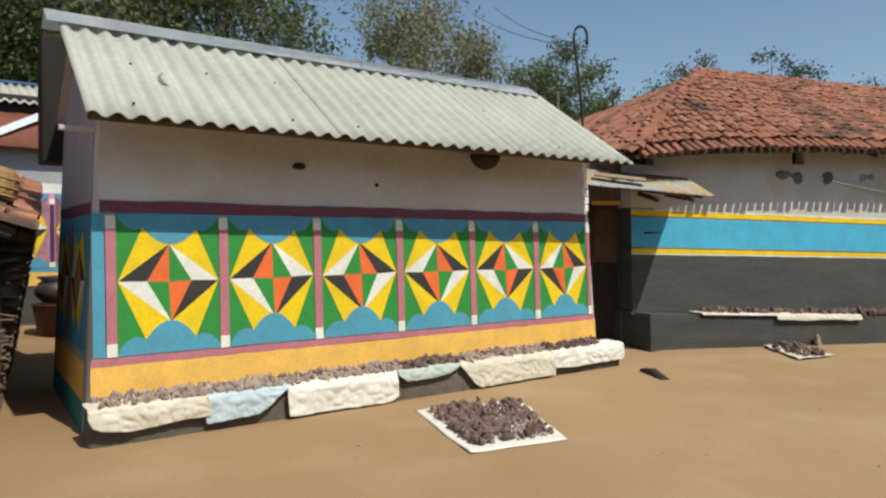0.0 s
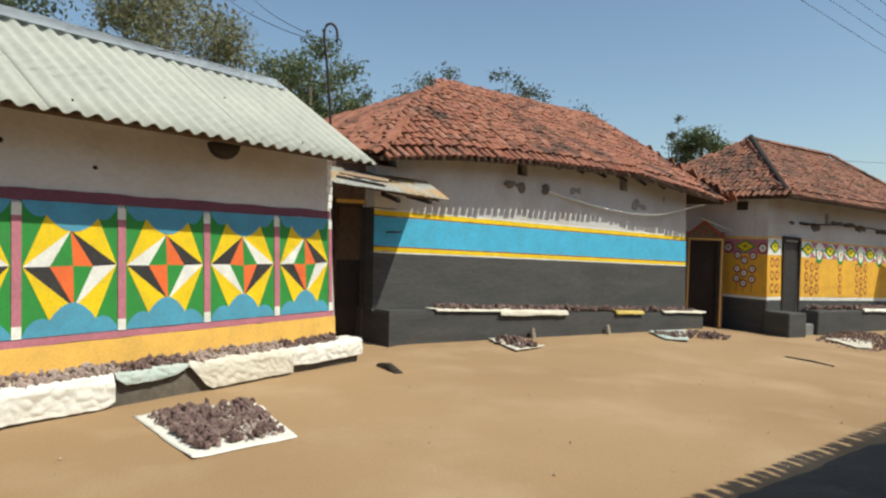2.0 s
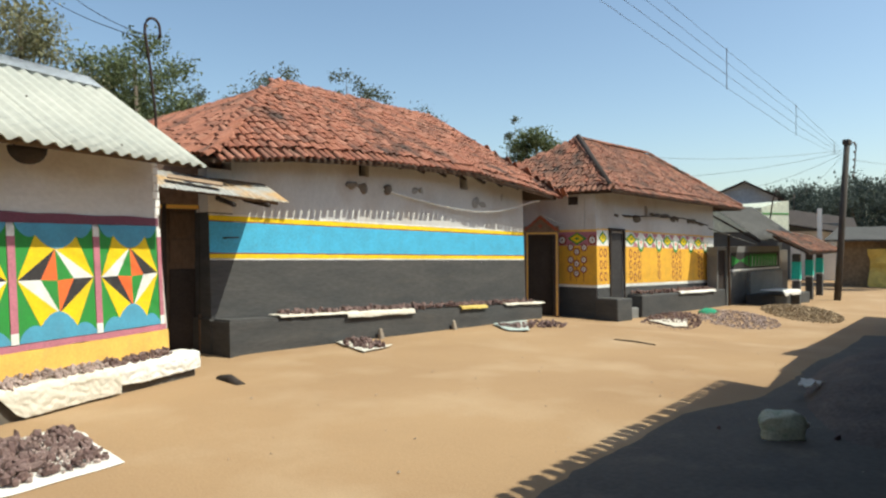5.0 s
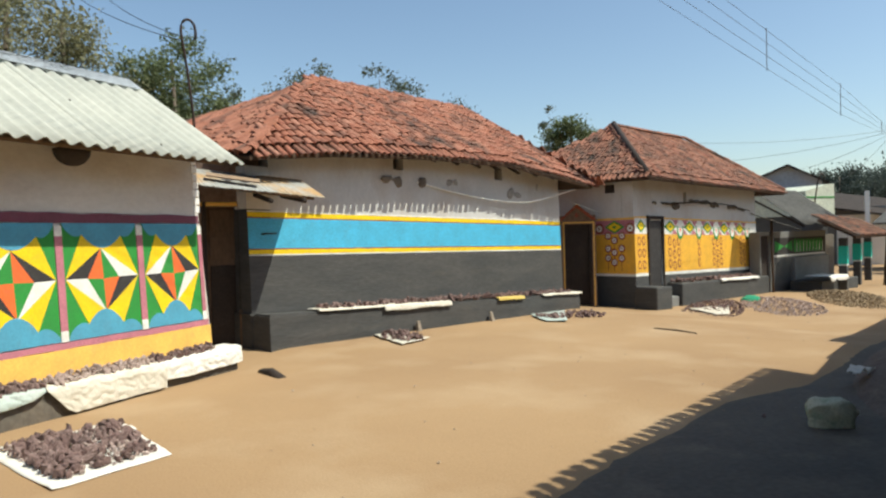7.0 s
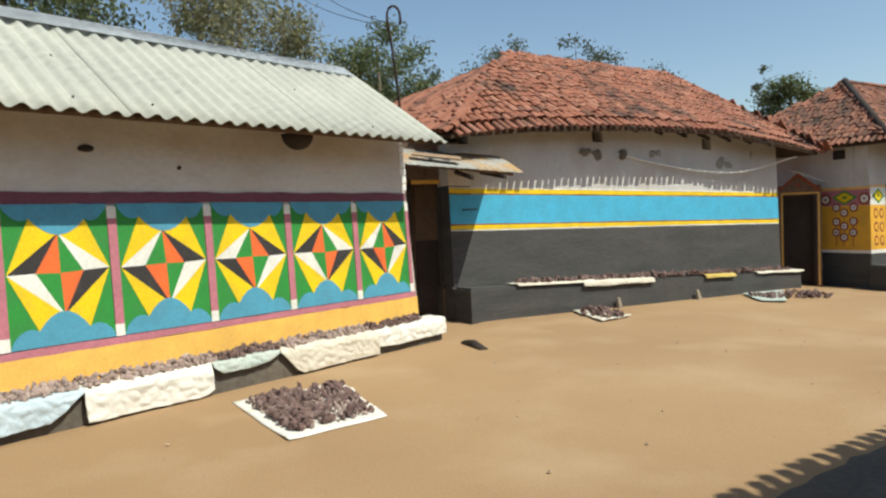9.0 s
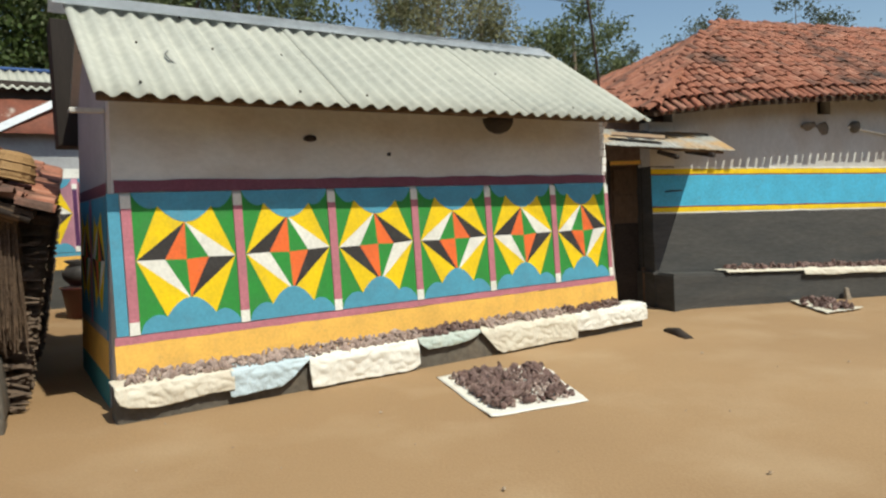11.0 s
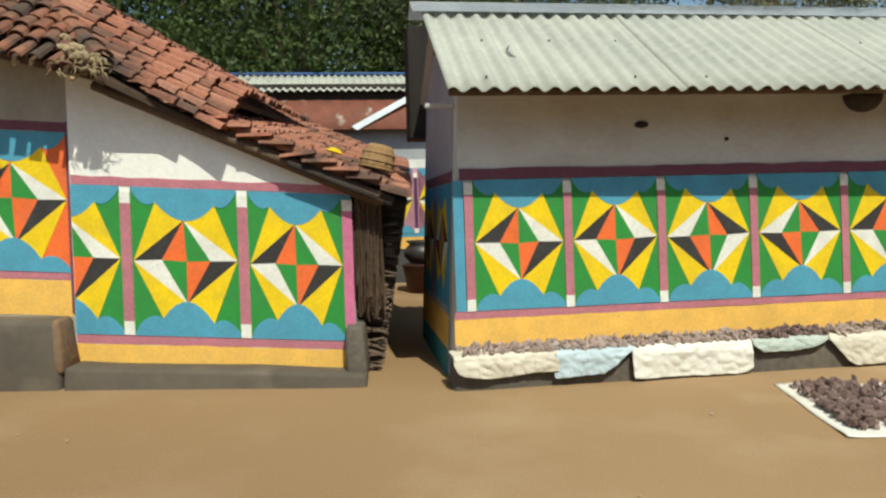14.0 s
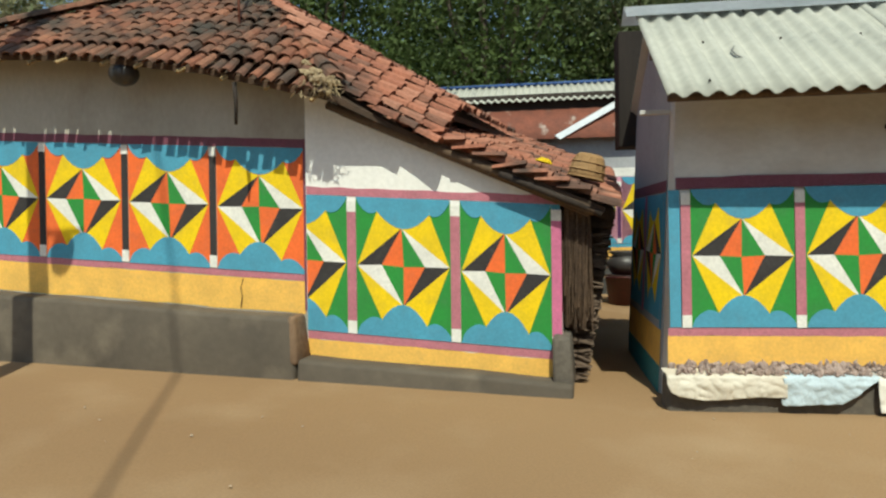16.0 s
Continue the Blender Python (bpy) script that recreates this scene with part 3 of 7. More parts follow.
    side("painted_post", [(MAG, 3, rect(1.06, 1.14, 0.55, 1.57))])
    # roof
    up = Vector((0, 1.5, 0.985)).normalized()
    tilt = Vector((5.1, -0.08, -0.004)).normalized()
    for k, n in enumerate((12, 12, 11)):
        corrugated(H1, "roof_sheet", Vector((-0.05, -0.25, 2.192 + 0.003 * (k % 2))) + tilt * (1.752 * k), tilt, up, 0.146 * n, 1.76 + 0.03 * k, ASBESTOS, label="pale grey fibre-cement corrugated sheet", seed=3 + k)
    corrugated(H1, "roof_sheet", (5.06, 2.80, 2.15), (-1, 0, 0), Vector((0, -1.55, 1.0)), 5.0, 1.86, ASBESTOS, seed=6)
    bm = bmesh.new()
    vs = [bm.verts.new(c) for c in ((-0.14, 1.03, 3.085), (4.99, 0.99, 3.085), (4.97, 1.19, 3.225), (-0.14, 1.23, 3.225), (-0.14, 1.42, 3.11), (4.97, 1.40, 3.11))]
    bm.faces.new((vs[0], vs[1], vs[2], vs[3]))
    bm.faces.new((vs[3], vs[2], vs[5], vs[4]))
    r = bmesh.ops.solidify(bm, geom=bm.faces[:], thickness=0.012)
    part("ridge_cap", bm, ZINC, H1, "bright galvanised ridge cap")
    for j, b in enumerate((0.16, 0.9, 1.6)):
        for i in range(9):
            p = Vector((0.25 + 0.56 * i + 0.1 * (j % 2), -0.25, 2.192)) + up * b
            bm = bmesh.new()
            bmesh.ops.create_cone(bm, segments=6, radius1=0.011, radius2=0.006, depth=0.016, cap_ends=True)
            bmesh.ops.translate(bm, vec=p + Vector((0, -0.012, 0.022)), verts=bm.verts)
            if rnd.random() < 0.55:
                part("roof_bolt", bm, IRON, H1)
    # thin tube laid for the dark crescent scratch on the sheet
    tube([(0.56, 0.42, 2.652), (0.52, 0.35, 2.606), (0.53, 0.26, 2.547), (0.57, 0.18, 2.495)], 0.006, GREYMUD, "twig", H1, sides=5)
    # rafters and purlins under the sheet
    for x in (0.06, 1.7, 3.4, 4.95):
        tube([(x + 0.08, 0.02, 2.25), (x + 0.08, 1.22, 3.06)], 0.035, DARKWOOD, "rafter", H1)
    tube([(-0.02, -0.10, 2.20), (5.0, -0.10, 2.21)], 0.03, WOOD, "purlin", H1)
    tube([(-0.03, 0.55, 2.63), (5.02, 0.55, 2.64)], 0.03, WOOD, "purlin", H1)
    # beam stub at the gable and two wall holes, a hanging pot under the eave
    bm = bmesh.new()
    block(bm, -0.13, 0.1, 0.42, 0.48, 2.165, 2.2, bevel=0.006)
    part("beam_end", bm, LIME, H1)
    bm = bmesh.new()
    block(bm, -0.06, 0.24, 2.32, 2.70, 2.12, 3.30, bevel=0.008)
    part("gable_board", bm, surface("dark_brown_board", (0.026, 0.020, 0.017), (0.018, 0.014, 0.012), small=30, stretch=(6, 6, 0.5)), H1, "dark brown boarding behind the gable")
    for u, z, a, b in ((1.60, 2.0, 0.06, 0.028), (2.33, 1.87, 0.018, 0.016)):
        bm = bmesh.new()
        bmesh.ops.create_icosphere(bm, subdivisions=2, radius=1.0)
        for v in bm.verts:
            v.co = Vector((u + v.co.x * a, W1.y(z) - 0.004 + v.co.y * 0.02, z + v.co.z * b))
        wobble(bm, 0.012, 14, u)
        part("wall_hole", bm, DARKWOOD, H1, "dark crumbled hole in the plaster", smooth=True)
    bm = bmesh.new()
    bmesh.ops.create_uvsphere(bm, u_segments=16, v_segments=10, radius=0.16)
    bmesh.ops.delete(bm, geom=[v for v in bm.verts if v.co.z > 0.03], context="VERTS")
    for v in bm.verts:
        v.co = Vector((3.42 + v.co.x, 0.10 + v.co.y * 0.8, 2.20 + v.co.z * 0.9))
    bmesh.ops.solidify(bm, geom=bm.faces[:], thickness=0.012)
    part("hanging_basket", bm, DARKWOOD, H1, "dark basket hung under the eave", smooth=True)


house_one()


# ---- left house: stars on orange and green, clay tile roof ----
HL = thing("mud_house", pose(-7.60, 1.78, 0, 0, 0, 29.9), "white mud house painted with stars under a clay tile roof", "house")
SHEAR[:] = [-0.065, 3.0]


def house_left():
    rnd = random.Random(12)
    WM, WW = Wall(0.36, 0.60, 0.03), Wall(0.30, 0.25, 0.03)
    bm = bmesh.new()
    block(bm, -3.2, 2.96, 0.335, 0.66, -0.2, 2.92, batter=(0, 0, 0.0936, 0))
    chopped(bm, 0.6)
    for v in bm.verts:
        if v.co.z > 2.8:
            v.co.z -= 0.36 * max(0, (v.co.x - 0.6) / 2.6) ** 2
    part("front_wall", bm, SOOTLIME, HL, "sooty limewashed mud front wall")
    # wing front with the sloping top of the lean-to
    bm = bmesh.new()
    prof = [(2.965, -0.2), (5.20, -0.2), (5.14, 1.74), (3.40, 2.40), (2.965, 2.55)]
    lo = [bm.verts.new((x, 0.286 + 0.03 * (z + 0.2), z)) for x, z in prof]
    hi = [bm.verts.new((x, 0.62, z)) for x, z in prof]
    bm.faces.new(lo), bm.faces.new(hi[::-1])
    for i in range(5):
        bm.faces.new((lo[i], hi[i], hi[(i + 1) % 5], lo[(i + 1) % 5]))
    bmesh.ops.recalc_face_normals(bm, faces=bm.faces)
    part("wing_wall", bm, WHITEWASH, HL, "whitewashed sloping wing wall")
    bm = bmesh.new()
    block(bm, 4.86, 5.16, 0.63, 5.4, -0.2, 1.72, batter=(0, 0.03, 0, 0))
    part("side_wall", bm, DARKMUD, HL, "dark mud side wall in the alley")
    bm = bmesh.new()
    block(bm, -3.2, 4.85, 3.9, 4.2, -0.2, 2.4)
    part("back_wall", bm, DARKMUD, HL)
    bm = bmesh.new()
    block(bm, -3.2, -2.9, 0.67, 3.89, -0.2, 2.9)
    part("side_wall", bm, DARKMUD, HL)
    # plinths
    bm = bmesh.new()
    block(bm, -3.4, 2.965, 0.0, 0.36, -0.25, 0.58, bevel=0.04, batter=(0, 0.03, 0.05, 0))
    chopped(bm, 0.4)
    wobble(bm, 0.022, 1.6, 4)
    part("plinth", bm, WARMMUD, HL, "high dark mud ledge with worn edge", smooth=True)
    bm = bmesh.new()
    block(bm, 2.975, 5.27, 0.0, 0.32, -0.25, 0.245, bevel=0.035, batter=(0, 0, 0.03, 0))
    chopped(bm, 0.4)
    wobble(bm, 0.018, 1.6, 7)
    part("plinth", bm, WARMMUD, HL, "low dark mud ledge", smooth=True)
    bm = bmesh.new()
    block(bm, 2.90, 2.99, 0.02, 0.30, 0.18, 0.60, bevel=0.03, batter=(0.0, 0.03, 0.03, 0))
    wobble(bm, 0.03, 6, 5)
    part("worn_ledge_end", bm, surface("bare_brown_mud", (0.22, 0.14, 0.085), (0.15, 0.10, 0.065), small=18, bump=0.6), HL, "broken brown ledge corner", smooth=True)
    bm = bmesh.new()
    block(bm, 5.10, 5.27, 0.10, 0.62, 0.2, 0.60, bevel=0.03, batter=(0, 0.03, 0.05, 0))
    wobble(bm, 0.012, 3, 2)
    part("corner_buttress", bm, DARKMUD, HL, "grey mud corner buttress", smooth=True)
    # wing painting
    WW.put("painted_band", [(PNK, 0, rough_rect(2.97, 5.17, 1.645, 1.715, rnd))], HL, "dusty pink painted band")
    WW.put("painted_band", [(PNK, 0, rough_rect(2.97, 5.20, 0.385, 0.455, rnd))], HL, "dusty pink painted band")
    WW.put("painted_band", [(OCH, 0, rough_rect(2.97, 5.215, 0.225, 0.383, rnd, 0.008))], HL, "ochre painted band")
    posts = [3.385, 4.30, 5.135]
    for u in posts:
        lo, hi = 0.46, 1.60
        mt = PNK if u < 5 else MAG
        WW.put("painted_post", [(mt, 3, rect(u - 0.04, u + 0.04, lo + 0.11, hi - 0.09)), (WHT, 3, rect(u - 0.04, u + 0.04, lo, lo + 0.11)), (WHT, 3, rect(u - 0.04, u + 0.04, hi - 0.09, hi))], HL, "pink painted post with white ends")
    WW.put("painted_star_panel", star_panel(2.52, 3.343, 0.457, 1.643, rnd, cut=2.97), HL, "part star panel cut by the wall corner")
    WW.put("painted_star_panel", star_panel(3.427, 4.258, 0.457, 1.643, rnd), HL, "green panel with a yellow, black, white and orange star")
    WW.put("painted_star_panel", star_panel(4.342, 5.093, 0.457, 1.643, rnd), HL, "green panel with a yellow, black, white and orange star")
    WW.put("painted_band", [(BLU, 0, rect(5.095, 5.165, 1.60, 1.643))], HL)
    # main painting
    WM.put("painted_band", [(MAR, 0, rough_rect(-3.1, 2.95, 2.055, 2.135, rnd))], HL, "maroon painted band")
    WM.put("painted_band", [(MAR, 4, rect(2.925, 2.957, 0.62, 2.135))], HL, "maroon edge line")
    WM.put("painted_band", [(PNK, 0, rough_rect(-3.1, 2.925, 0.875, 0.935, rnd))], HL, "dusty pink painted band")
    WM.put("painted_band", [(OCH, 0, rough_rect(-3.1, 2.925, 0.585, 0.873, rnd, 0.008))], HL, "ochre painted band")
    us = [2.03 - 0.92 * k for k in range(6)]
    for u in us:
        WM.put("painted_post", [(BLK, 3, rect(u - 0.032, u + 0.032, 1.055, 1.96)), (WHT, 3, rect(u - 0.036, u + 0.036, 0.945, 1.055)), (WHT, 3, rect(u - 0.036, u + 0.036, 1.96, 2.04))], HL, "black painted post with white ends")
    for k, u in enumerate([2.925 + 0.037] + us[:-1]):
        WM.put("painted_star_panel", star_panel(us[k] + 0.038, u - 0.037, 0.937, 2.053, rnd, ground=ORG), HL, "orange panel with a yellow, black, white and green star")
    # crack in the ochre band
    tube([(2.30, 0.345, 0.60), (2.32, 0.345, 0.70), (2.30, 0.348, 0.78), (2.33, 0.35, 0.86)], 0.004, DARKWOOD, "crack", HL, sides=4)
    # roof decks
    E0, E1 = (-0.65, 0.02, 2.82), (3.38, 0.02, 2.45)
    A0, A1 = (1.42, 2.0, 4.03), (1.5, 2.0, 4.02)
    deck = [(E0, (1.0, 0.03, 2.80), A1, A0), ((1.0, 0.03, 2.80), (2.2, 0.03, 2.68), E1, A1), (E1, (4.12, 0.25, 2.12), A1), ((4.12, 0.25, 2.12), (4.15, 0.85, 2.44), (4.34, 3.6, 2.57), A1), (E0, A0, (1.4, 4.4, 3.9), (-0.65, 4.4, 2.78))]
    deck.append((A0, A1, (4.34, 3.6, 2.57), (1.4, 4.4, 2.9)))
    low = [((3.30, 0.30, 2.43), (5.52, 0.19, 1.635), (5.57, 5.6, 2.275), (3.30, 5.6, 3.04))]
    roof_skin(HL, deck, CLAYBASE, 0.05)
    roof_skin(HL, [((-3.4, 0.02, 2.78), (-0.67, 0.02, 2.76), (-0.67, 2.6, 3.36), (-3.4, 2.6, 3.38))], CLAYBASE, 0.05, "side_roof_deck")
    roof_skin(HL, low, CLAYBASE, 0.05, "lean_to_deck")
    # front slope tiles
    up = Vector((0, 2.12, 1.42)).normalized()

    rise = 2.55
    tiled(HL, (-3.4, -0.01, 2.86), (1, 0, -0.015), up, 6.85, rise, lambda a, b: 2.75 + 2.12 * b / rise < a < 6.80 - 1.85 * b / rise, OLDTILE, reach=0.09, droop=lambda a, b: -0.31 * max(0, (a - 4.2) / 2.6) ** 2 * (1 - b / rise) - 0.04 * b / rise,
          singles=lambda a, b: 2.6 < a and b < 0.85, seed=21, pitch=0.12, step=0.17)
    tiled(HL, (-3.4, -0.01, 2.80), (1, 0, -0.008), Vector((0, 2.58, 0.60)).normalized(), 2.75, 2.6, lambda a, b: True, OLDTILE, seed=24, pitch=0.135, step=0.17)
    tiled(HL, (-0.68, 4.4, 2.80), (0, -1, 0.01), Vector((2.1, 0, 1.2)).normalized(), 4.4, 2.4, lambda a, b: a < 4.35 - 2.0 * b / 2.4, OLDTILE, seed=25, pitch=0.135, step=0.17)
    # right slope tiles, upper and lower
    upr = Vector((-1, -0.0, 0.55)).normalized()
    al = Vector((0.05, 1, 0.04)).normalized()
    tiled(HL, (4.17, 0.15, 2.47), al, upr, 3.8, 3.03, lambda a, b: b < 0.90 + 1.15 * a and a < 3.6 - 1.7 * b / 3.03, TILE, seed=22, pitch=0.125, step=0.17, singles=lambda a, b: a < 1.2, droop=lambda a, b: -0.36 * max(0, 1 - a / 0.75))
    upl = Vector((-1, 0, 0.355)).normalized()
    all_ = Vector((0, 1, 0.12)).normalized()
    tiled(HL, (5.60, 0.18, 1.63), all_, upl, 5.4, 2.24, lambda a, b: a >= 0.055 * b, TILE, seed=23, pitch=0.125, step=0.17, singles=lambda a, b: a < 1.6)
    # verge tiles laid along the sloping front edge
    for k in range(12):
        f = k / 12
        ob = new("tile", tile_mesh[TILE.name])
        ob.parent = HL
        x, z = 5.42 - 2.0 * f, 1.66 + 0.74 * f
        ob.matrix_basis = Matrix.Translation((x, 0.19 + 0.11 * f, z + shz(x) + 0.085)) @ Euler((radians(rnd.uniform(-8, 8)), radians(20), radians(90 + rnd.uniform(-6, 6)))).to_matrix().to_4x4() @ Matrix.Diagonal((1.0, 1.2, 1, 1))
    # hip line tiles
    for k in range(28):
        f = (k % 14) / 14
        low_end, top_end = (E1, A1) if k < 14 else (E0, A0)
        p = Vector(low_end).lerp(Vector(top_end), f)
        ob = new("tile", tile_mesh[OLDTILE.name])
        ob.parent = HL
        d = (Vector(top_end) - Vector(low_end)).normalized()
        x2 = d.cross(Vector((0, 0, 1))).normalized()
        z2 = x2.cross(d)
        M = Matrix((x2, d, z2)).transposed().to_4x4()
        M.translation = p + Vector((0.03, 0, 0.13 + shz(p.x)))
        ob.matrix_basis = M @ Matrix.Diagonal((1.25, 1.0, 1.2, 1))
    # timbers under the verge and eave
    tube([(3.2, 0.31, 2.42), (5.44, 0.21, 1.60)], 0.038, WOOD, "verge_pole", HL, "grey weathered verge pole")
    tube([(3.3, 0.335, 2.36), (5.40, 0.25, 1.57)], 0.02, WOOD, "verge_pole", HL)
    for k in range(16):
        x = -2.6 + 0.385 * k + rnd.uniform(-0.05, 0.05)
        tube([(x, -0.04 + rnd.uniform(-0.05, 0.02), 2.71 - 0.36 * max(0, (x - 0.8) / 2.6) ** 2), (x, 0.5, 2.98 - 0.36 * max(0, (x - 0.8) / 2.6) ** 2)], 0.018, BAMBOO, "rafter_end", HL)
    for k in range(9):
        y = 0.2 + 0.6 * k
        tube([(5.5, y, 1.58), (4.7, y, 1.87)], 0.028, DARKWOOD, "rafter_end", HL)
    # straw and clay packed along the hip and at its corner
    bm = bmesh.new()
    for k in range(60):
        f = rnd.uniform(0, 0.07) if k < 34 else rnd.uniform(0.05, 0.95)
        p = Vector((3.38, -0.03, 2.52)).lerp(Vector((1.42, 1.95, 4.12)), f) + Vector((rnd.gauss(-0.06, 0.05 if k < 34 else 0.02), rnd.gauss(0, 0.03), rnd.uniform(0.0, 0.05)))
        r = bmesh.ops.create_icosphere(bm, subdivisions=1, radius=rnd.uniform(0.022, 0.045))
        for v in r["verts"]:
            v.co = Vector((v.co.x * 1.3, v.co.y, v.co.z * 0.8)) * rnd.uniform(0.8, 1.2) + p
    for k in range(90):
        p = Vector((3.30 + rnd.gauss(0, 0.09), -0.07 + rnd.uniform(-0.05, 0.08), 2.50 + rnd.uniform(-0.06, 0.08)))
        d = Vector((rnd.uniform(-1, 1), rnd.uniform(-0.6, 0.2), rnd.uniform(-1.4, 0.1))).normalized() * rnd.uniform(0.04, 0.09)
        s = d.cross(Vector((0.3, 1, 0.2))).normalized() * 0.007
        t = d.cross(s).normalized() * 0.007
        a = [bm.verts.new(p + s), bm.verts.new(p - s), bm.verts.new(p + t), bm.verts.new(p + d)]
        for q in ((0, 1, 3), (1, 2, 3), (2, 0, 3), (0, 2, 1)):
            bm.faces.new([a[i] for i in q])
    part("straw_packing", bm, surface("pale_straw_clay", (0.40, 0.31, 0.18), (0.28, 0.21, 0.13), big=8, small=60, rough=0.95, bump=0.6, grain=0.3), HL, "pale straw and clay packing at the roof corner")["kind"] = "stuff"


house_left()


# ---- second house: black and blue bands, hipped tile roof ----
SHEAR[:] = [-0.022, 0.0]
H2 = thing("mud_house", pose(2.59, 8.55, 0, 0, 0, 17.1), "grey mud house with blue and black bands under clay tiles", "house")


def opening_wall(name, parent, x0, x1, y0, y1, z0, z1, holes, material, label="", lean=0.0):
    """A wall as blocks round its rectangular openings (x0, x1, z0, z1)."""
    xs = sorted({x0, x1, *[h[0] for h in holes], *[h[1] for h in holes]})
    zs = sorted({z0, z1, *[h[2] for h in holes], *[h[3] for h in holes]})
    bm = bmesh.new()
    grid = {}

    def vert(x, y, z, front):
        key = (round(x, 4), round(z, 4), front)
        if key not in grid:
            grid[key] = bm.verts.new((x, y + (lean * (z - z0) if front else 0), z))
        return grid[key]

    solid = lambda i, k: 0 <= i < len(xs) - 1 and 0 <= k < len(zs) - 1 and not any(h[0] <= (xs[i] + xs[i + 1]) / 2 <= h[1] and h[2] <= (zs[k] + zs[k + 1]) / 2 <= h[3] for h in holes)
    for i in range(len(xs) - 1):
        for k in range(len(zs) - 1):
            if not solid(i, k):
                continue
            f = [vert(xs[a], y0, zs[c], True) for a, c in ((i, k), (i + 1, k), (i + 1, k + 1), (i, k + 1))]
            r = [vert(xs[a], y1, zs[c], False) for a, c in ((i, k), (i + 1, k), (i + 1, k + 1), (i, k + 1))]
            bm.faces.new(f), bm.faces.new(r[::-1])
            for (di, dk), (p, q) in (((0, -1), (0, 1)), ((1, 0), (1, 2)), ((0, 1), (2, 3)), ((-1, 0), (3, 0))):
                if not solid(i + di, k + dk):
                    bm.faces.new((f[q], f[p], r[p], r[q]))
    return part(name, bm, material, parent, label)


def niche(parent, wall, u, z, w, h, seed, material=None):
    """A crumbled hollow with a ragged lump of mud round it."""
    bm = bmesh.new()
    bmesh.ops.create_icosphere(bm, subdivisions=2, radius=1.0)
    for v in bm.verts:
        v.co = Vector((u + v.co.x * w, wall.y(z) + v.co.y * 0.03, z + v.co.z * h))
    wobble(bm, 0.05, 7, seed)
    return part("nest_lump", bm, material or DARKMUD, parent, "dark ragged mud nest on the wall", smooth=True)


def house_two():
    rnd = random.Random(13)
    Wt = Wall(0.35, 0.4, 0.03)
    holes = [(2.55, 2.77, 2.50, 2.70), (5.05, 5.28, 2.49, 2.70)]
    opening_wall("front_wall", H2, 0.30, 7.10, 0.332, 0.68, -0.2, 2.86, holes, LIME, "grey limewashed mud wall", lean=0.03)
    bm = bmesh.new()
    block(bm, -0.05, 0.298, 0.332, 0.68, -0.2, 1.80, batter=(0, 0, 0.06, 0))
    part("corner_wall", bm, BLACKMUD, H2, "black painted corner wall")
    bm = bmesh.new()
    block(bm, -0.05, 0.298, 0.392, 0.68, 1.80, 2.36, batter=(0, 0, 0.0168, 0))
    part("corner_wall", bm, SMOKYLIME, H2, "smoke-stained upper corner wall")
    for nm, x0, x1 in (("side_wall", -0.05, 0.25), ("side_wall", 6.80, 7.10)):
        bm = bmesh.new()
        block(bm, x0, x1, 0.69, 4.2, -0.2, 2.42)
        part(nm, bm, BLACKMUD if x0 < 1 else LIME, H2)
    bm = bmesh.new()
    block(bm, 0.26, 6.79, 3.9, 4.2, -0.2, 2.6)
    part("back_wall", bm, LIME, H2)
    # plinth
    bm = bmesh.new()
    pr = [(0.0, 0.0), (7.19, 0.0), (7.36, 0.34), (7.36, 0.9), (7.105, 0.9), (7.105, 0.36), (-0.055, 0.36), (-0.055, 1.2), (-0.14, 1.2)]
    lo, hi = [bm.verts.new((x, y, -0.25)) for x, y in pr], [bm.verts.new((x, y + (0.02 if y == 0 else 0), 0.45 - 0.018 * x)) for x, y in pr]
    bm.faces.new(lo[::-1]), bm.faces.new(hi)
    for i in range(len(pr)):
        bm.faces.new((lo[i], lo[(i + 1) % len(pr)], hi[(i + 1) % len(pr)], hi[i]))
    bmesh.ops.recalc_face_normals(bm, faces=bm.faces)
    bmesh.ops.bevel(bm, geom=[e for e in bm.edges if all(v.co.z > 0.1 for v in e.verts)], offset=0.025, segments=2, affect="EDGES")
    part("plinth", bm, BLACKMUD, H2, "black painted mud ledge")
    # painted bands: black dado, white line, yellow, blue, yellow
    for mt, a, b, lab in ((BLACKMUD, 0.30, 1.195, "black painted dado"), (WHT, 1.197, 1.213, "thin white line"), (YEL, 1.215, 1.272, "yellow line"), (RED, 1.273, 1.287, "brown line"), (CYA, 1.289, 1.685, "sky-blue painted band"),
                          (RED, 1.687, 1.70, "brown line"), (YEL, 1.702, 1.765, "yellow line"), (WHT, 1.767, 1.785, "thin white line")):
        Wt.put("painted_band", [(mt, 0, rough_rect(-0.045, 7.095, a, b, rnd, 0.0035))], H2, lab)
    # window hollows get an added dark panel for the shade inside
    for a, b, c, e in holes:
        bm = bmesh.new()
        block(bm, a - 0.02, b + 0.02, 0.60, 0.63, c - 0.02, e + 0.02)
        part("window_shutter", bm, DARKWOOD, H2, "dark panel for the shade deep in the hole")
    for u, z, w, h, m in ((2.38, 2.33, 0.13, 0.065, NEST), (2.62, 2.32, 0.11, 0.075, NEST), (3.15, 2.33, 0.08, 0.075, NEST), (3.80, 2.38, 0.08, 0.075, PALENEST), (3.98, 2.36, 0.08, 0.07, PALENEST), (5.50, 2.27, 0.10, 0.09, PALENEST), (5.72, 2.24, 0.12, 0.06, PALENEST), (6.35, 2.44, 0.04, 0.08, PALENEST)):
        niche(H2, Wt, u, z, w, h, u, m)
    for k in range(11):
        u = 1.0 + 0.56 * k
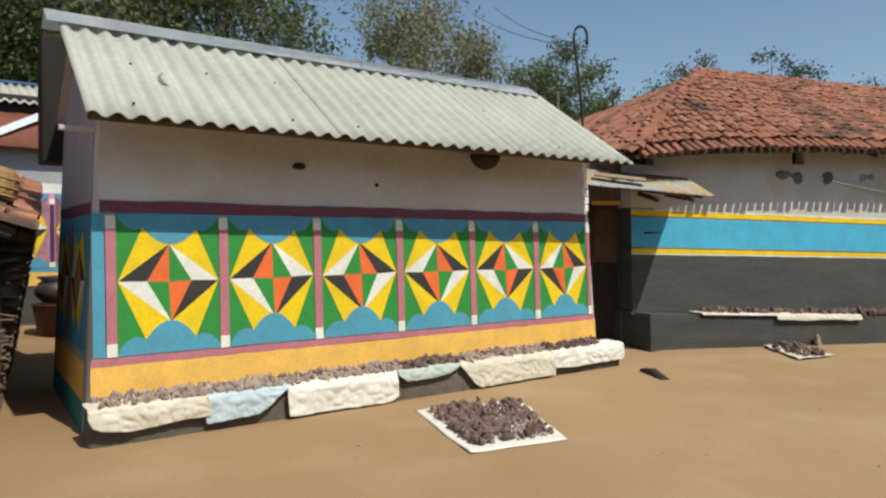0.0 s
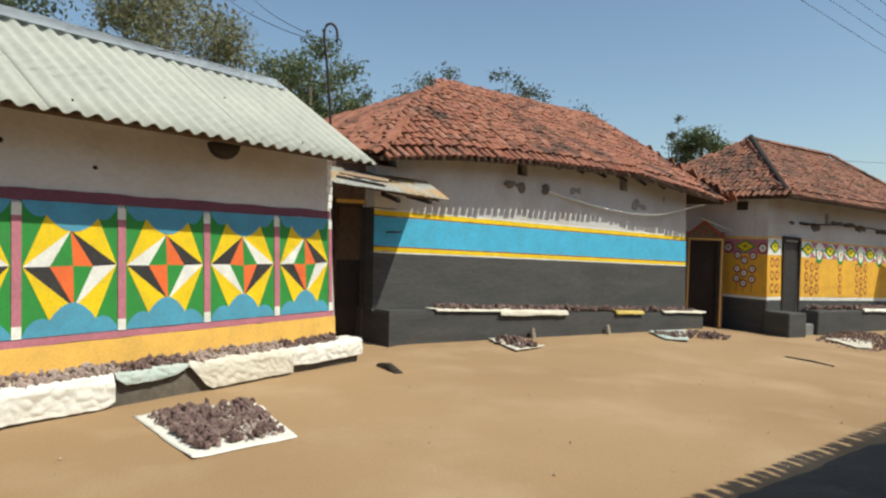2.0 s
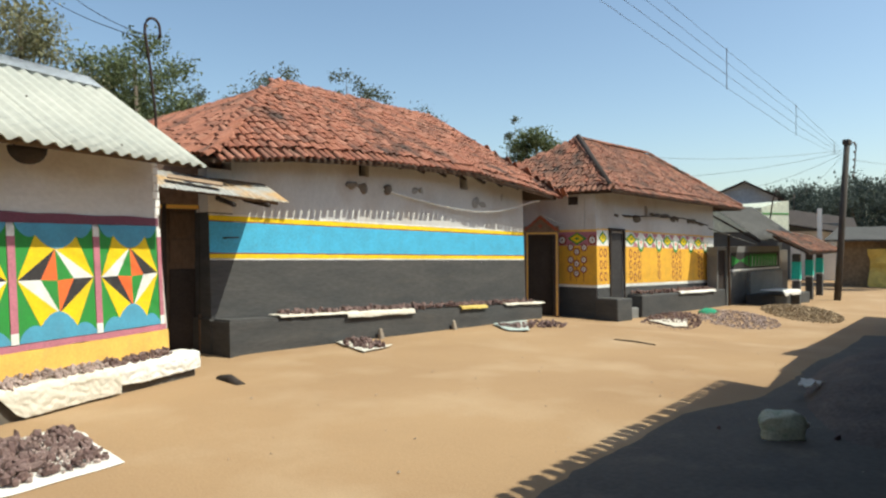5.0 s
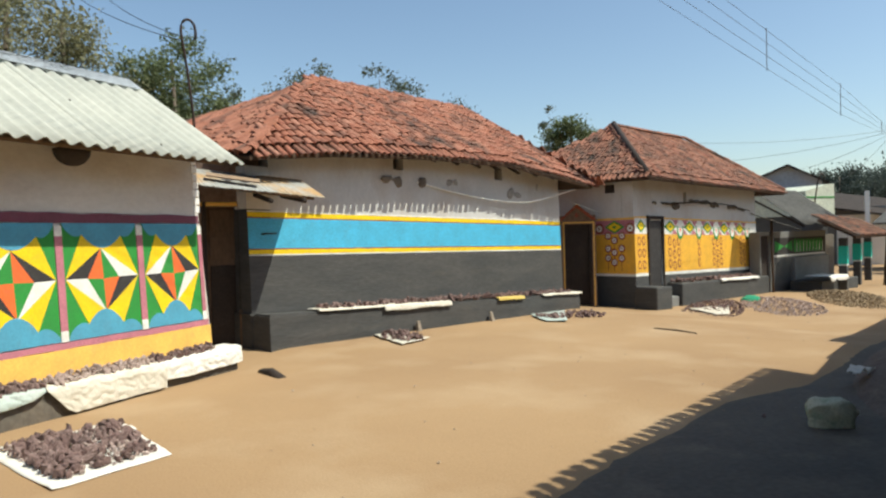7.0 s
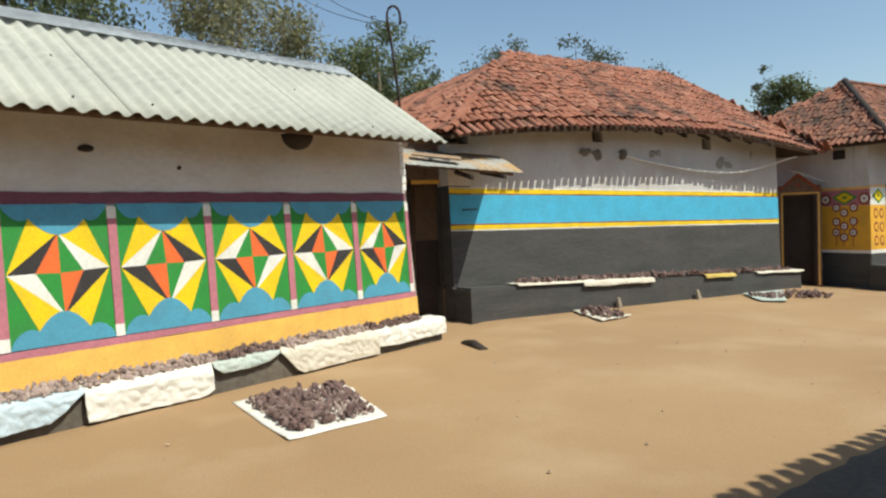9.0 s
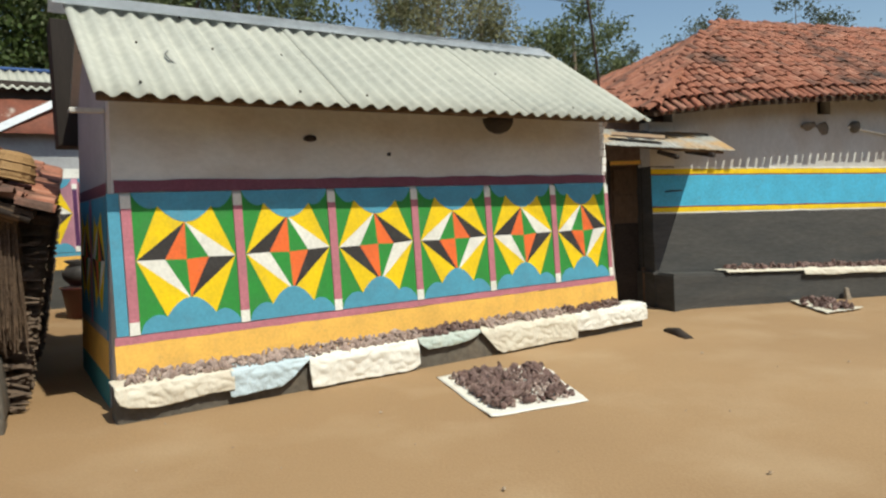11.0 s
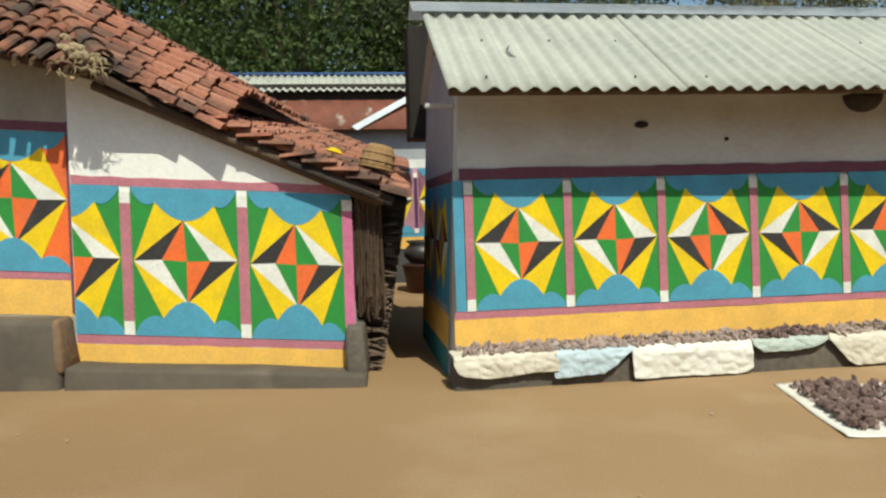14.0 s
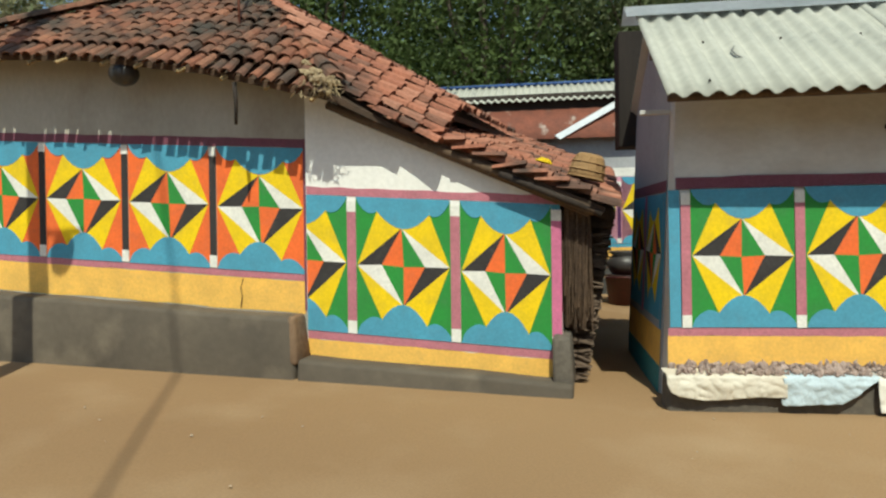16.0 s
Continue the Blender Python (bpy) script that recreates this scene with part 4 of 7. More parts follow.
        tube([(u, 0.17, 2.67 - 0.012 * abs(k - 4)), (u, 0.6, 2.86)], 0.030, DARKWOOD, "rafter_end", H2)
    # roof: front, left and right hips, back
    El, Er, Al, Ar = (-0.23, -0.02, 2.42), (7.75, 0.0, 2.50), (2.33, 2.2, 4.10), (6.45, 2.2, 4.06)
    Bl, Br = (-0.28, 4.6, 3.05), (7.75, 4.6, 2.6)
    roof_skin(H2, [(El, (1.1, 0.0, 2.57), Al), ((1.1, 0.0, 2.57), (2.8, 0.0, 2.68), (4.9, 0.0, 2.72), Ar, Al), ((4.9, 0.0, 2.72), (6.7, 0.0, 2.58), Er, Ar), (El, Al, Bl), (Er, Br, Ar), (Bl, Al, Ar, Br)], CLAYBASE, 0.05)
    up = Vector((0, 2.16, 1.44)).normalized()
    rise = 2.60

    def tile_front(a, b):
        return 2.60 * b / rise < a < 8.0 - 1.30 * b / rise

    sag = lambda a, b: float(np.interp(a, [0, 0.4, 1.4, 3.0, 5.1, 6.9, 8.0], [-0.25, -0.20, -0.07, 0.04, 0.08, -0.06, -0.18])) * (1 - b / rise)
    tiled(H2, (-0.25, -0.035, 2.658), (1, 0, 0.003), up, 8.0, rise + 0.07, tile_front, TILE, seed=31, droop=sag, reach=0.08, singles=lambda a, b: 1.0 < a < 3.0 and b < 1.6)
    upl = (Vector(Al) - Vector((-0.28, 2.2, 2.48))).normalized()
    tiled(H2, (-0.30, 4.6, 2.46), (0, -1, -0.005), upl, 4.65, 3.15, lambda a, b: 2.4 * b / 3.15 < a < 4.65 - 2.25 * b / 3.15, TILE, seed=32, droop=lambda a, b: 0.55 * (1 - a / 4.65) * (1 - b / 3.15))
    upr = (Vector(Ar) - Vector((7.75, 2.2, 2.55))).normalized()
    tiled(H2, (7.78, -0.18, 2.50), (0, 1, 0.02), upr, 4.8, 2.1, lambda a, b: 2.4 * b / 2.05 < a < 4.8 - 2.4 * b / 2.05, TILE, seed=33)
    ridge_line(H2, El, Al, TILE, 17)
    ridge_line(H2, Al, Ar, TILE, 23)
    ridge_line(H2, Er, Ar, TILE, 16)
    # cable along the wall, and a peg
    pts = [(3.05, 0.40, 2.33), (3.32, 0.385, 2.285), (3.61, 0.37, 2.24), (4.36, 0.33, 2.15), (4.8, 0.31, 2.11), (5.26, 0.29, 2.088), (5.6, 0.28, 2.095), (5.94, 0.27, 2.115), (6.3, 0.255, 2.18), (6.67, 0.24, 2.256), (7.23, 0.2, 2.396), (7.4, 0.2, 2.42)]
    tube([(0.14, 0.36, 1.475), (0.15, 0.28, 1.48), (0.31, 0.27, 1.485)], 0.011, IRON, "wall_peg", H2, "dark bent iron peg")
    tube(pts, 0.017, ROPE, "cable", H2, "pale sagging cable", sides=5)


def ridge_line(parent, a, b, material, n):
    rnd = random.Random(n)
    a, b = Vector(a), Vector(b)
    d = (b - a).normalized()
    x2 = d.cross(Vector((0, 0, 1))).normalized()
    z2 = x2.cross(d)
    for k in range(n):
        p = a.lerp(b, k / n)
        M = Matrix((x2, d, z2)).transposed().to_4x4()
        M.translation = p + Vector((0, 0, 0.07 + shz(p.x) + rnd.uniform(-0.008, 0.008)))
        ob = new("ridge_tile", tile_mesh[material.name])
        ob.parent = parent
        ob.matrix_basis = M @ Matrix.Rotation(rnd.uniform(-0.08, 0.08), 4, "Z") @ Matrix.Diagonal((1.25, (b - a).length / n / 0.19, 1.2, 1))


house_two()
SHEAR[:] = [0.0, 0.0]


# ---- third house: yellow painted, hipped tile roof ----
SHEAR[:] = [-0.025, 0.0]
H3 = thing("mud_house", pose(12.162, 10.543, 0, 0, 0, 14.1), "yellow painted mud house with circle and diamond patterns", "house")


def ring(wall, u, z, r, mt, inner, layer=1, tall=1.0):
    c = lambda k, n=12: [(u + k * math.cos(2 * math.pi * i / n), z + k * tall * math.sin(2 * math.pi * i / n)) for i in range(n)]
    return [(mt, layer, c(r)), (inner, layer + 1, c(r * 0.62)), (mt, layer + 2, c(r * 0.22))]


def house_three():
    rnd = random.Random(14)
    Wt = Wall(0.45, 0.3, 0.02)
    opening_wall("front_wall", H3, -1.0, 5.40, 0.438, 0.76, -0.5, 2.62, [(-0.40, 0.16, 0.12, 1.60), (1.25, 1.42, 2.05, 2.30)], LIME, "grey-white limewashed mud front wall", lean=0.02)
    bm = bmesh.new()
    block(bm, -1.0, -0.70, 0.77, 4.3, -0.5, 2.62)
    part("side_wall", bm, LIME, H3, "grey limewashed side wall")
    bm = bmesh.new()
    block(bm, 5.10, 5.40, 0.77, 4.3, -0.5, 2.62)
    part("side_wall", bm, LIME, H3)
    bm = bmesh.new()
    block(bm, -0.69, 5.09, 4.0, 4.3, -0.5, 2.62)
    part("back_wall", bm, LIME, H3)
    bm = bmesh.new()
    block(bm, -0.395, 0.155, 0.475, 0.53, 0.13, 1.595)
    part("door", bm, BLK, H3, "dark half-open timber door")
    for a, b in ((-0.47, -0.405), (0.165, 0.215)):
        bm = bmesh.new()
        block(bm, a, b, 0.425, 0.60, 0.12, 1.63, bevel=0.006)
        part("door_frame", bm, DARKWOOD, H3)
    bm = bmesh.new()
    block(bm, -0.47, 0.215, 0.43, 0.60, 1.632, 1.70, bevel=0.006)
    part("lintel", bm, DARKWOOD, H3)
    # painted bands either side of the door
    for a, b in ((-0.998, -0.475), (0.22, 5.39)):
        Wt.put("painted_band", [(BLACKMUD, 0, rect(a, b, -0.3, 0.375))], H3, "black painted dado")
        Wt.put("painted_band", [(WHT, 0, rough_rect(a, b, 0.378, 0.445, rnd, 0.008))], H3, "white line")
        Wt.put("painted_band", [(OCD, 0, rect(a, b, 0.447, 1.295))], H3, "deep yellow painted panel")
        Wt.put("painted_band", [(WHT, 0, rect(a, b, 1.297, 1.635))], H3, "white frieze")
        Wt.put("painted_band", [(OCH, 0, rough_rect(a, b, 1.637, 1.675, rnd, 0.008))], H3, "ochre line")
    # frieze of diamonds and drops over pink triangles
    def diamond(u, w, h, z=1.47):
        q = lambda k: [(u - w * k, z), (u, z - h * k), (u + w * k, z), (u, z + h * k)]
        Wt.put("painted_diamond", [(GRN, 2, q(1.0)), (YEL, 3, q(0.70)), (GRN, 4, q(0.22))], H3, "green and yellow diamond")

    u = 0.55
    k = 0
    while u < 5.2:
        if k % 2 == 0:
            diamond(u, 0.27, 0.145)
        else:
            c = [(u + 0.15 * math.cos(math.pi * (1 + i / 8)), 1.38 + 0.20 * math.sin(math.pi * (1 + i / 8))) for i in range(9)]
            Wt.put("painted_drop", [(GRN, 2, [(u + 0.16, 1.50), (u - 0.16, 1.50)] + c), (WHT, 3, [(u + 0.105, 1.54), (u - 0.105, 1.54)] + [(u + (x - u) * 0.68, 1.39 + (z - 1.38) * 0.68) for x, z in c]), (ORG, 4, [(u - 0.04, 1.44), (u + 0.04, 1.44), (u, 1.33)])], H3, "white drop with a green edge")
        if k:
            Wt.put("painted_triangle", [(PNK, 1, [(u - 0.36, 1.63), (u - 0.06, 1.63), (u - 0.20, 1.49)])], H3)
            Wt.put("painted_triangle", [(PNK, 1, [(u - 0.40, 1.30), (u - 0.12, 1.30), (u - 0.30, 1.44)])], H3)
        u += 0.47
        k += 1
    diamond(-0.73, 0.19, 0.145)
    # rows of small rings on the yellow
    for cx, cols in ((0.72, 3), (1.95, 1), (2.95, 3), (4.45, 2)):
        for i in range(cols):
            for j in range(3):
                uu = cx + (i - (cols - 1) / 2) * 0.21
                zz = 1.14 - 0.255 * j - (0.05 if i == 1 and cols > 1 else 0)
                Wt.put("painted_ring", ring(Wt, uu, zz, 0.078, RED, OCD, tall=1.4)[:2], H3)
    for i in range(2):
        for j in range(3):
            Wt.put("painted_ring", ring(Wt, -0.82 + 0.18 * i, 1.14 - 0.26 * j, 0.072, RED, OCD, tall=1.4)[:2], H3)
    # side wall painting, facing the second house
    def side(name, layers, label=""):
        verts, faces, slots = [], [], []
        for mt, d, poly in layers:
            o = len(verts)
            area = sum(poly[i - 1][0] * poly[i][1] - poly[i][0] * poly[i - 1][1] for i in range(len(poly)))
            poly = poly if area < 0 else poly[::-1]
            verts.extend((-1.004 - 0.003 * d, y, z) for y, z in poly)
            faces.append(tuple(range(o, o + len(poly))))
            slots.append(mt)
        mats = list(dict.fromkeys(slots))
        raw(name, verts, faces, mats, H3, label, slots=[mats.index(m) for m in slots])

    for mt, y1, z0, z1, lab in ((BLACKMUD, 2.9, -0.3, 0.375, "black painted dado"), (WHT, 1.48, 0.377, 0.43, "white line"), (OCD, 1.48, 0.432, 1.295, "deep yellow painted panel"), (PNK, 1.48, 1.297, 1.60, "pink frieze"), (OCH, 1.48, 1.602, 1.65, "ochre line")):
        side("painted_band", [(mt, 0, rect(0.46, y1, z0, z1))], lab)
    for yy, w in ((0.565, 0.11), (0.95, 0.25), (1.335, 0.11)):
        q = lambda k: [(yy - w * k, 1.45), (yy, 1.45 - 0.14 * k), (yy + w * k, 1.45), (yy, 1.45 + 0.14 * k)]
        if w > 0.2:
            side("painted_diamond", [(GRN, 1, q(1.0)), (YEL, 2, q(0.72)), (GRN, 3, q(0.25))], "green and yellow diamond")
        else:
            side("painted_circle", ring(None, yy, 1.42, 0.12, RED, WHT), "white circle ringed in red")
    for yy, zz in ((1.115, 1.26), (0.958, 1.16), (0.77, 1.255), (1.115, 0.98), (0.96, 0.895), (0.78, 0.985), (1.12, 0.775), (0.965, 0.68), (0.785, 0.775)):
        side("painted_circle", ring(None, yy, zz, 0.088, RED, WHT), "white circle ringed in red")
    for yy in (1.12, 0.965, 0.785):
        side("painted_stem", [(RED, 1, rect(yy - 0.008, yy + 0.008, 0.50, 1.05))])
    bm = bmesh.new()
    block(bm, -1.02, -0.98, 0.93, 1.17, 2.20, 2.38, bevel=0.01)
    part("side_window", bm, DARKWOOD, H3, "small dark window opening")
    # landing, step and ledge
    bm = bmesh.new()
    block(bm, -1.12, -0.46, -0.10, 0.436, -0.5, 0.17, bevel=0.03)
    wobble(bm, 0.012, 2)
    part("landing", bm, BLACKMUD, H3, "dark mud landing at the door", smooth=False)
    bm = bmesh.new()
    block(bm, -0.45, 0.26, 0.12, 0.436, -0.5, -0.08, bevel=0.03)
    part("step", bm, GREYMUD, H3, "grey mud step")
    bm = bmesh.new()
    block(bm, 0.27, 5.2, 0.06, 0.436, -0.5, 0.20, bevel=0.03)
    chopped(bm, 0.6)
    wobble(bm, 0.015, 1.5, 3)
    part("plinth", bm, BLACKMUD, H3, "dark mud ledge along the wall")
    for u, z, w, h in ((-0.12, 1.98, 0.13, 0.022), (0.42, 2.0, 0.30, 0.025), (0.88, 1.96, 0.22, 0.10), (1.75, 2.11, 0.30, 0.03), (2.35, 2.10, 0.36, 0.055), (2.90, 2.05, 0.26, 0.085), (3.9, 2.04, 0.32, 0.06), (4.4, 1.98, 0.30, 0.035)):
        niche(H3, Wt, u, z, w, h, u + 20)
    tube([(0.1, 0.40, 1.98), (1.6, 0.38, 2.06), (3.2, 0.37, 2.08), (4.7, 0.36, 1.96)], 0.016, DARKWOOD, "hanging_rail", H3, "dark pole along the wall")
    El, Er, Al, Ar = (-1.24, -0.03, 2.44), (6.15, -0.03, 2.48), (0.85, 2.1, 3.97), (4.65, 2.1, 4.02)
    Bl, Br = (-1.35, 4.6, 2.5), (6.15, 4.6, 2.5)
    roof_skin(H3, [(El, Er, Ar, Al), (El, Al, Bl), (Er, Br, Ar), (Bl, Al, Ar, Br)], CLAYBASE, 0.05)
    up = Vector((0, 2.14, 1.51)).normalized()
    tiled(H3, (-1.27, -0.05, 2.47), (1, 0, 0.002), up, 7.5, 2.60, lambda a, b: 2.10 * b / 2.60 < a < 7.45 - 1.6 * b / 2.60, MIDTILE, seed=41, reach=0.07)
    upl = (Vector(Al) - Vector((-1.30, 2.1, 2.47))).normalized()
    tiled(H3, (-1.34, 4.6, 2.50), (0, -1, -0.012), upl, 4.7, 2.62, lambda a, b: 2.5 * b / 2.62 < a < 4.65 - 2.2 * b / 2.62, MIDTILE, seed=42, reach=0.06)
    ridge_line(H3, El, Al, MIDTILE, 17)
    ridge_line(H3, Al, Ar, MIDTILE, 19)
    ridge_line(H3, Er, Ar, MIDTILE, 16)
    tube([(-1.24, 0.0, 2.54), (0.82, 2.05, 4.07)], 0.075, DARKWOOD, "hip_ridge", H3, "dark mossy hip ridge", sides=6)
    for k in range(12):
        uu = -0.8 + 0.55 * k
        tube([(uu, 0.05, 2.45), (uu, 0.7, 2.8)], 0.028, DARKWOOD, "rafter_end", H3)


house_three()
SHEAR[:] = [0.0, 0.0]


# ---- passages between the houses ----
BROWNMUD = surface("brown_mud_plaster", (0.19, 0.125, 0.09), (0.14, 0.095, 0.07), small=15)


def passage_one():
    g = thing("passage_gate", pose(1.72, 9.10, 0, 0, 0, 3), "dark timber door in a shaded passage between two houses", "gate")
    opening_wall("gate_wall", g, -0.3, 0.95, 0.0, 0.22, -0.2, 2.5, [(0.24, 0.84, -0.2, 1.84)], BROWNMUD, "shaded brown mud wall")
    bm = bmesh.new()
    block(bm, 0.24, 0.84, 0.10, 0.15, 0.02, 1.835)
    part("door_leaf", bm, WOOD, g, "dark timber door leaf")
    for z0, z1, m in ((0.06, 1.08, DARKWOOD), (1.16, 1.46, WOOD), (1.52, 1.80, WOOD)):
        bm = bmesh.new()
        block(bm, 0.30, 0.66, 0.085, 0.099, z0, z1, bevel=0.008)
        part("door_panel", bm, m, g)
    for x in (0.19, 0.64):
        bm = bmesh.new()
        block(bm, x, x + 0.05, -0.02, 0.18, -0.1, 1.90, bevel=0.006)
        part("door_post", bm, DARKWOOD, g)
    bm = bmesh.new()
    block(bm, 0.10, 0.95, -0.012, -0.002, 1.845, 1.895)
    part("painted_band", bm, OCH, g, "yellow line over the door")
    bm = bmesh.new()
    block(bm, 0.62, 0.66, -0.06, -0.02, -0.02, 0.5, bevel=0.006)
    part("wooden_stake", bm, WOOD, g)
    a = thing("awning", pose(0, 0, 0), "weathered tin awning with a rusty edge over the passage", "awning")
    corrugated(a, "tin_sheet", (1.72, 8.22, 2.045), (1.5, -0.03, -0.14), (-0.06, 0.95, 0.34), 1.52, 0.85, OLDSHEET, pitch=0.076, amp=0.0028, label="weathered corrugated tin", ragged=0.03)
    bm = bmesh.new()
    block(bm, 0, 0.62, 0, 0.16, 0, 0.018)
    bmesh.ops.transform(bm, matrix=Matrix.Translation((1.84, 8.42, 2.16)) @ Euler((radians(18), radians(8), radians(-12))).to_matrix().to_4x4(), verts=bm.verts)
    part("board", bm, surface("splintered_board", (0.36, 0.25, 0.16), (0.26, 0.18, 0.12), big=6, small=30, stretch=(1, 6, 6), bump=0.5), a, "pale splintered board")
    tube([(1.95, 8.4, 2.05), (3.1, 8.25, 1.90)], 0.028, WOOD, "beam", a)
    tube([(2.55, 8.95, 1.98), (2.55, 8.2, 1.86)], 0.03, DARKWOOD, "bracket", a)
    tube([(2.9, 8.95, 1.97), (2.95, 8.15, 1.86)], 0.03, DARKWOOD, "bracket", a)


passage_one()


def passage_two():
    g = thing("passage_gate", pose(9.81, 11.77, -0.2, 0, 0, -40), "open dark doorway with a small tin gable awning", "gate")
    opening_wall("gate_wall", g, -0.35, 0.82, 0.0, 0.25, -0.2, 1.95, [(0.16, 0.74, -0.2, 1.76)], BROWNMUD, "brown mud gate wall")
    bm = bmesh.new()
    vs = [bm.verts.new(c) for c in ((0.02, -0.01, 1.84), (0.86, -0.01, 1.84), (0.42, -0.01, 2.20), (0.02, 0.20, 1.84), (0.86, 0.20, 1.84), (0.42, 0.20, 2.20))]
    for q in ((0, 1, 2), (5, 4, 3), (0, 2, 5, 3), (1, 4, 5, 2), (0, 3, 4, 1)):
        bm.faces.new([vs[i] for i in q])
    part("gable", bm, BROWNMUD, g, "brown gable over the door")
    for q in ([(0.03, 1.85), (0.10, 1.85), (0.42, 2.12), (0.42, 2.185)], [(0.74, 1.85), (0.84, 1.85), (0.42, 2.185), (0.42, 2.12)], [(0.37, 1.95), (0.42, 1.90), (0.47, 1.95), (0.42, 2.01)]):
        Wall(-0.01, 0, 0).put("painted_line", [(RED, 0, q)], g, "brick-red line on the gable")
    for q in (rect(0.125, 0.15, 0.0, 1.80), rect(0.765, 0.79, 0.0, 1.80), rect(0.12, 0.79, 1.782, 1.81)):
        Wall(0.0, 0, 0).put("painted_line", [(OCH, 0, q)], g, "ochre line round the door")
    bm = bmesh.new()
    block(bm, 0.16, 0.74, 0.16, 0.20, 0.0, 1.76)
    part("door_leaf", bm, DARKWOOD, g, "dark door")
    for x in (0.16, 0.69):
        bm = bmesh.new()
        block(bm, x, x + 0.05, 0.02, 0.12, 0, 1.75)
        part("door_post", bm, DARKWOOD, g)
    corrugated(g, "tin_sheet", (0.30, -0.22, 2.24), (0.66, 0, -0.28), (0, 1, 0.05), 0.72, 0.5, OLDSHEET, pitch=0.076, amp=0.009)


passage_two()


# ---- far end of the street ----
def far_houses():
    h = thing("mud_house", pose(17.1, 11.85, 0, 0, 0, 9), "grey mud house with a green frieze under a dark sheet roof", "house")
    w = Wall(0.0, 0, 0)
    opening_wall("front_wall", h, -0.40, 3.65, 0.0, 0.3, -0.6, 1.25, [(-0.36, 0.12, -0.45, 1.15)], GREYMUD, "dark grey mud wall")
    bm = bmesh.new()
    block(bm, -0.36, 0.12, 0.05, 0.10, -0.45, 1.15)
    part("door", bm, DARKWOOD, h, "dark doorway")
    tube([(0.17, -0.06, -0.45), (0.15, -0.05, 1.6)], 0.035, WOOD, "door_post", h, "thin bare wooden post")
    w.put("painted_band", [(BLACKMUD, 0, rect(0.3, 1.36, -0.4, 0.52))], h, "black painted dado")
    w.put("painted_band", [(WHT, 0, rect(0.38, 3.6, 0.56, 0.60))], h, "pale line")
    w.put("painted_band", [(BLK, 0, rect(0.38, 3.6, 0.61, 1.08))], h, "dark frieze")
    for k in range(9):
        u = 1.62 + k * 0.21
        w.put("painted_leaf", [(GRN, 1, [(u - 0.05, 0.66), (u + 0.07, 0.66), (u + 0.10, 0.95), (u + 0.01, 1.05), (u - 0.08, 0.95)]), (WHT, 2, [(u + 0.095, 0.66), (u + 0.115, 0.66), (u + 0.125, 0.95), (u + 0.115, 0.95)])], h, "green leaf with a white edge")
    w.put("painted_diamond", [(GRN, 1, [(0.42, 0.68), (0.95, 0.84), (0.42, 1.0)]), (GRN, 1, [(1.45, 0.68), (0.98, 0.84), (1.45, 1.0)])], h, "green painted leaf shapes")
    bm = bmesh.new()
    block(bm, 1.40, 3.62, -0.10, -0.004, -0.6, 0.52, bevel=0.02)
    part("wall_skirt", bm, GREYMUD, h, "grey mud wall base")
    bm = bmesh.new()
    block(bm, 1.05, 3.5, -0.95, -0.105, -0.6, -0.12, bevel=0.03)
    part("plinth", bm, BLACKMUD, h, "dark mud ledge")
    OLDGREY = surface("dark_old_sheet", (0.06, 0.058, 0.053), (0.08, 0.077, 0.07), small=10, bump=0.2)
    corrugated(h, "roof_sheet", (1.416, -0.4, 1.42), (1, 0, 0), (0, 1.5, 1.05), 3.0, 1.95, OLDGREY, pitch=0.2, amp=0.012, label="dark weathered sheet")
    corrugated(h, "awning_sheet", (-1.0, -0.5, 1.60), (1, 0, -0.16), (0, 0.94, 0.33), 1.9, 0.5, OLDGREY, pitch=0.12, amp=0.012, ragged=0.05)
    for k in range(3):
        tube([(1.46 + 1.4 * k, -0.36, 1.42 - 0.05), (1.46 + 1.4 * k, 1.35, 1.42 - 0.05 + 0.96)], 0.03, DARKWOOD, "rafter", h)
    v = thing("veranda_house", pose(19.3, 11.0, -0.42, 0, 0, 22), "low house with green-banded veranda posts and tile roof", "house")
    opening_wall("back_wall", v, 0.0, 6.6, 1.30, 1.55, -0.2, 1.5, [(0.1, 0.55, 0.35, 1.35), (1.6, 2.2, 0, 1.3)], DARKMUD, "dark mud wall")
    bm = bmesh.new()
    block(bm, 0.05, 0.60, 1.40, 1.44, 0.3, 1.4)
    part("window", bm, surface("pale_blue_shutter", (0.25, 0.36, 0.50), (0.20, 0.30, 0.42), small=12, bump=0.1), v, "pale blue shutter")
    bm = bmesh.new()
    block(bm, 1.58, 2.22, 1.45, 1.49, -0.1, 1.35)
    part("door", bm, DARKWOOD, v, "dark doorway")
    for k, u in enumerate((0.15, 2.75, 5.2)):
        bm = bmesh.new()
        block(bm, u, u + 0.26, 0, 0.2, -0.2, 1.45, bevel=0.01)
        post = part("veranda_post", bm, BLACKMUD, v, "black mud post")
        for z0, z1, m in ((0.72, 1.22, AQU), (0.68, 0.715, WHT)):
            bm = bmesh.new()
            block(bm, u - 0.012, u + 0.272, -0.012, 0.212, z0, z1)
            part("painted_band", bm, m, post)
    roof_skin(v, [((-0.8, -0.35, 1.50), (7.0, -0.35, 1.44), (7.0, 0.55, 1.94), (-0.8, 0.55, 1.98))], CLAYBASE, 0.06)
    tiled(v, (-0.8, -0.38, 1.51), (1, 0, -0.008), Vector((0, 0.9, 0.48)), 7.8, 1.0, lambda a, b: True, OLDTILE, seed=51, pitch=0.15, step=0.2)
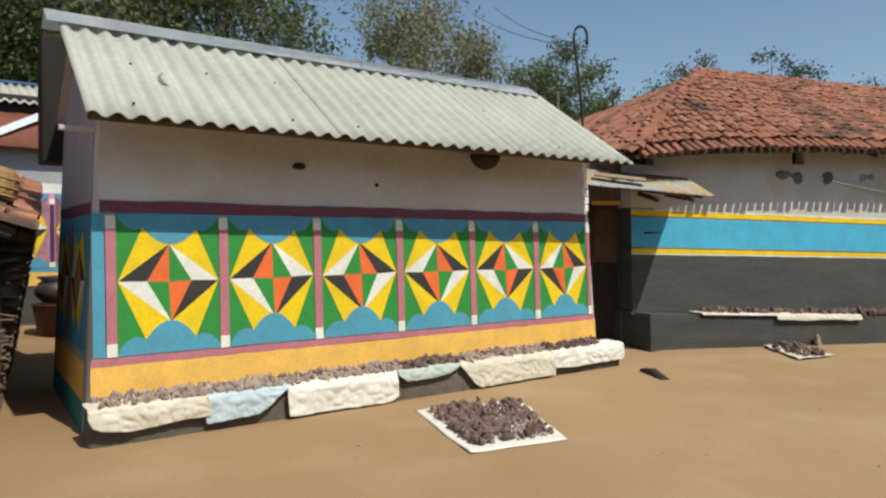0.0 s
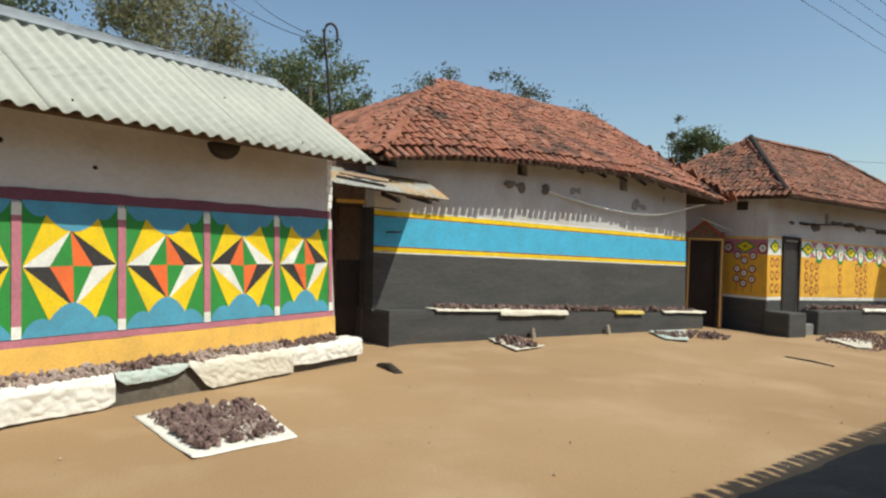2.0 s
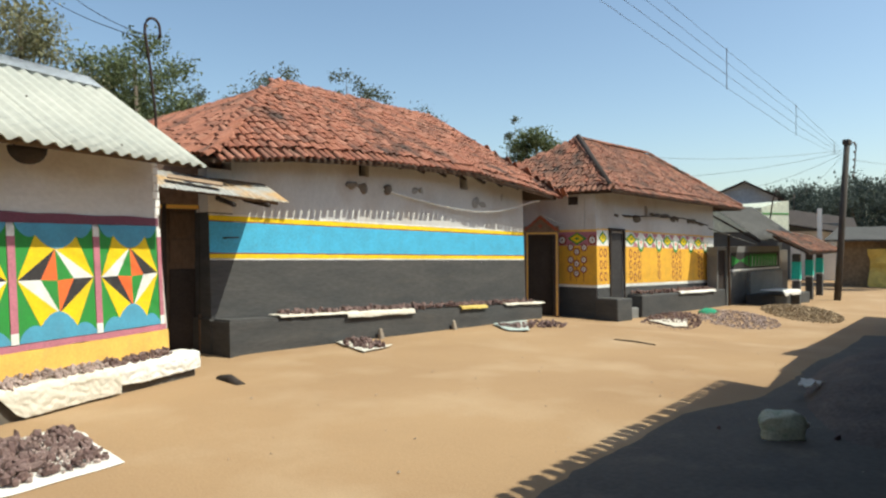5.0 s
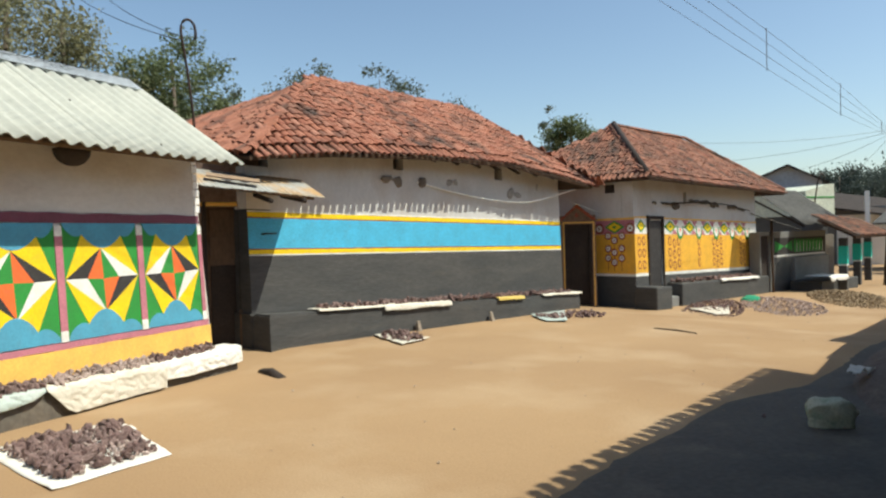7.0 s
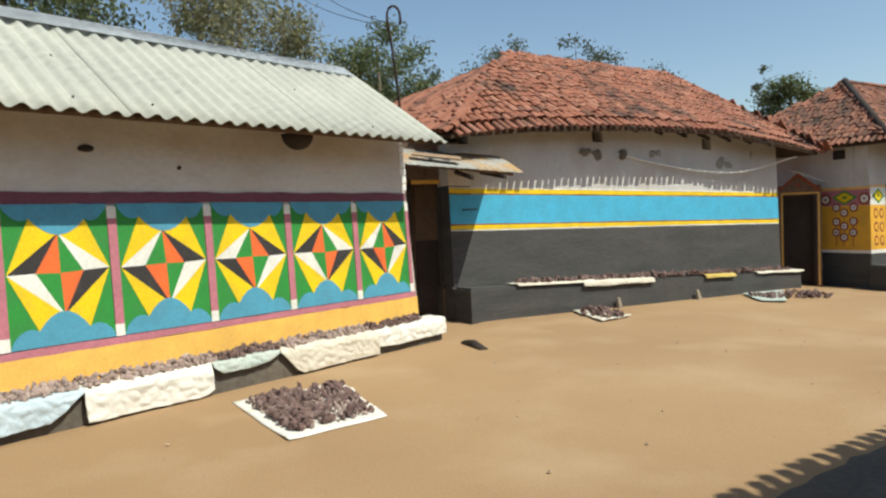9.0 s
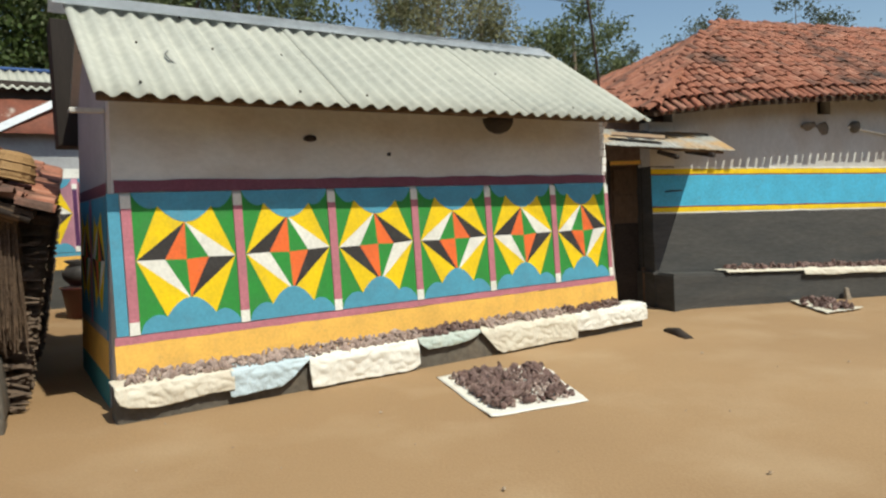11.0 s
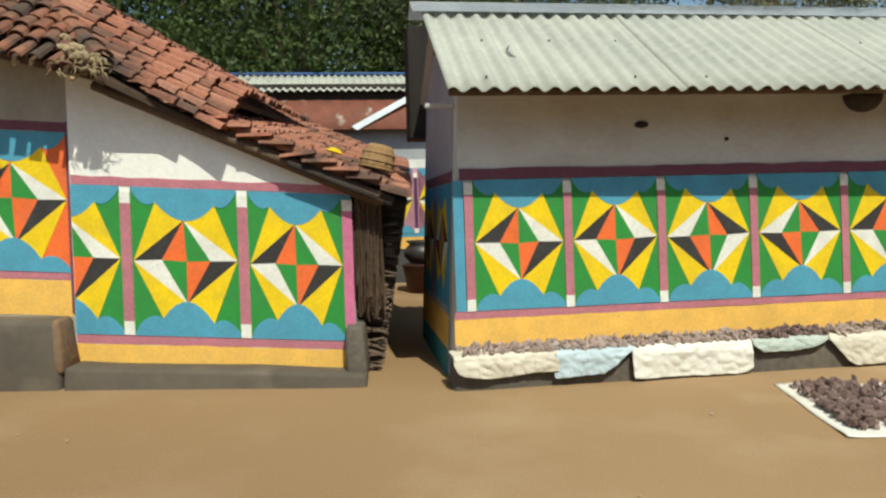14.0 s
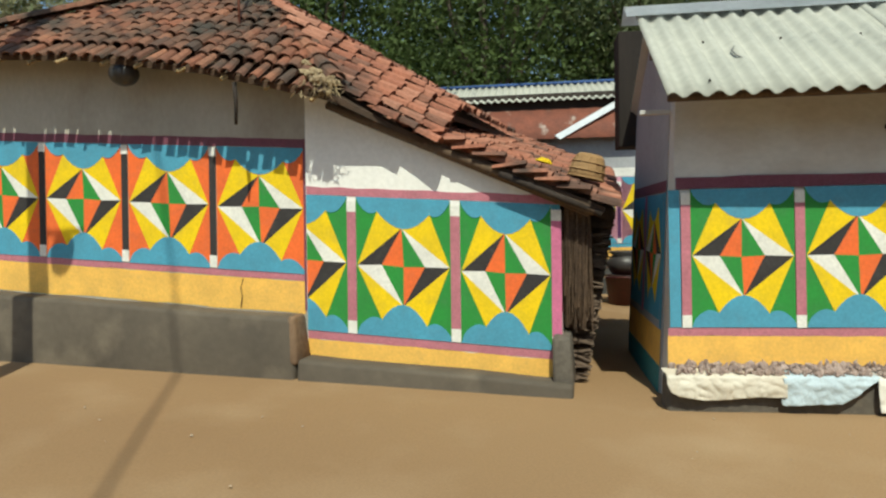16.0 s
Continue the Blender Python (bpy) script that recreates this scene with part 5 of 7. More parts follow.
    # gabled house behind
    f = thing("gabled_house", pose(31.15, 22.6, 0, 0, 0, -56), "far grey gabled house with a tin roof", "house")
    bm = bmesh.new()
    vs = [(0, 0, -1), (3.2, 0, -1), (3.2, 0, 3.6), (1.7, 0, 4.40), (0, 0, 3.7)]
    lo, hi = [bm.verts.new(c) for c in vs], [bm.verts.new((c[0], c[1] + 5, c[2])) for c in vs]
    bm.faces.new(lo), bm.faces.new(hi[::-1])
    for i in range(5):
        bm.faces.new((lo[i], hi[i], hi[(i + 1) % 5], lo[(i + 1) % 5]))
    bmesh.ops.recalc_face_normals(bm, faces=bm.faces)
    part("gable_wall", bm, FARGREY, f, "weathered blue-grey gable")
    for a, b in (((-0.3, -0.4, 3.62), (1.7, -0.4, 4.46)), ((3.6, -0.4, 3.42), (1.7, -0.4, 4.46))):
        roof_skin(f, [(a, b, (b[0], 5.4, b[2]), (a[0], 5.4, a[2]))], DARKWOOD, 0.08, "roof_sheet")
    bm = bmesh.new()
    block(bm, -0.4, 2.4, -1.0, -0.05, 3.0, 3.15)
    part("roof_skirt", bm, DARKWOOD, f, "dark tile skirt under the gable")
    p = thing("plaster_house", pose(22.97, 14.47, 0, 0, 0, -10), "pale plastered house with a sloping parapet", "house")
    bm = bmesh.new()
    vs = [(0, 0, -1), (1.32, 0, -1), (1.32, 0, 2.86), (1.0, 0, 2.84), (0, 0, 2.6)]
    lo, hi = [bm.verts.new(c) for c in vs], [bm.verts.new((c[0], c[1] + 3, c[2])) for c in vs]
    bm.faces.new(lo), bm.faces.new(hi[::-1])
    for i in range(5):
        bm.faces.new((lo[i], hi[i], hi[(i + 1) % 5], lo[(i + 1) % 5]))
    bmesh.ops.recalc_face_normals(bm, faces=bm.faces)
    for q in lo + hi:
        if q.co.z < 0:
            q.co.z = 1.75
    part("plaster_wall", bm, PALEPLASTER, p, "pale cream-green plaster wall")
    bm = bmesh.new()
    block(bm, 0.02, 1.30, -0.015, -0.003, 2.36, 2.41)
    bmesh.ops.transform(bm, matrix=Matrix.Shear("XZ", 4, (0, 0)), verts=bm.verts)
    part("painted_line", bm, GRN, p, "thin green line")
    bm = bmesh.new()
    block(bm, 0.05, 1.27, 0.25, 2.9, -1.0, 1.748)
    part("lower_wall", bm, BLACKMUD, p, "dark lower wall")
    b = thing("long_house", pose(33.2, 22.0, 0, 0, 0, -60), "far white house with a dark sheet roof", "house")
    bm = bmesh.new()
    block(bm, 0, 4.4, 0.6, 5, -1, 2.3)
    part("wall", bm, GREYMUD, b, "grey shaded wall")
    bm = bmesh.new()
    block(bm, 2.2, 4.4, 0.50, 0.58, -1, 1.9)
    part("low_wall", bm, WHITEWASH, b, "white low wall")
    roof_skin(b, [((-0.5, -0.6, 2.75), (5.2, -0.6, 1.7), (5.2, 3, 2.6), (-0.5, 3, 3.6))], DARKWOOD, 0.1, "roof_sheet")
    for x in (0.5, 3.4):
        bm = bmesh.new()
        block(bm, x, x + 0.2, -0.9, -0.7, -1, 3.0)
        part("pillar", bm, WHITEWASH, b, "white pillar")
    r = thing("far_shed", pose(30.8, 15.9, -0.55, 0, 0, -70), "far brown shed with a tin roof and a yellow sheet", "shed")
    bm = bmesh.new()
    block(bm, 0, 7, 0, 3, -0.5, 2.0)
    part("wall", bm, surface("far_brown_mud", (0.28, 0.19, 0.11), (0.2, 0.13, 0.08), small=8), r, "brown mud wall")
    roof_skin(r, [((-0.4, -0.8, 2.0), (7.4, -0.8, 2.0), (7.4, 3.2, 2.6), (-0.4, 3.2, 2.6))], OLDGREY, 0.08, "roof_sheet")
    bm = bmesh.new()
    bmesh.ops.create_grid(bm, x_segments=10, y_segments=8, size=0.5)
    for q in bm.verts:
        q.co = Vector((2.0 + q.co.x * 1.6, -0.5 - 0.5 * abs(q.co.y), 0.8 + q.co.y * 1.6))
    wobble(bm, 0.15, 2)
    part("tarpaulin", bm, YELSACK, r, "yellow sheet hung over the front")


far_houses()


# ---- alley and the house behind it ----
def alley():
    b = thing("back_house", pose(-8.9, 8.35, 0, 0, 0, 34.5), "pink painted mud house behind the alley with tin roofs", "house")
    rnd = random.Random(9)
    opening_wall("front_wall", b, -1.5, 5.6, 0, 0.3, -0.3, 2.9, [], SIDEGREY, "grey plastered wall")
    w = Wall(0, 0, 0)
    for mt, z0, z1, lab in ((BLACKMUD, -0.1, 0.70, "black dado"), (OCH, 0.702, 0.90, "ochre band"), (BLU, 0.902, 0.96, "blue line"), (PALEPINK, 0.962, 2.08, "pink painted panel"), (WHT, 2.085, 2.23, "white line")):
        w.put("painted_band", [(mt, 0, rect(-1.4, 5.5, z0, z1))], b, lab)
    PURPLE = surface("purple_paint", (0.09, 0.03, 0.10))
    for k in range(5):
        u = 0.95 + 0.90 * k
        w.put("painted_post", [(PURPLE, 3, rect(u - 0.03, u + 0.03, 1.05, 1.92)), (WHT, 3, rect(u - 0.035, u + 0.035, 0.97, 1.05)), (WHT, 3, rect(u - 0.035, u + 0.035, 1.92, 2.0))], b, "purple post with white ends")
        w.put("painted_star_panel", star_panel(u + 0.04, u + 0.86, 0.965, 2.075, rnd, ground=PALEPINK), b, "pink panel with a yellow, black, white and orange star")
    corrugated(b, "rusted_sheet", (-1.6, -0.22, 2.73), (1, 0, 0.0), (0, 0.62, 0.58), 7.3, 0.85, RUST, pitch=0.30, amp=0.005, label="rust-red tin sheet")
    bm = bmesh.new()
    block(bm, -1.5, 5.6, 0.46, 0.6, 2.9, 3.6)
    part("dark_loft_wall", bm, DARKWOOD, b, "dark open loft under the roof")
    corrugated(b, "roof_sheet", (-1.7, 0.30, 3.46), (1, 0, 0.0), (0, 0.93, 0.36), 7.5, 1.40, ASBESTOS, pitch=0.125, amp=0.02, label="white corrugated sheet")
    tube([(-1.7, 1.60, 3.99), (5.8, 1.60, 3.99)], 0.035, surface("blue_ridge_paint", (0.05, 0.10, 0.25)), "ridge_edge", b, "blue ridge edge")
    bm = bmesh.new()
    block(bm, 0, 1.40, -0.07, 0.07, 0, 0.012)
    lx, lz = Vector((1.07, 0.60, 0.64)).normalized(), Vector((0, -0.58, 0.62)).normalized()
    axes = Matrix((lx, lz.cross(lx).normalized(), lx.cross(lz.cross(lx)).normalized())).transposed().to_4x4()
    axes.translation = (2.64, -0.25, 2.735)
    bmesh.ops.transform(bm, matrix=axes, verts=bm.verts)
    part("flashing", bm, ZINC, b, "bright zinc flashing strip")
    t = thing("plastic_tub", pose(-5.28, 9.45, ground_z(-5.5)), "dark red plastic tub standing in the alley", "tub")
    t2 = thing("cooking_pot", pose(-5.28, 9.45, ground_z(-5.5) + 0.43), "soot-black round cooking pot on a tub", "pot")

    def lathe(prof, n=20):
        vs = [(r * math.cos(2 * math.pi * k / n), r * math.sin(2 * math.pi * k / n), z) for r, z in prof for k in range(n)]
        fs = [(i * n + k, i * n + (k + 1) % n, (i + 1) * n + (k + 1) % n, (i + 1) * n + k) for i in range(len(prof) - 1) for k in range(n)]
        return vs, fs

    raw("tub", *lathe([(0.02, 0.0), (0.24, 0.0), (0.30, 0.40), (0.33, 0.42), (0.32, 0.43), (0.28, 0.40), (0.02, 0.38)]), REDPLASTIC, t, smooth=True)
    raw("pot", *lathe([(0.02, 0.0), (0.18, 0.02), (0.27, 0.12), (0.28, 0.20), (0.22, 0.29), (0.18, 0.31), (0.25, 0.36), (0.24, 0.37), (0.16, 0.31), (0.05, 0.1)]), POTBLACK, t2, smooth=True)
    # clutter against the left house in the alley
    s = thing("straw_bundle", pose(-7.60, 1.78, 0, 0, 0, 29.9), "brown dry stalk bundle hung at the alley corner", "straw")
    bm = bmesh.new()
    for _ in range(900):
        p = Vector((5.20 + rnd.uniform(0, 0.20), 0.36 + rnd.uniform(0, 0.35), 1.52 + rnd.uniform(-0.12, 0.10)))
        q = p + Vector((rnd.uniform(-0.05, 0.03), rnd.uniform(-0.04, 0.06), -rnd.uniform(0.5, 0.98)))
        d = Vector((rnd.uniform(0.003, 0.009), rnd.uniform(-0.005, 0.005), 0.0))
        e = Vector((0, 0.012, 0))
        a = [bm.verts.new(c) for c in (p - d, p + d, p + e, q - d * 0.6, q + d * 0.6, q + e * 0.6)]
        for f in ((0, 1, 4, 3), (1, 2, 5, 4), (2, 0, 3, 5), (0, 2, 1), (3, 4, 5)):
            bm.faces.new([a[i] for i in f])
    part("straw", bm, surface("smoky_dry_stalks", (0.115, 0.075, 0.048), (0.07, 0.046, 0.032), big=5, small=50, rough=0.95, bump=0.6, grain=0.35), s)["kind"] = "stuff"
    br = thing("firewood_stack", pose(-7.60, 1.78, 0, 0, 0, 29.9), "dark firewood stacked against the shaded alley wall", "firewood")
    verts, faces = [], []
    for _ in range(2600):
        y, z = rnd.uniform(0.5, 4.5), rnd.uniform(-0.12, 1.6)
        x1 = 5.30 + 0.17 * z + rnd.uniform(0, 0.08)
        r = rnd.uniform(0.007, 0.016)
        o = len(verts)
        for p in (Vector((5.15, y + rnd.uniform(-0.06, 0.06), z + rnd.uniform(-0.05, 0.1))), Vector((x1, y, z))):
            verts += [(p.x, p.y, p.z + r), (p.x, p.y + r, p.z - r * 0.5), (p.x, p.y - r, p.z - r * 0.5)]
        faces += [(o, o + 1, o + 4, o + 3), (o + 1, o + 2, o + 5, o + 4), (o + 2, o, o + 3, o + 5), (o + 3, o + 4, o + 5)]
    tagged(raw("firewood", verts, faces, surface("smoky_firewood", (0.10, 0.07, 0.05), (0.13, 0.09, 0.065), small=30), br), kind="stuff")
    k = thing("basket", HL.matrix_basis @ pose(5.36, 0.85, 1.735, 0, 14, 0) @ Matrix.Scale(1.12, 4), "upturned woven bamboo basket on the tiles", "basket")
    vs, fs = lathe([(0.135, 0.0), (0.14, 0.03), (0.13, 0.10), (0.11, 0.165), (0.085, 0.19), (0.03, 0.195), (0.002, 0.195)], 28)
    vs = [(x * (1 + 0.03 * (i % 2)), y * (1 + 0.03 * (i % 2)), z) for i, (x, y, z) in enumerate(vs)]
    WICKER = surface("brown_wicker", (0.40, 0.25, 0.12), (0.30, 0.18, 0.08), small=60, stretch=(1, 1, 8), bump=0.5)
    raw("weave", vs, fs, WICKER, k)
    for z, r in ((0.005, 0.142), (0.06, 0.142), (0.12, 0.13)):
        tube([(r * math.cos(a / 12 * 2 * math.pi), r * math.sin(a / 12 * 2 * math.pi), z) for a in range(13)], 0.008, WICKER, "rim", k, sides=5)
    y = thing("rope_coil", HL.matrix_basis @ pose(5.02, 0.62, 1.875, 0, 18, 0), "yellow rope coil lying on the roof tiles", "rope")
    for j in range(3):
        r = 0.065 - 0.016 * j
        tube([((r + 0.008 * math.sin(5 * a + j)) * math.cos(a / 14 * 2 * math.pi), r * 0.8 * math.sin(a / 14 * 2 * math.pi), 0.012 * j) for a in range(15)], 0.009, YEL, "coil", y, sides=5)


alley()


# ---- things hung at the left house ----
def left_extras():
    p = thing("hanging_pot", HL.matrix_basis @ pose(1.35, 0.12, 2.76), "black clay pot hung under the eave", "pot")
    bm = bmesh.new()
    bmesh.ops.create_uvsphere(bm, u_segments=18, v_segments=12, radius=0.13)
    bmesh.ops.delete(bm, geom=[v for v in bm.verts if v.co.z > 0.09], context="VERTS")
    for v in bm.verts:
        v.co.z *= 0.85
    bmesh.ops.solidify(bm, geom=bm.faces[:], thickness=0.01)
    part("pot", bm, POTBLACK, p, smooth=True)
    tube([(-0.09, 0, 0.07), (-0.05, 0, 0.13), (0.02, 0, 0.20)], 0.012, BAMBOO, "sling", p, "straw sling", sides=5)
    s = thing("hanging_stick", HL.matrix_basis @ pose(2.52, -0.04, 0.02), "dark stick hanging from the eave", "stick")
    tube([(0, 0, 2.56), (0.012, 0, 2.40), (0.0, 0.01, 2.21)], 0.022, DARKWOOD, "stick", s, taper=0.6)
    r = thing("roof_rod", HL.matrix_basis @ pose(2.15, 0.75, 3.05), "thin rusty iron rod standing on the roof", "rod")
    tube([(0, 0, 0), (0.0, 0.0, 1.3)], 0.012, RUST, "rod", r, sides=6)


left_extras()


def hooked_pipe():
    h = thing("service_pipe", pose(1.80, 9.50, 2.06), "dark bent iron service pipe with cable", "pipe")
    pts = [(0.14, 0, 0.0), (0.12, 0, 1.0), (0.06, 0, 1.6), (0.0, 0, 2.05)]
    pts += [(0.09 - 0.09 * math.cos(a), 0, 2.12 + 0.13 * math.sin(a)) for a in [math.pi * i / 9 for i in range(10)]]
    pts += [(0.185, 0, 2.06), (0.17, 0, 2.0)]
    tube(pts, 0.018, IRON, "pipe", h, sides=7)
    c = thing("cable", pose(0, 0, 0), "thin black overhead service cable", "cable")
    for j in range(2):
        a, b = Vector((1.8, 9.5, 4.03 + 0.05 * j)), Vector((0.80 + 0.6 * j, 18.6, 7.45 + 0.15 * j))
        tube([a.lerp(b, i / 14) - Vector((0, 0, 0.5 * (i / 14) * (1 - i / 14))) for i in range(15)], 0.0065, RUBBER, "wire", c, sides=5)


hooked_pipe()


# ---- power line ----
def power_line():
    p = thing("utility_pole", pose(22.12, 11.40, -0.5, 1.4, 4.0, 0), "dark wooden utility pole with insulators at the street end", "pole")
    tube([(0, 0, 0), (0, 0, 2.4), (0, 0, 5.05)], 0.105, POLEWOOD, "shaft", p, taper=0.8, sides=10)
    bm = bmesh.new()
    block(bm, -0.10, 0.10, -0.10, 0.10, 4.90, 5.06, bevel=0.02)
    part("pole_cap", bm, POLEWOOD, p, "dark cap at the pole top")
    for k in range(5):
        bm = bmesh.new()
        bmesh.ops.create_uvsphere(bm, u_segments=10, v_segments=6, radius=0.045)
        for v in bm.verts:
            v.co += Vector((0.30, -0.1, 4.95 - 0.24 * k))
        part("insulator", bm, GREYMUD, p, smooth=True)
    tube([(0.05, 0, 4.85), (0.25, -0.1, 5.02), (0.36, -0.1, 4.9), (0.32, -0.1, 3.85)], 0.02, IRON, "bracket", p, sides=6)
    a, b = Vector((22.1, 11.3, 4.15)), Vector((8.6, 7.15, 5.0))
    far = a + (b - a) * 2.0
    lines = thing("power_line", pose(0, 0, 0), "four bare power wires with spacer rods", "wires")
    sag = lambda f: -0.35 * f * (1 - f)
    for j in range(4):
        off = Vector((0, 0, -0.36 + 0.24 * j))
        tube([a.lerp(far, i / 20) + off * min(1, 0.35 + i / 6) + Vector((0, 0, sag(i / 20))) for i in range(21)], 0.0045, WIRE, "wire", lines, sides=4)
    for f in (0.03, 0.19, 0.375):
        q = a.lerp(far, f) + Vector((0, 0, sag(f)))
        k = min(1, 0.35 + f * 20 / 6)
        tube([q - Vector((0, 0, 0.40 * k)), q + Vector((0, 0, 0.40 * k))], 0.008, WIRE, "spacer", lines, sides=5)
    for k, end in enumerate(((14.0, 14.0, 3.9), (16.5, 15.5, 3.4), (24.5, 17.0, 3.4), (27, 16.0, 3.0), (40, 13.5, 5.0))):
        e = Vector(end)
        s = Vector((22.2, 11.3, 4.2 - 0.06 * k))
        tube([s.lerp(e, i / 12) - Vector((0, 0, 0.9 * (i / 12) * (1 - i / 12))) for i in range(13)], 0.0055, WIRE, "wire", lines, sides=4)
    h = thing("service_pipe", pose(22.9, 14.2, 1.0), "bent service pipe over the far roofs", "pipe")
    pts = [(0, 0, 0.6), (0.18, -0.1, 1.9)] + [(0.34 - 0.14 * math.cos(t), -0.15, 2.0 + 0.18 * math.sin(t)) for t in [math.pi * i / 7 for i in range(8)]]
    tube(pts, 0.025, IRON, "pipe", h, sides=6)


power_line()


# ---- the side of the street behind the camera ----
def opposite_houses():
    rnd = random.Random(3)
    o = thing("mud_house", pose(0.0, 0.40, 0, 0, 0, 20), "mud house with a low tile eave across the street", "house")
    # unseen front wall, coloured black so it bounces little light
    bm = bmesh.new()
    block(bm, -0.9, 7.8, -1.55, -1.20, -0.2, 3.1)
    part("front_wall", bm, BLACKMUD, o, "unseen mud wall, black to cut bounced light")
    for x in (-0.9, 7.5):
        bm = bmesh.new()
        block(bm, x, x + 0.3, -4.49, -1.56, -0.2, 3.1)
        part("side_wall", bm, LIME, o)
    bm = bmesh.new()
    block(bm, -0.9, 7.8, -4.8, -4.5, -0.2, 2.75)
    part("back_wall", bm, LIME, o)
    roof_skin(o, [((-1.0, -0.24, 2.74), (8.5, -0.24, 2.74), (8.5, -3.0, 4.3), (-1.0, -3.0, 4.3)), ((-1.0, -6.0, 2.7), (-1.0, -3.0, 4.3), (8.5, -3.0, 4.3), (8.5, -6.0, 2.7))], CLAYBASE, 0.06)
    tiled(o, (8.5, -0.21, 2.76), (-1, 0, 0), Vector((0, -2.76, 1.56)), 9.5, 1.2, lambda a, b: True, TILE, seed=61, reach=0.055)
    q = thing("mud_house", pose(8.05, 3.13, -0.2, 0, 0, 20.5), "second mud house with a low eave across the street", "house")
    # also out of view, and black to keep the shade before it deep
    bm = bmesh.new()
    block(bm, 0.2, 11.0, -1.6, -1.2, -0.4, 2.8)
    part("front_wall", bm, BLACKMUD, q, "unseen mud wall, black to cut bounced light")
    roof_skin(q, [((-1.2, -0.28, 2.62), (0.9, -0.16, 2.62), (0.9, -0.12, 2.62), (2.4, -0.10, 2.62), (2.45, 0.12, 2.62), (5.0, 0.0, 2.62), (11.4, -0.2, 2.62), (11.4, -3.2, 4.3), (-1.2, -3.2, 4.3))], CLAYBASE, 0.06)
    # ground sheet before these houses, its dark colour deepening the shade they cast
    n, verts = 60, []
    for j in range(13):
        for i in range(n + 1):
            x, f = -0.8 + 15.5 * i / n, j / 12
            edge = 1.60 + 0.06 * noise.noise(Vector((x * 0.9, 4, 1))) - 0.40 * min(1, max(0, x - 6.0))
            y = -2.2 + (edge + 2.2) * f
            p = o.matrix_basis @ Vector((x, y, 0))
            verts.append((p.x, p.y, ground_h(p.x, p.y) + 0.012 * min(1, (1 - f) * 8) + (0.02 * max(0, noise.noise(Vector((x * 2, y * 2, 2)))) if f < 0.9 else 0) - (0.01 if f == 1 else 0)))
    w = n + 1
    yard = raw("yard", verts, [(j * w + i, j * w + i + 1, (j + 1) * w + i + 1, (j + 1) * w + i) for j in range(12) for i in range(n)], surface("shade_dark_yard_mud", (0.125, 0.100, 0.074), (0.095, 0.078, 0.060), big=1.2, small=25, bump=0.5, grain=0.18, stain=(0.16, 0.125, 0.09), stain_scale=2.5), smooth=True)
    tagged(yard, "trodden mud yard before the houses, coloured darker as shade", "yard", kind="structure")
    # street lamp pole whose shadow falls on the left house
    p = thing("street_lamp", pose(-5.85, 0.46, 0.05), "wooden lamp pole with a round shade", "lamp pole")
    tube([(0, 0, 0), (0, 0, 9.4)], 0.12, WOOD, "shaft", p, sides=10, taper=0.8)
    # added pole, out of view, only to hold up the cable
    e = thing("utility_pole", pose(7.2, -7.4, -0.1), "added unseen pole that carries the shadow cable", "pole")
    tube([(0, 0, 0), (0, 0, 9.8)], 0.12, WOOD, "shaft", e, sides=10, taper=0.8)
    tube([(0, 0, 4.86), (0.46, 0.27, 4.88)], 0.02, IRON, "arm", p, sides=6)
    bm = bmesh.new()
    bmesh.ops.create_uvsphere(bm, u_segments=16, v_segments=10, radius=0.135)
    for v in bm.verts:
        v.co = Vector((v.co.x + 0.24, v.co.y + 0.14, v.co.z * 0.9 + 4.66))
    part("shade", bm, IRON, p, smooth=True)


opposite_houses()


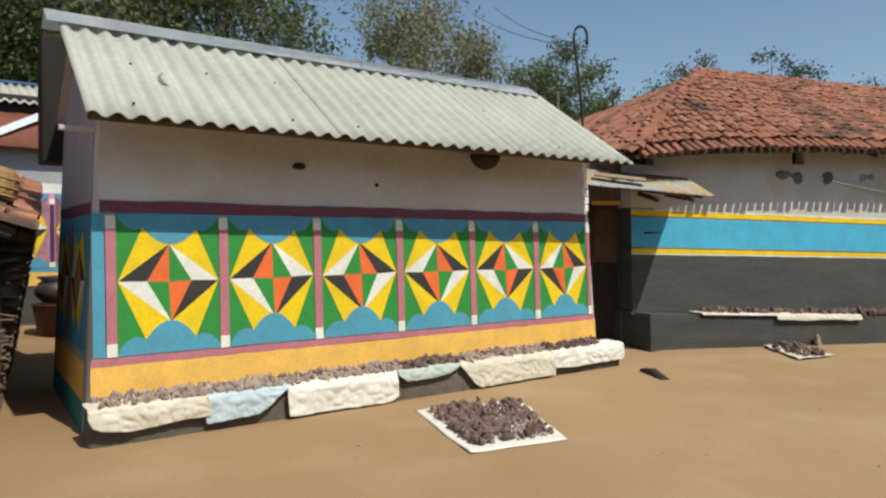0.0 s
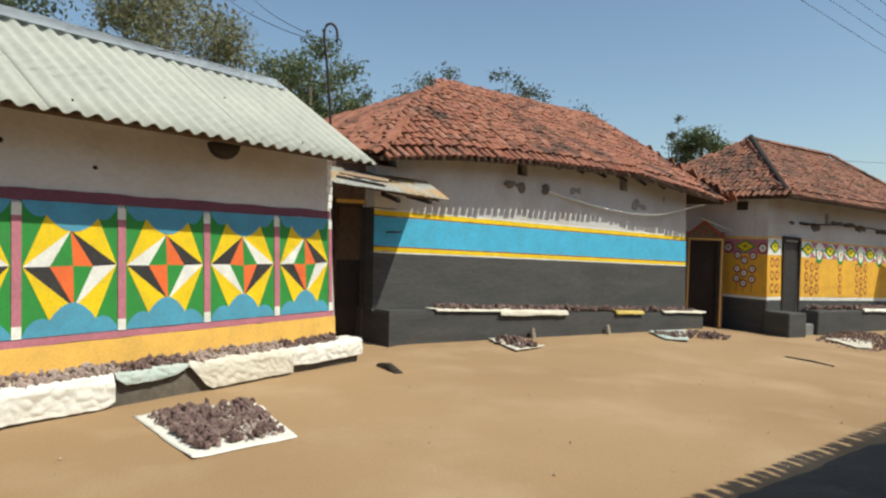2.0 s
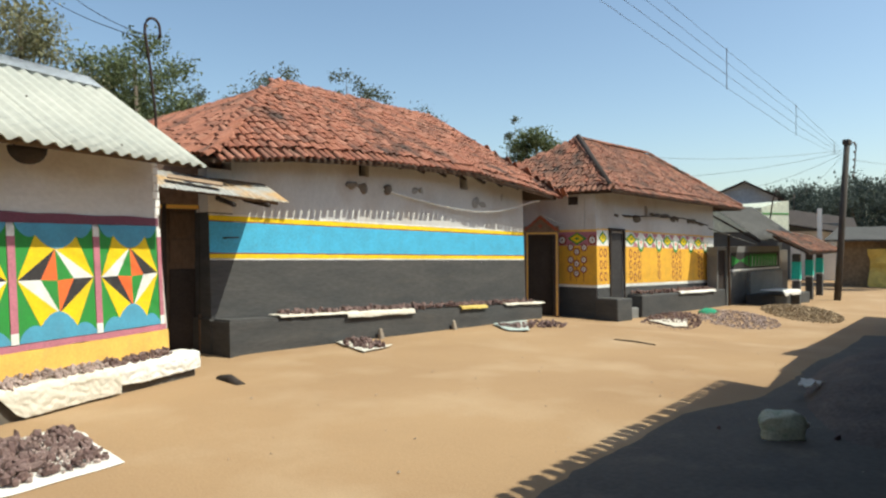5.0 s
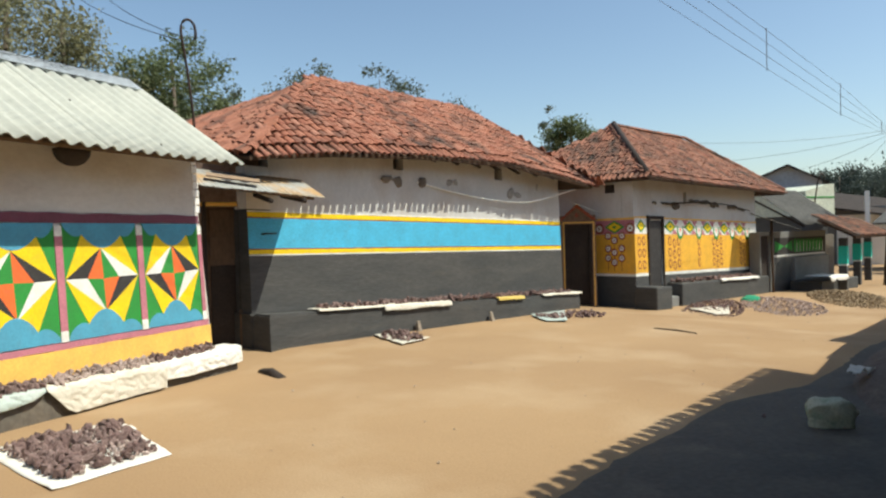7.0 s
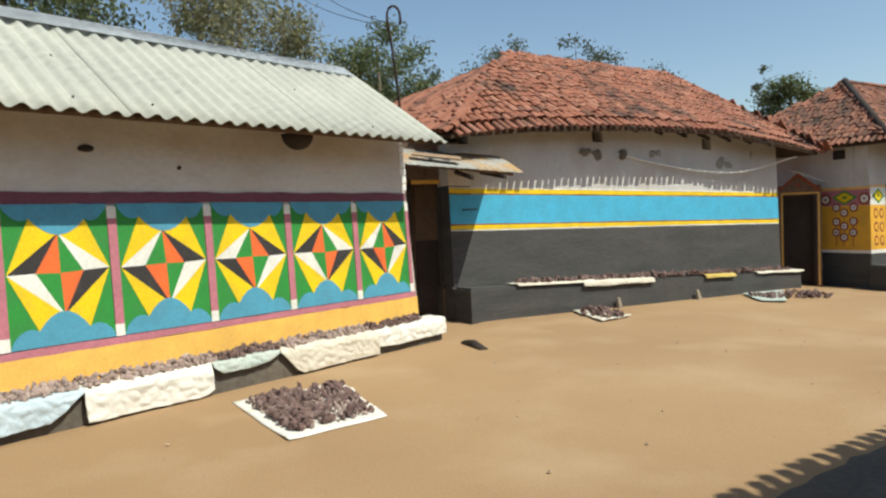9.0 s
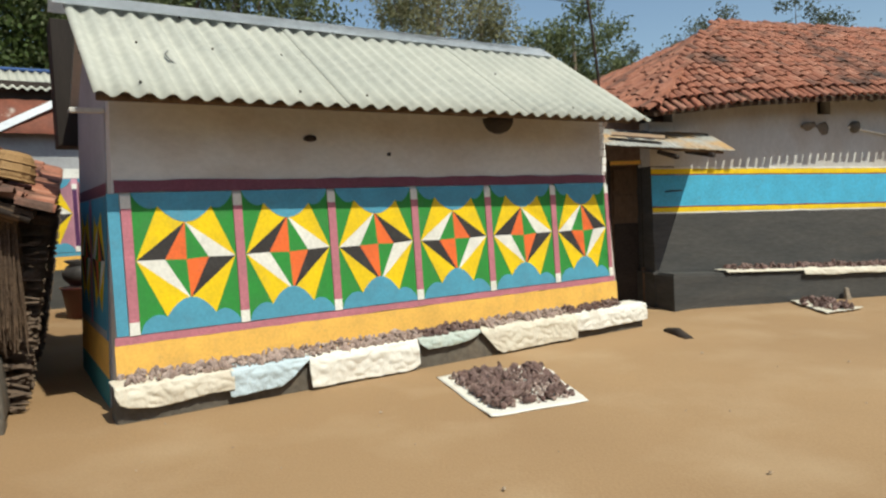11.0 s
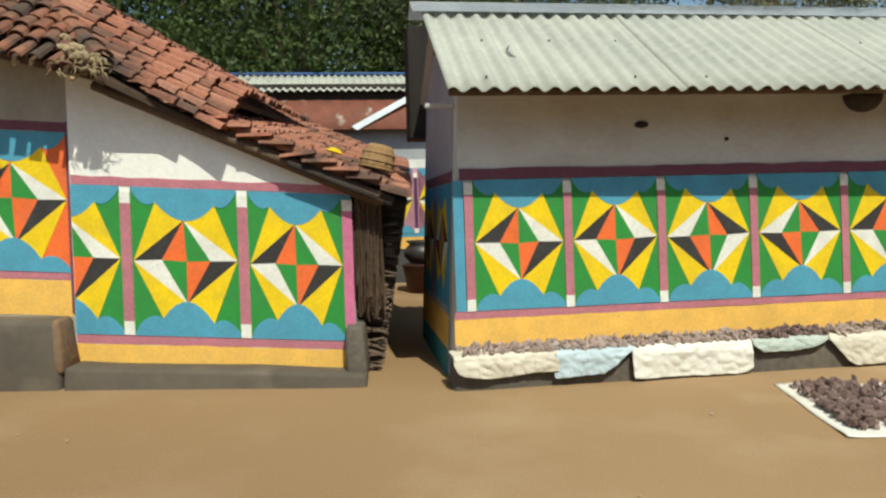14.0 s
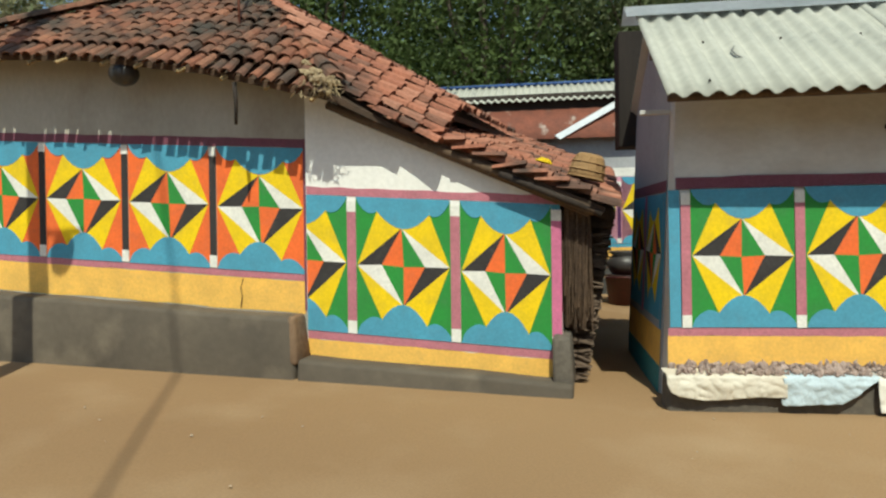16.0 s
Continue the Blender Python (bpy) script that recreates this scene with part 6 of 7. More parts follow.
def shade_clutter():
    rnd = random.Random(8)
    s = thing("stuffed_sack", pose(4.95, 2.86, ground_z(4.8), 0, 0, -38), "dirty pale plastic sack lying in the shade", "sack")
    bm = bmesh.new()
    bmesh.ops.create_cube(bm, size=1)
    bmesh.ops.subdivide_edges(bm, edges=bm.edges[:], cuts=7, use_grid_fill=True)
    for v in bm.verts:
        c = v.co.copy()
        k = 1 - 0.35 * (abs(c.x * 2) ** 4) - 0.1
        v.co = Vector((c.x * 0.29, c.y * 0.20 * k, (c.z + 0.5) * 0.20 * (0.45 + 0.6 * k) - 0.01 + 0.02 * c.x))
        v.co += noise.noise_vector(v.co * 9) * 0.03 + noise.noise_vector(v.co * 28) * 0.008
    tube([(0.12, 0, 0.10), (0.16, 0.01, 0.11), (0.19, 0.02, 0.09)], 0.02, SACK, "tied_neck", s, "tied neck of the sack", taper=1.4)
    part("sack_body", bm, surface("grubby_sack", (0.50, 0.49, 0.36), (0.38, 0.38, 0.28), big=6, small=70, stain=(0.24, 0.30, 0.20), stain_scale=8, stain_at=(0.55, 0.7)), s, smooth=True)
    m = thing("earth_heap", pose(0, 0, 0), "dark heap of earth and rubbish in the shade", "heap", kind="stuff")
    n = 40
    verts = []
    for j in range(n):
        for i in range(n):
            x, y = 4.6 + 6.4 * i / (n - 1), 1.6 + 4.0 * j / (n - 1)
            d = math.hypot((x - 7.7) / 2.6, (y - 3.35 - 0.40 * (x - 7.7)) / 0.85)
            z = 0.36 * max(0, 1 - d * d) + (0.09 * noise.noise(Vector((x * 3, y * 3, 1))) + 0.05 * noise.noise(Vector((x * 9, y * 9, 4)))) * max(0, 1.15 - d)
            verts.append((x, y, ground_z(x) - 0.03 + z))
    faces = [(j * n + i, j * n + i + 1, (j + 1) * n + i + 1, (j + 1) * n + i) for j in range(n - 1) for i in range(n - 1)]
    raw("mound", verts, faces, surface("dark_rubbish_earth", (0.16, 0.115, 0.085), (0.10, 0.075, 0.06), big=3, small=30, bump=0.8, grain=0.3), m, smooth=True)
    c = thing("rag", pose(6.45, 3.50, 0.06, 0, 0, 15), "pale rag on the dark heap", "rag")
    bm = bmesh.new()
    bmesh.ops.create_grid(bm, x_segments=10, y_segments=5, size=0.5)
    for v in bm.verts:
        v.co = Vector((v.co.x * 0.34, v.co.y * 0.12 * (1.2 + v.co.x), 0.03 + 0.05 * noise.noise(v.co * 4)))
    bmesh.ops.solidify(bm, geom=bm.faces[:], thickness=0.006)
    part("cloth", bm, SACK, c, smooth=True)
    for x, y, k in ((4.78, 3.25, 0.03), (5.25, 2.62, 0.04)):
        clod(thing("stone", pose(x, y, ground_z(x), 0, 0, 40 * x), "loose dark stone on the ground", "stone", "street stones"), (0, 0, k * 0.4), k, rnd, "stone")


clod_meshes = {}


def clod_mesh(material, k):
    key = (material.name, k)
    if key not in clod_meshes:
        bm = bmesh.new()
        bmesh.ops.create_icosphere(bm, subdivisions=1, radius=1.0)
        r = random.Random(k)
        for v in bm.verts:
            v.co *= r.uniform(0.55, 1.25)
            v.co.z *= 0.75
        me = bpy.data.meshes.new("lump")
        bm.to_mesh(me)
        bm.free()
        me.materials.append(material)
        clod_meshes[key] = me
    return clod_meshes[key]


def clod(parent, at, size, rnd, name="lump", material=None):
    ob = new(name, clod_mesh(material or CLOD, rnd.randrange(7)))
    ob.parent = parent
    ob.matrix_basis = Matrix.Translation(at) @ Euler((rnd.uniform(0, 6), rnd.uniform(0, 6), rnd.uniform(0, 6))).to_matrix().to_4x4() @ Matrix.Diagonal((size * rnd.uniform(0.7, 1.6), size * rnd.uniform(0.7, 1.2), size * rnd.uniform(0.5, 1.0), 1))
    return ob


def heap(name, m, label, inside, height, count, size, material, seed, box=(-1, 1, -1, 1)):
    """Lumps piled on a patch: inside(x, y) gives 0 outside, up to 1 in the middle."""
    rnd = random.Random(seed)
    h = thing(name, m, label, "dried lumps")
    verts, faces = [], []
    done = 0
    for _ in range(count * 6):
        if done >= count:
            break
        x, y = rnd.uniform(box[0], box[1]), rnd.uniform(box[2], box[3])
        w = inside(x, y)
        if w <= 0:
            continue
        s = size * rnd.uniform(0.55, 1.35)
        at = (x, y, s * 0.45 + height * w * rnd.uniform(0.2, 1.0))
        done += 1
        if count <= 300:
            clod(h, at, s, rnd, material=material)
        else:
            me = clod_mesh(material, rnd.randrange(7))
            R3 = Euler((rnd.uniform(0, 6), rnd.uniform(0, 6), rnd.uniform(0, 6))).to_matrix() @ Matrix.Diagonal((s, s * rnd.uniform(0.8, 1.3), s * 0.8))
            o = len(verts)
            verts += [tuple(Vector(at) + R3 @ v.co) for v in me.vertices]
            faces += [tuple(q + o for q in p.vertices) for p in me.polygons]
    if count > 300:
        ob = raw("litter", verts, faces, material, h)
        tagged(ob, kind="stuff")
    return h


shade_clutter()


# ---- sacks and drying lumps on the first ledge ----
def draped(name, parent_m, u0, u1, back, drop, material, label, seed, z=0.245, y_edge=0.0, slope=0.0, group="sacks on the ledge", hem=None):
    """A sack spread on a ledge top (y from back to the edge) and hanging over its front. hem: how far it hangs, as (u, depth) from one end to the other."""
    s = thing(name, parent_m, label, "sack", group)
    nu, nv = 110, 44
    hem = hem or [(u0 + (u1 - u0) * i / 6, drop * (0.8 + 0.5 * noise.noise(Vector((i * 1.7, seed, 0.2))))) for i in range(7)]
    top = back - y_edge
    crease = lambda a, b, k: 1 - 2.4 * abs(noise.noise(Vector((a, b, seed + k))))
    verts = []
    for j in range(nv + 1):
        for i in range(nu + 1):
            u = u0 + (u1 - u0) * i / nu
            hang = float(np.interp(u, [h[0] for h in hem], [h[1] for h in hem])) + 0.006 * noise.noise(Vector((u * 14, seed, 3)))
            d = (top + max(0.015, hang)) * j / nv
            e = d - top
            wav = 0.005 * crease(u * 4 + d * 3, d * 5 - u * 2, 0) + 0.0055 * crease(u * 10 - d * 7, d * 12 + u * 3, 4) + 0.0025 * crease(u * 23 + d * 15, d * 21 - u * 9, 8)
            end = 0.012 * noise.noise(Vector((d * 7, seed, 1))) * (1 if i in (0, nu) else 0)
            if e < 0:
                verts.append((u + end, back - d, z + 0.022 + wav * 0.6 + slope * u))
            else:
                out = 0.020 + 0.018 * min(1, e / 0.05) + 0.006 * math.sin(u * 9 + seed) * min(1, e / 0.12)
                verts.append((u + end + 0.008 * noise.noise(Vector((u * 3, e * 6, 7 + seed))), y_edge - out + (wav - 0.017) * 1.3, z + 0.016 - e + slope * u))
    w = nu + 1
    faces = [(j * w + i, (j + 1) * w + i, (j + 1) * w + i + 1, j * w + i + 1) for j in range(nv) for i in range(nu)]
    ob = raw("sack_cloth", verts, faces, material, s, smooth=True)
    ob.modifiers.new("thickness", "SOLIDIFY").thickness = 0.003
    return s


def ledge_one():
    m = pose(-2.33, 4.56, 0, 0, 0, 35.2)
    data = [(SACK, "cream woven sack hanging over the mud ledge", [(-0.03, 0.05), (0.0, 0.11), (0.05, 0.14), (0.25, 0.168), (0.456, 0.155), (0.585, 0.139), (0.77, 0.14)]),
            (BLUESACK, "pale blue woven sack hanging over the mud ledge", [(0.74, 0.19), (0.77, 0.20), (0.89, 0.19), (1.12, 0.18), (1.22, 0.126), (1.31, 0.047), (1.37, 0.015)]),
            (WHITESHEET, "white woven sack with faded print over the ledge", [(1.365, 0.235), (1.42, 0.24), (1.97, 0.245), (2.25, 0.246), (2.31, 0.24), (2.36, 0.21)]),
            (GREENSACK, "grey-green sack spread on the ledge", [(2.365, 0.03), (2.44, 0.092), (2.76, 0.094), (2.90, 0.073), (3.02, 0.02)]),
            (SACK, "cream woven sack hanging over the mud ledge", [(3.03, 0.02), (3.19, 0.20), (3.26, 0.245), (3.71, 0.24), (4.16, 0.235), (4.21, 0.247)]),
            (WHITESHEET, "white woven sack folded over the ledge end", [(4.18, 0.17), (4.49, 0.185), (5.03, 0.18), (5.24, 0.17)])]
    for k, (mt, lab, hem) in enumerate(data):
        draped("sack", m, hem[0][0], hem[-1][0], 0.20, 0.2, mt, lab, 3.3 * k + 1, hem=hem)
    for k, (a, b, mt, n) in enumerate(((0.05, 0.80, PALECLOD, 150), (0.82, 1.55, PALECLOD, 160), (1.55, 2.40, PALECLOD, 170), (2.42, 3.05, CLOD, 130), (3.06, 4.15, PALECLOD, 190), (4.15, 4.95, CLOD, 140))):
        heap("lump_heap", m @ pose(0, 0, 0.262), "pale dried lumps spread on a sack" if mt is PALECLOD else "dark dried lumps spread on a sack",
             lambda x, y, a=a, b=b: 0.0 if not (a < x < b and -0.01 < y < 0.20) else 1 - abs(y - 0.12) / 0.14, 0.050, int(1.35 * n), 0.025, mt, 70 + k, box=(a, b, -0.02, 0.2))


ledge_one()


def flat_sheet(name, corners, material, label, lift=0.012, seed=1.0):
    """A thin sheet on the ground with slightly wavy, curled edges."""
    s = thing(name, pose(0, 0, 0), label, "sheet")
    c = [Vector((x, y, 0)) for x, y in corners]
    n = 24
    verts = []
    for j in range(n + 1):
        for i in range(n + 1):
            f, g = i / n, j / n
            p = (c[0] * (1 - f) + c[1] * f) * (1 - g) + (c[3] * (1 - f) + c[2] * f) * g
            e = min(f, 1 - f, g, 1 - g)
            p += noise.noise_vector(p * 3 + Vector((seed, 0, 0))) * 0.02
            z = ground_h(p.x, p.y) + lift + 0.004 * noise.noise(p * 6) + (0.02 * max(0, noise.noise(p * 4)) if e < 0.05 else 0)
            verts.append((p.x, p.y, z))
    w = n + 1
    ob = raw("sheet_cloth", verts, [(j * w + i, j * w + i + 1, (j + 1) * w + i + 1, (j + 1) * w + i) for j in range(n) for i in range(n)], material, s, smooth=True)
    ob.modifiers.new("thickness", "SOLIDIFY").thickness = 0.004
    return s


def mats():
    cs = [(-0.24, 5.60), (0.18, 4.46), (0.86, 4.75), (0.65, 5.93)]
    flat_sheet("plastic_sheet", cs, WHITESHEET, "white plastic sheet spread on the ground", 0.008)
    cx, cy = sum(c[0] for c in cs) / 4, sum(c[1] for c in cs) / 4

    def inside(x, y):
        pts = [((px - cx) * 0.84 + 0.01, (py - cy) * 0.84 + 0.02) for px, py in cs]
        d = min(((pts[i][0] - pts[i - 1][0]) * (y - pts[i - 1][1]) - (pts[i][1] - pts[i - 1][1]) * (x - pts[i - 1][0])) / math.hypot(pts[i][0] - pts[i - 1][0], pts[i][1] - pts[i - 1][1]) for i in range(4))
        return min(1.0, d / 0.25) if d > 0 else 0

    heap("lump_heap", pose(cx, cy, 0.018), "dark brown dried lumps heaped on a white sheet", inside, 0.024, 290, 0.036, CLOD, 90, box=(-0.7, 0.7, -0.8, 0.8))
    heap("crumbs", pose(cx, cy, 0.014), "small broken crumbs between the lumps", inside, 0.03, 360, 0.016, PALECLOD, 89, box=(-0.7, 0.7, -0.8, 0.8))
    # smaller sheets along the second and third house
    flat_sheet("small_sheet", [(4.22, 9.25), (4.15, 8.02), (4.75, 8.35), (4.55, 8.95)], SACK, "small pale sack spread on the ground", 0.025, 3.0)
    heap("lump_heap", pose(4.42, 8.62, 0.0), "dark dried lumps on a small sack", lambda x, y: max(0, 1 - math.hypot(x / 0.24, y / 0.45)), 0.05, 90, 0.035, CLOD, 91, box=(-0.25, 0.25, -0.45, 0.45))
    A = [hx for hx in ((7.75, 10.05), (7.35, 9.1), (7.6, 8.85), (8.7, 10.25))]
    flat_sheet("small_sheet", A, GREENSACK, "pale green sack on the ground by the ledge", 0.03, 5.0)
    heap("lump_heap", pose(7.85, 9.55, -0.09), "dark lumps on a pale green sack", lambda x, y: max(0, 1 - math.hypot(x / 0.26, y / 0.36)), 0.04, 60, 0.035, CLOD, 92, box=(-0.3, 0.3, -0.4, 0.4))
    heap("lump_heap", pose(8.55, 9.55, -0.11), "brown lumps spread on bare earth", lambda x, y: max(0, 1 - math.hypot(x / 0.4, y / 0.4)), 0.04, 80, 0.035, CLOD, 93, box=(-0.4, 0.4, -0.4, 0.4))
    flat_sheet("small_sheet", [(11.85, 10.0), (11.25, 8.85), (11.5, 8.75), (13.0, 9.9)], SACK, "pale sack under drying twigs", 0.03, 6.0)
    def patch(e1, e2):
        det = e1[0] * e2[1] - e1[1] * e2[0]
        return lambda x, y: max(0, 1 - math.hypot((x * e2[1] - y * e2[0]) / det, (e1[0] * y - e1[1] * x) / det) ** 2)

    heap("drying_twigs", pose(12.25, 9.72, -0.31), "dark dry pods spread before the yellow house", patch((0.54, -0.34), (1.75, 1.3)), 0.02, 900, 0.024, CLOD, 94, box=(-2.2, 2.2, -1.7, 1.7))
    heap("drying_twigs", pose(13.95, 9.35, -0.33), "brown leaf litter spread to dry", patch((0.11, -0.94), (1.55, 1.2)), 0.02, 1100, 0.023, PALECLOD, 95, box=(-1.7, 1.7, -2.0, 2.0))
    g = thing("green_cloth", pose(14.6, 10.55, ground_z(14.6)), "crumpled green cloth on the ground", "cloth")
    bm = bmesh.new()
    bmesh.ops.create_icosphere(bm, subdivisions=3, radius=1)
    for v in bm.verts:
        v.co = Vector((v.co.x * 0.28, v.co.y * 0.2, max(0, v.co.z) * 0.13)) + noise.noise_vector(v.co * 3) * 0.05
    part("cloth", bm, GREENCLOTH, g, smooth=True)
    tagged(heap("firewood_litter", pose(16.75, 9.51, -0.38), "dry leaves and twigs heaped on the street", patch((-0.39, -1.27), (1.9, 1.15)), 0.07, 2200, 0.028, DRYLEAF, 96, box=(-2.3, 2.3, -2.3, 2.3)))


mats()


def ledge_two():
    m = H2.matrix_basis.copy()
    z = lambda u: 0.45 - 0.018 * u - 0.022 * u
    data = [("sack", 1.9, 3.35, 0.30, 0.09, SACK, "cream sack spread on the black ledge", 3), ("sack", 4.55, 5.3, 0.30, 0.06, YELSACK, "yellow sack spread on the black ledge", 5), ("sack", 5.9, 7.25, 0.30, 0.03, SACK, "pale sack on the ledge end", 8), ("sack", 0.75, 1.9, 0.27, 0.0, SACK, "thin sack under lumps on the ledge", 9)]
    for nm, a, b, back, drop, mt, lab, sd in data:
        draped(nm, m, a, b, back, drop, mt, lab, sd, z=0.455, slope=-0.040, y_edge=0.02, group="sacks on the black ledge")
    for k in range(6):
        a = 0.9 + 1.02 * k
        b = a + 1.0
        heap("lump_heap", m @ pose(a, 0, z(a) + 0.02, 0, 2.3, 0), "brown dried lumps along the black ledge", lambda x, y: 0.0 if not (0 < x < 1.0 and 0.05 < y < 0.29) else 1 - abs(y - 0.17) / 0.14, 0.045, 95, 0.034, CLOD, 110 + k, box=(0, 1.0, 0.03, 0.3))
    for u in (2.55, 4.30):
        w = thing("wedge_stone", m @ pose(u, -0.06, -0.022 * u - 0.0), "small grey stone leaning on the black ledge", "stone", "wedge stones")
        bm = bmesh.new()
        block(bm, -0.055, 0.055, -0.05, 0.03, -0.03, 0.17, bevel=0.02, batter=(0.02, 0.03, 0.05, 0))
        wobble(bm, 0.01, 9, u)
        part("stone", bm, surface("pale_stone", (0.30, 0.25, 0.19), (0.22, 0.18, 0.14)), w)
    m3 = H3.matrix_basis.copy()
    draped("sack", m3, 2.2, 4.4, 0.36, 0.06, WHITESHEET, "white sheet on the ledge of the yellow house", 12, z=0.20, slope=-0.025, y_edge=0.06, group="sacks at the yellow house")
    heap("lump_heap", m3 @ pose(0.3, 0, 0.20, 0, 1.4, 0), "dark lumps on the ledge of the yellow house", lambda x, y: 0.0 if not (0 < x < 4.2 and 0.1 < y < 0.40) else 1 - abs(y - 0.25) / 0.2, 0.05, 220, 0.04, CLOD, 120, box=(0, 4.2, 0.1, 0.4))
    m4 = pose(16.75, 11.35, 0, 0, 0, 8)
    draped("sack", m4, 1.3, 2.4, -0.1, 0.15, WHITESHEET, "white sheet over the far ledge", 15, z=0.01, y_edge=-0.75)
    # runnel edge and a half-buried log before the passage
    l = thing("half_buried_log", pose(2.16, 7.05, -0.02, 0, 0, -80), "dark half-buried log by the runnel", "log")
    tube([(-0.22, 0, 0.0), (0.0, 0.01, 0.035), (0.24, 0, 0.0)], 0.055, DARKWOOD, "log", l)
    # dark bar stands in for a small crack in the earth
    l2 = thing("ground_crack", pose(8.2, 7.1, -0.11, 0, 0, -85), "thin dark bar laid for a small ground crack", "stick")
    tube([(-0.4, 0, 0.0), (0.0, 0.02, 0.008), (0.35, -0.02, 0.0)], 0.014, WOOD, "stick", l2)


ledge_two()


# ---- trees ----
def tree(x, y, height, spread, leaf, seed, base=0.3, leaves=2600, size=0.16, trunk=0.16, label="broad leafy tree behind the houses", sparse=1.0, clumps=26, flat=0.8):
    rnd = random.Random(seed)
    z0 = ground_z(x)
    t = thing("tree", pose(x, y, z0), label, "tree")
    tips = []
    lean = Vector((rnd.uniform(-0.3, 0.3), rnd.uniform(-0.3, 0.3), 0))
    crown_mid = height * (base + (1 - base) * 0.5)
    tube([(0, 0, -0.1), lean * 0.3 + Vector((0, 0, height * base * 0.6)), lean + Vector((0, 0, height * 0.9))], trunk, BARK, "trunk", t, taper=0.25, sides=8)
    for k in range(clumps):
        for _ in range(20):
            p = Vector((rnd.uniform(-1, 1), rnd.uniform(-1, 1), rnd.uniform(-1, 1)))
            if 0.25 < p.length < 1:
                break
        c = Vector((p.x * spread, p.y * spread, crown_mid + p.z * height * (1 - base) * 0.5)) + lean * 0.6
        tips.append(c)
        if k % 3 == 0:
            s = lean * 0.5 + Vector((0, 0, height * (base * 0.7 + 0.25 * rnd.random())))
            tube([s, s.lerp(c, 0.55) + Vector((0, 0, 0.1 * spread)), c], trunk * 0.35, BARK, "limb", t, taper=0.3, sides=5)
    V, n = [], leaves
    rs = np.random.RandomState(seed)
    ci = rs.randint(0, len(tips), n)
    tips = np.array([tuple(c) for c in tips])
    r = spread * 0.30 * sparse
    cen = tips[ci] + np.clip(rs.normal(0, 1, (n, 3)), -1.5, 1.5) * np.array((r, r, r * flat)) * rs.uniform(0.4, 1.0, (n, 1))
    a = rs.normal(0, 1, (n, 3))
    a /= np.linalg.norm(a, axis=1)[:, None]
    b = np.cross(a, rs.normal(0, 1, (n, 3)))
    b /= np.linalg.norm(b, axis=1)[:, None]
    s = size * rs.uniform(0.5, 1.3, (n, 1))
    quad = np.stack((cen - a * s, cen + b * s * 0.45, cen + a * s, cen - b * s * 0.45), 1).reshape(-1, 3)
    crown = raw("crown", quad.tolist(), [(4 * i, 4 * i + 1, 4 * i + 2, 4 * i + 3) for i in range(n)], leaf, t, "uneven leafy crown with gaps")
    tagged(crown, kind="stuff")
    return t


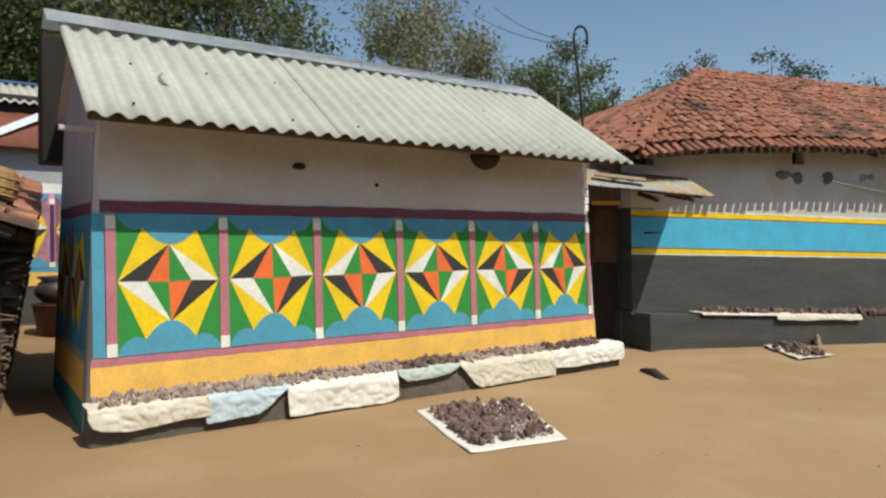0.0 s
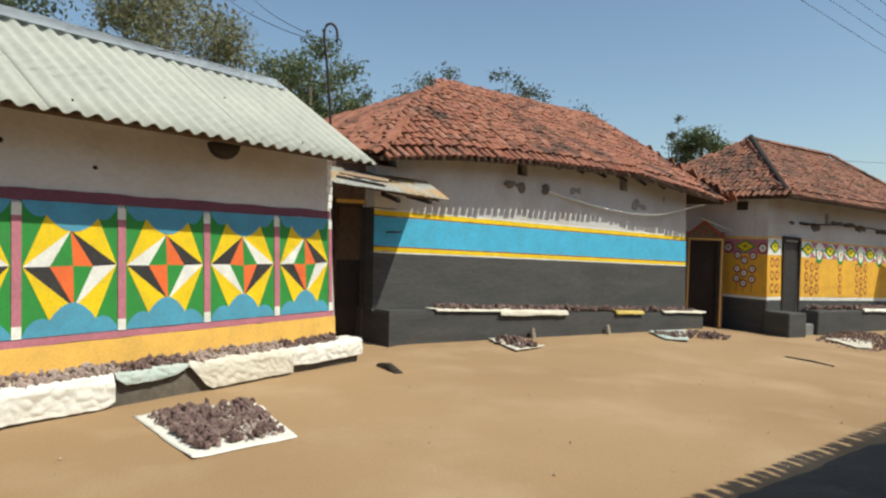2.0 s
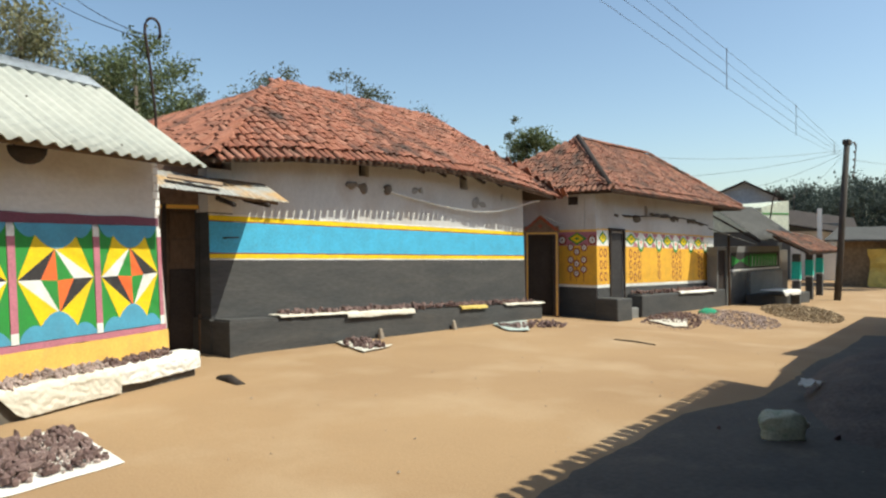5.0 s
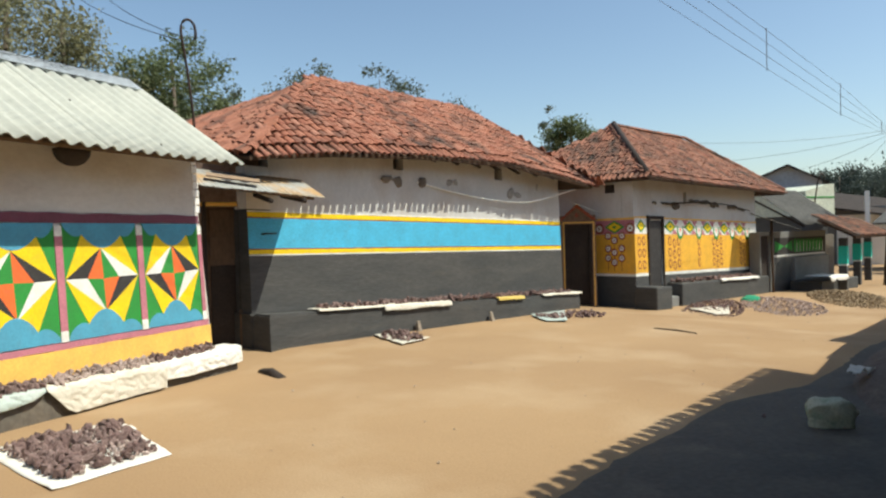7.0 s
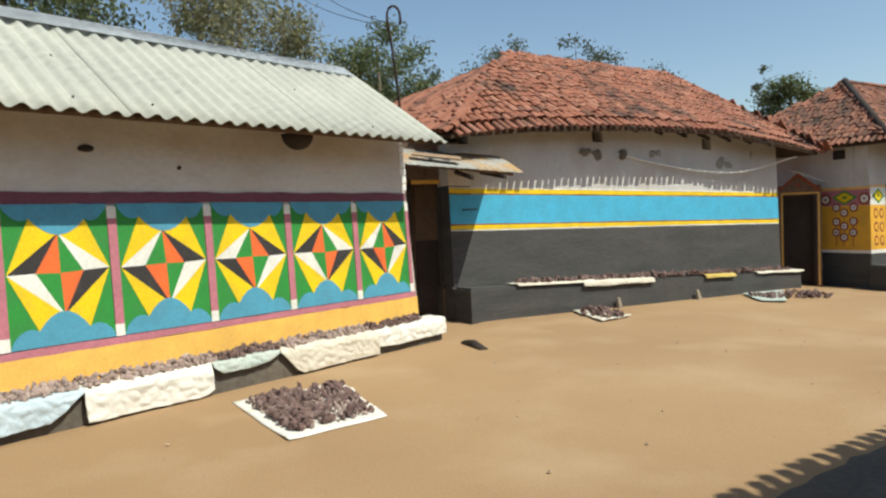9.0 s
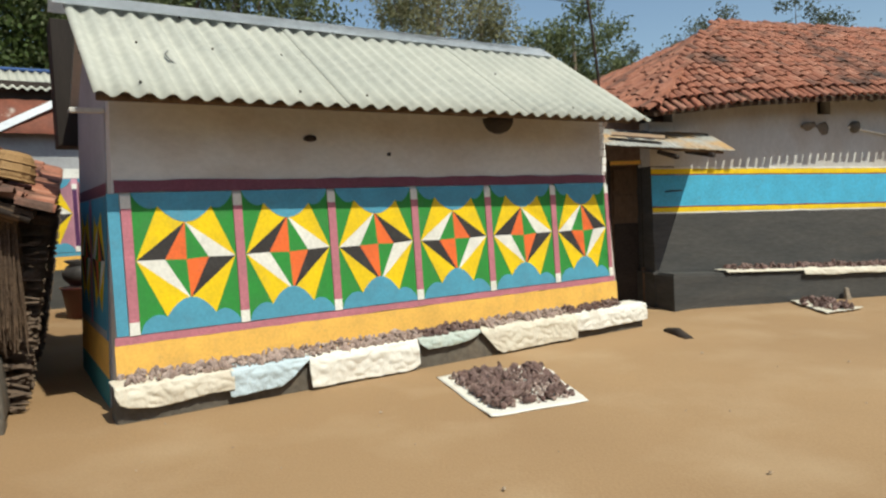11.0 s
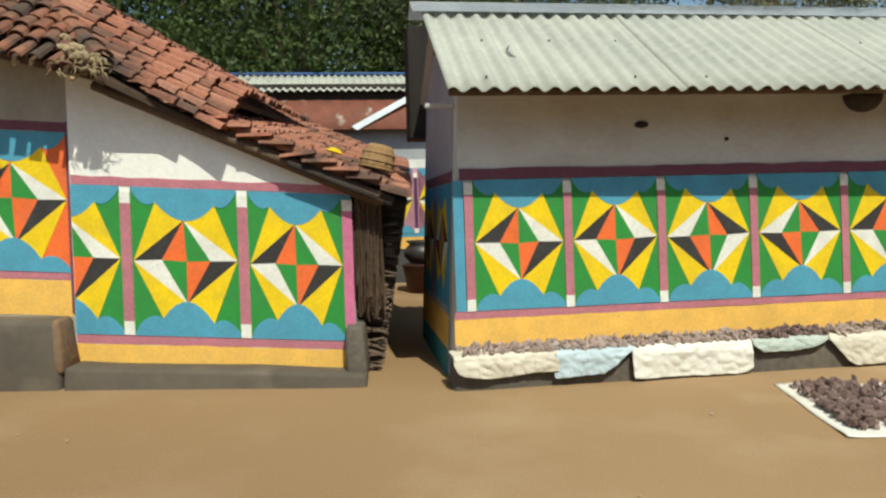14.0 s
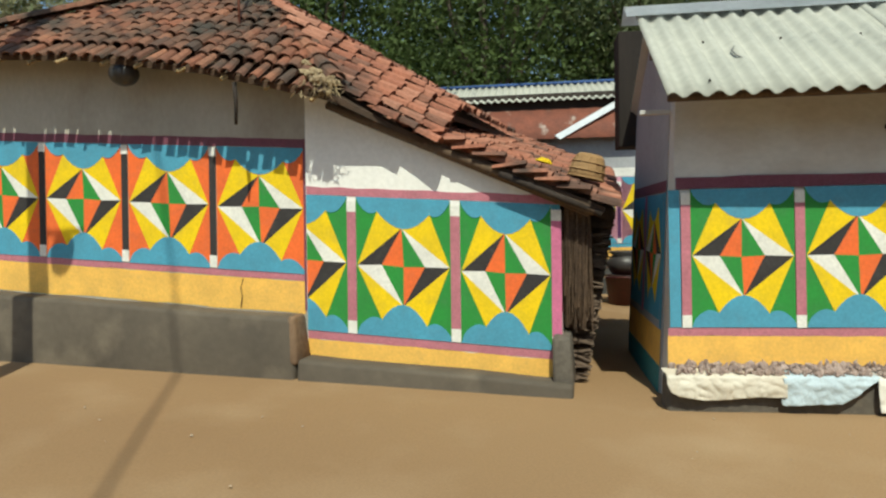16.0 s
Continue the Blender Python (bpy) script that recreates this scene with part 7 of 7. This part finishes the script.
def trees():
    c = thing("cable", pose(0, 0, 0), "service cable slung across the street", "cable")
    # raised along the sun direction out of view, so only its soft shadow shows
    tube([(-5.85, 0.46, 9.35), (-3.1, -0.38, 9.12), (-1.15, -1.73, 9.04), (0.75, -3.03, 9.06), (2.05, -3.88, 9.19), (7.2, -7.4, 9.6)], 0.017, RUBBER, "wire", c, sides=5)
    for k, (x, y, h, s, lf) in enumerate(((-10.5, 13.0, 9.5, 3.0, LEAF_C), (-13.8, 10.2, 9.0, 3.0, LEAF_C), (-7.6, 15.8, 9.8, 3.0, LEAF_A), (-9.5, 18.0, 11.0, 3.6, LEAF_C), (-17.0, 8.0, 8.0, 3.0, LEAF_A), (-15.0, 14.0, 11.0, 3.6, LEAF_C), (-5.2, 17.5, 8.6, 2.3, LEAF_A), (-20.0, 4.5, 8.0, 3.2, LEAF_B))):
        tree(x, y, h, s, lf, 200 + k, base=0.12, leaves=32000, size=0.075, trunk=0.2, clumps=70, label="dense dark green tree behind the roofs")
    tree(-0.6, 19.0, 9.0, 2.0, LEAF_B, 220, base=0.3, leaves=20000, size=0.06, clumps=38)
    tree(0.8, 18.8, 7.3, 1.2, LEAF_B, 221, base=0.35, leaves=7500, size=0.055, clumps=26, sparse=1.1)
    tree(-2.2, 19.5, 7.4, 1.3, LEAF_A, 222, base=0.3, leaves=11000, size=0.06, clumps=26)
    tree(2.1, 19.2, 6.0, 1.0, LEAF_B, 223, base=0.45, leaves=2600, size=0.05, clumps=18, sparse=1.2, label="thin tree with sparse outer twigs")
    tree(3.55, 20.2, 7.1, 1.45, LEAF_A, 224, base=0.42, leaves=19000, size=0.06, clumps=30, flat=0.7)
    tree(4.9, 20.6, 6.2, 0.7, LEAF_D, 226, base=0.5, leaves=3200, size=0.055, clumps=16, label="small feathery tree behind the roofs")
    tree(5.9, 20.0, 6.0, 0.9, LEAF_D, 225, base=0.55, leaves=2600, size=0.05, clumps=16, sparse=1.1, label="small feathery tree behind the roofs")
    for k, (x, y, h, s, n) in enumerate(((6.8, 19.2, 6.6, 0.75, 700), (8.35, 18.8, 6.7, 0.5, 800), (8.9, 18.6, 6.8, 0.5, 380), (9.5, 18.4, 6.2, 0.7, 1200), (10.0, 18.2, 6.3, 0.6, 800), (10.9, 17.8, 5.95, 0.7, 500))):
        tree(x, y, h, s, LEAF_D, 230 + k, base=0.5, leaves=int(n * 2.6), size=0.052, trunk=0.05, clumps=18, sparse=1.1, label="feathery bamboo-like tree behind the tile roof")
    tree(19.6, 23.2, 6.6, 1.15, LEAF_A, 240, base=0.5, leaves=11000, size=0.065, clumps=24)
    tree(18.9, 23.4, 7.3, 0.45, LEAF_D, 241, base=0.6, leaves=700, size=0.07, clumps=10, trunk=0.05)
    for k in range(9):
        tree(50 + 2.2 * (k % 3), 33.5 - 3.1 * k, 5.6 + (k * 37 % 5) * 0.4, 3.0, LEAF_F, 250 + k, base=0.1, leaves=14000, size=0.12, clumps=46, sparse=0.8, label="far hazy tree at the street end")
    tree(30.9, 12.0, 6.2, 0.8, LEAF_F, 262, base=0.62, leaves=4000, size=0.09, clumps=16, label="leafy tree beside the far street")


trees()
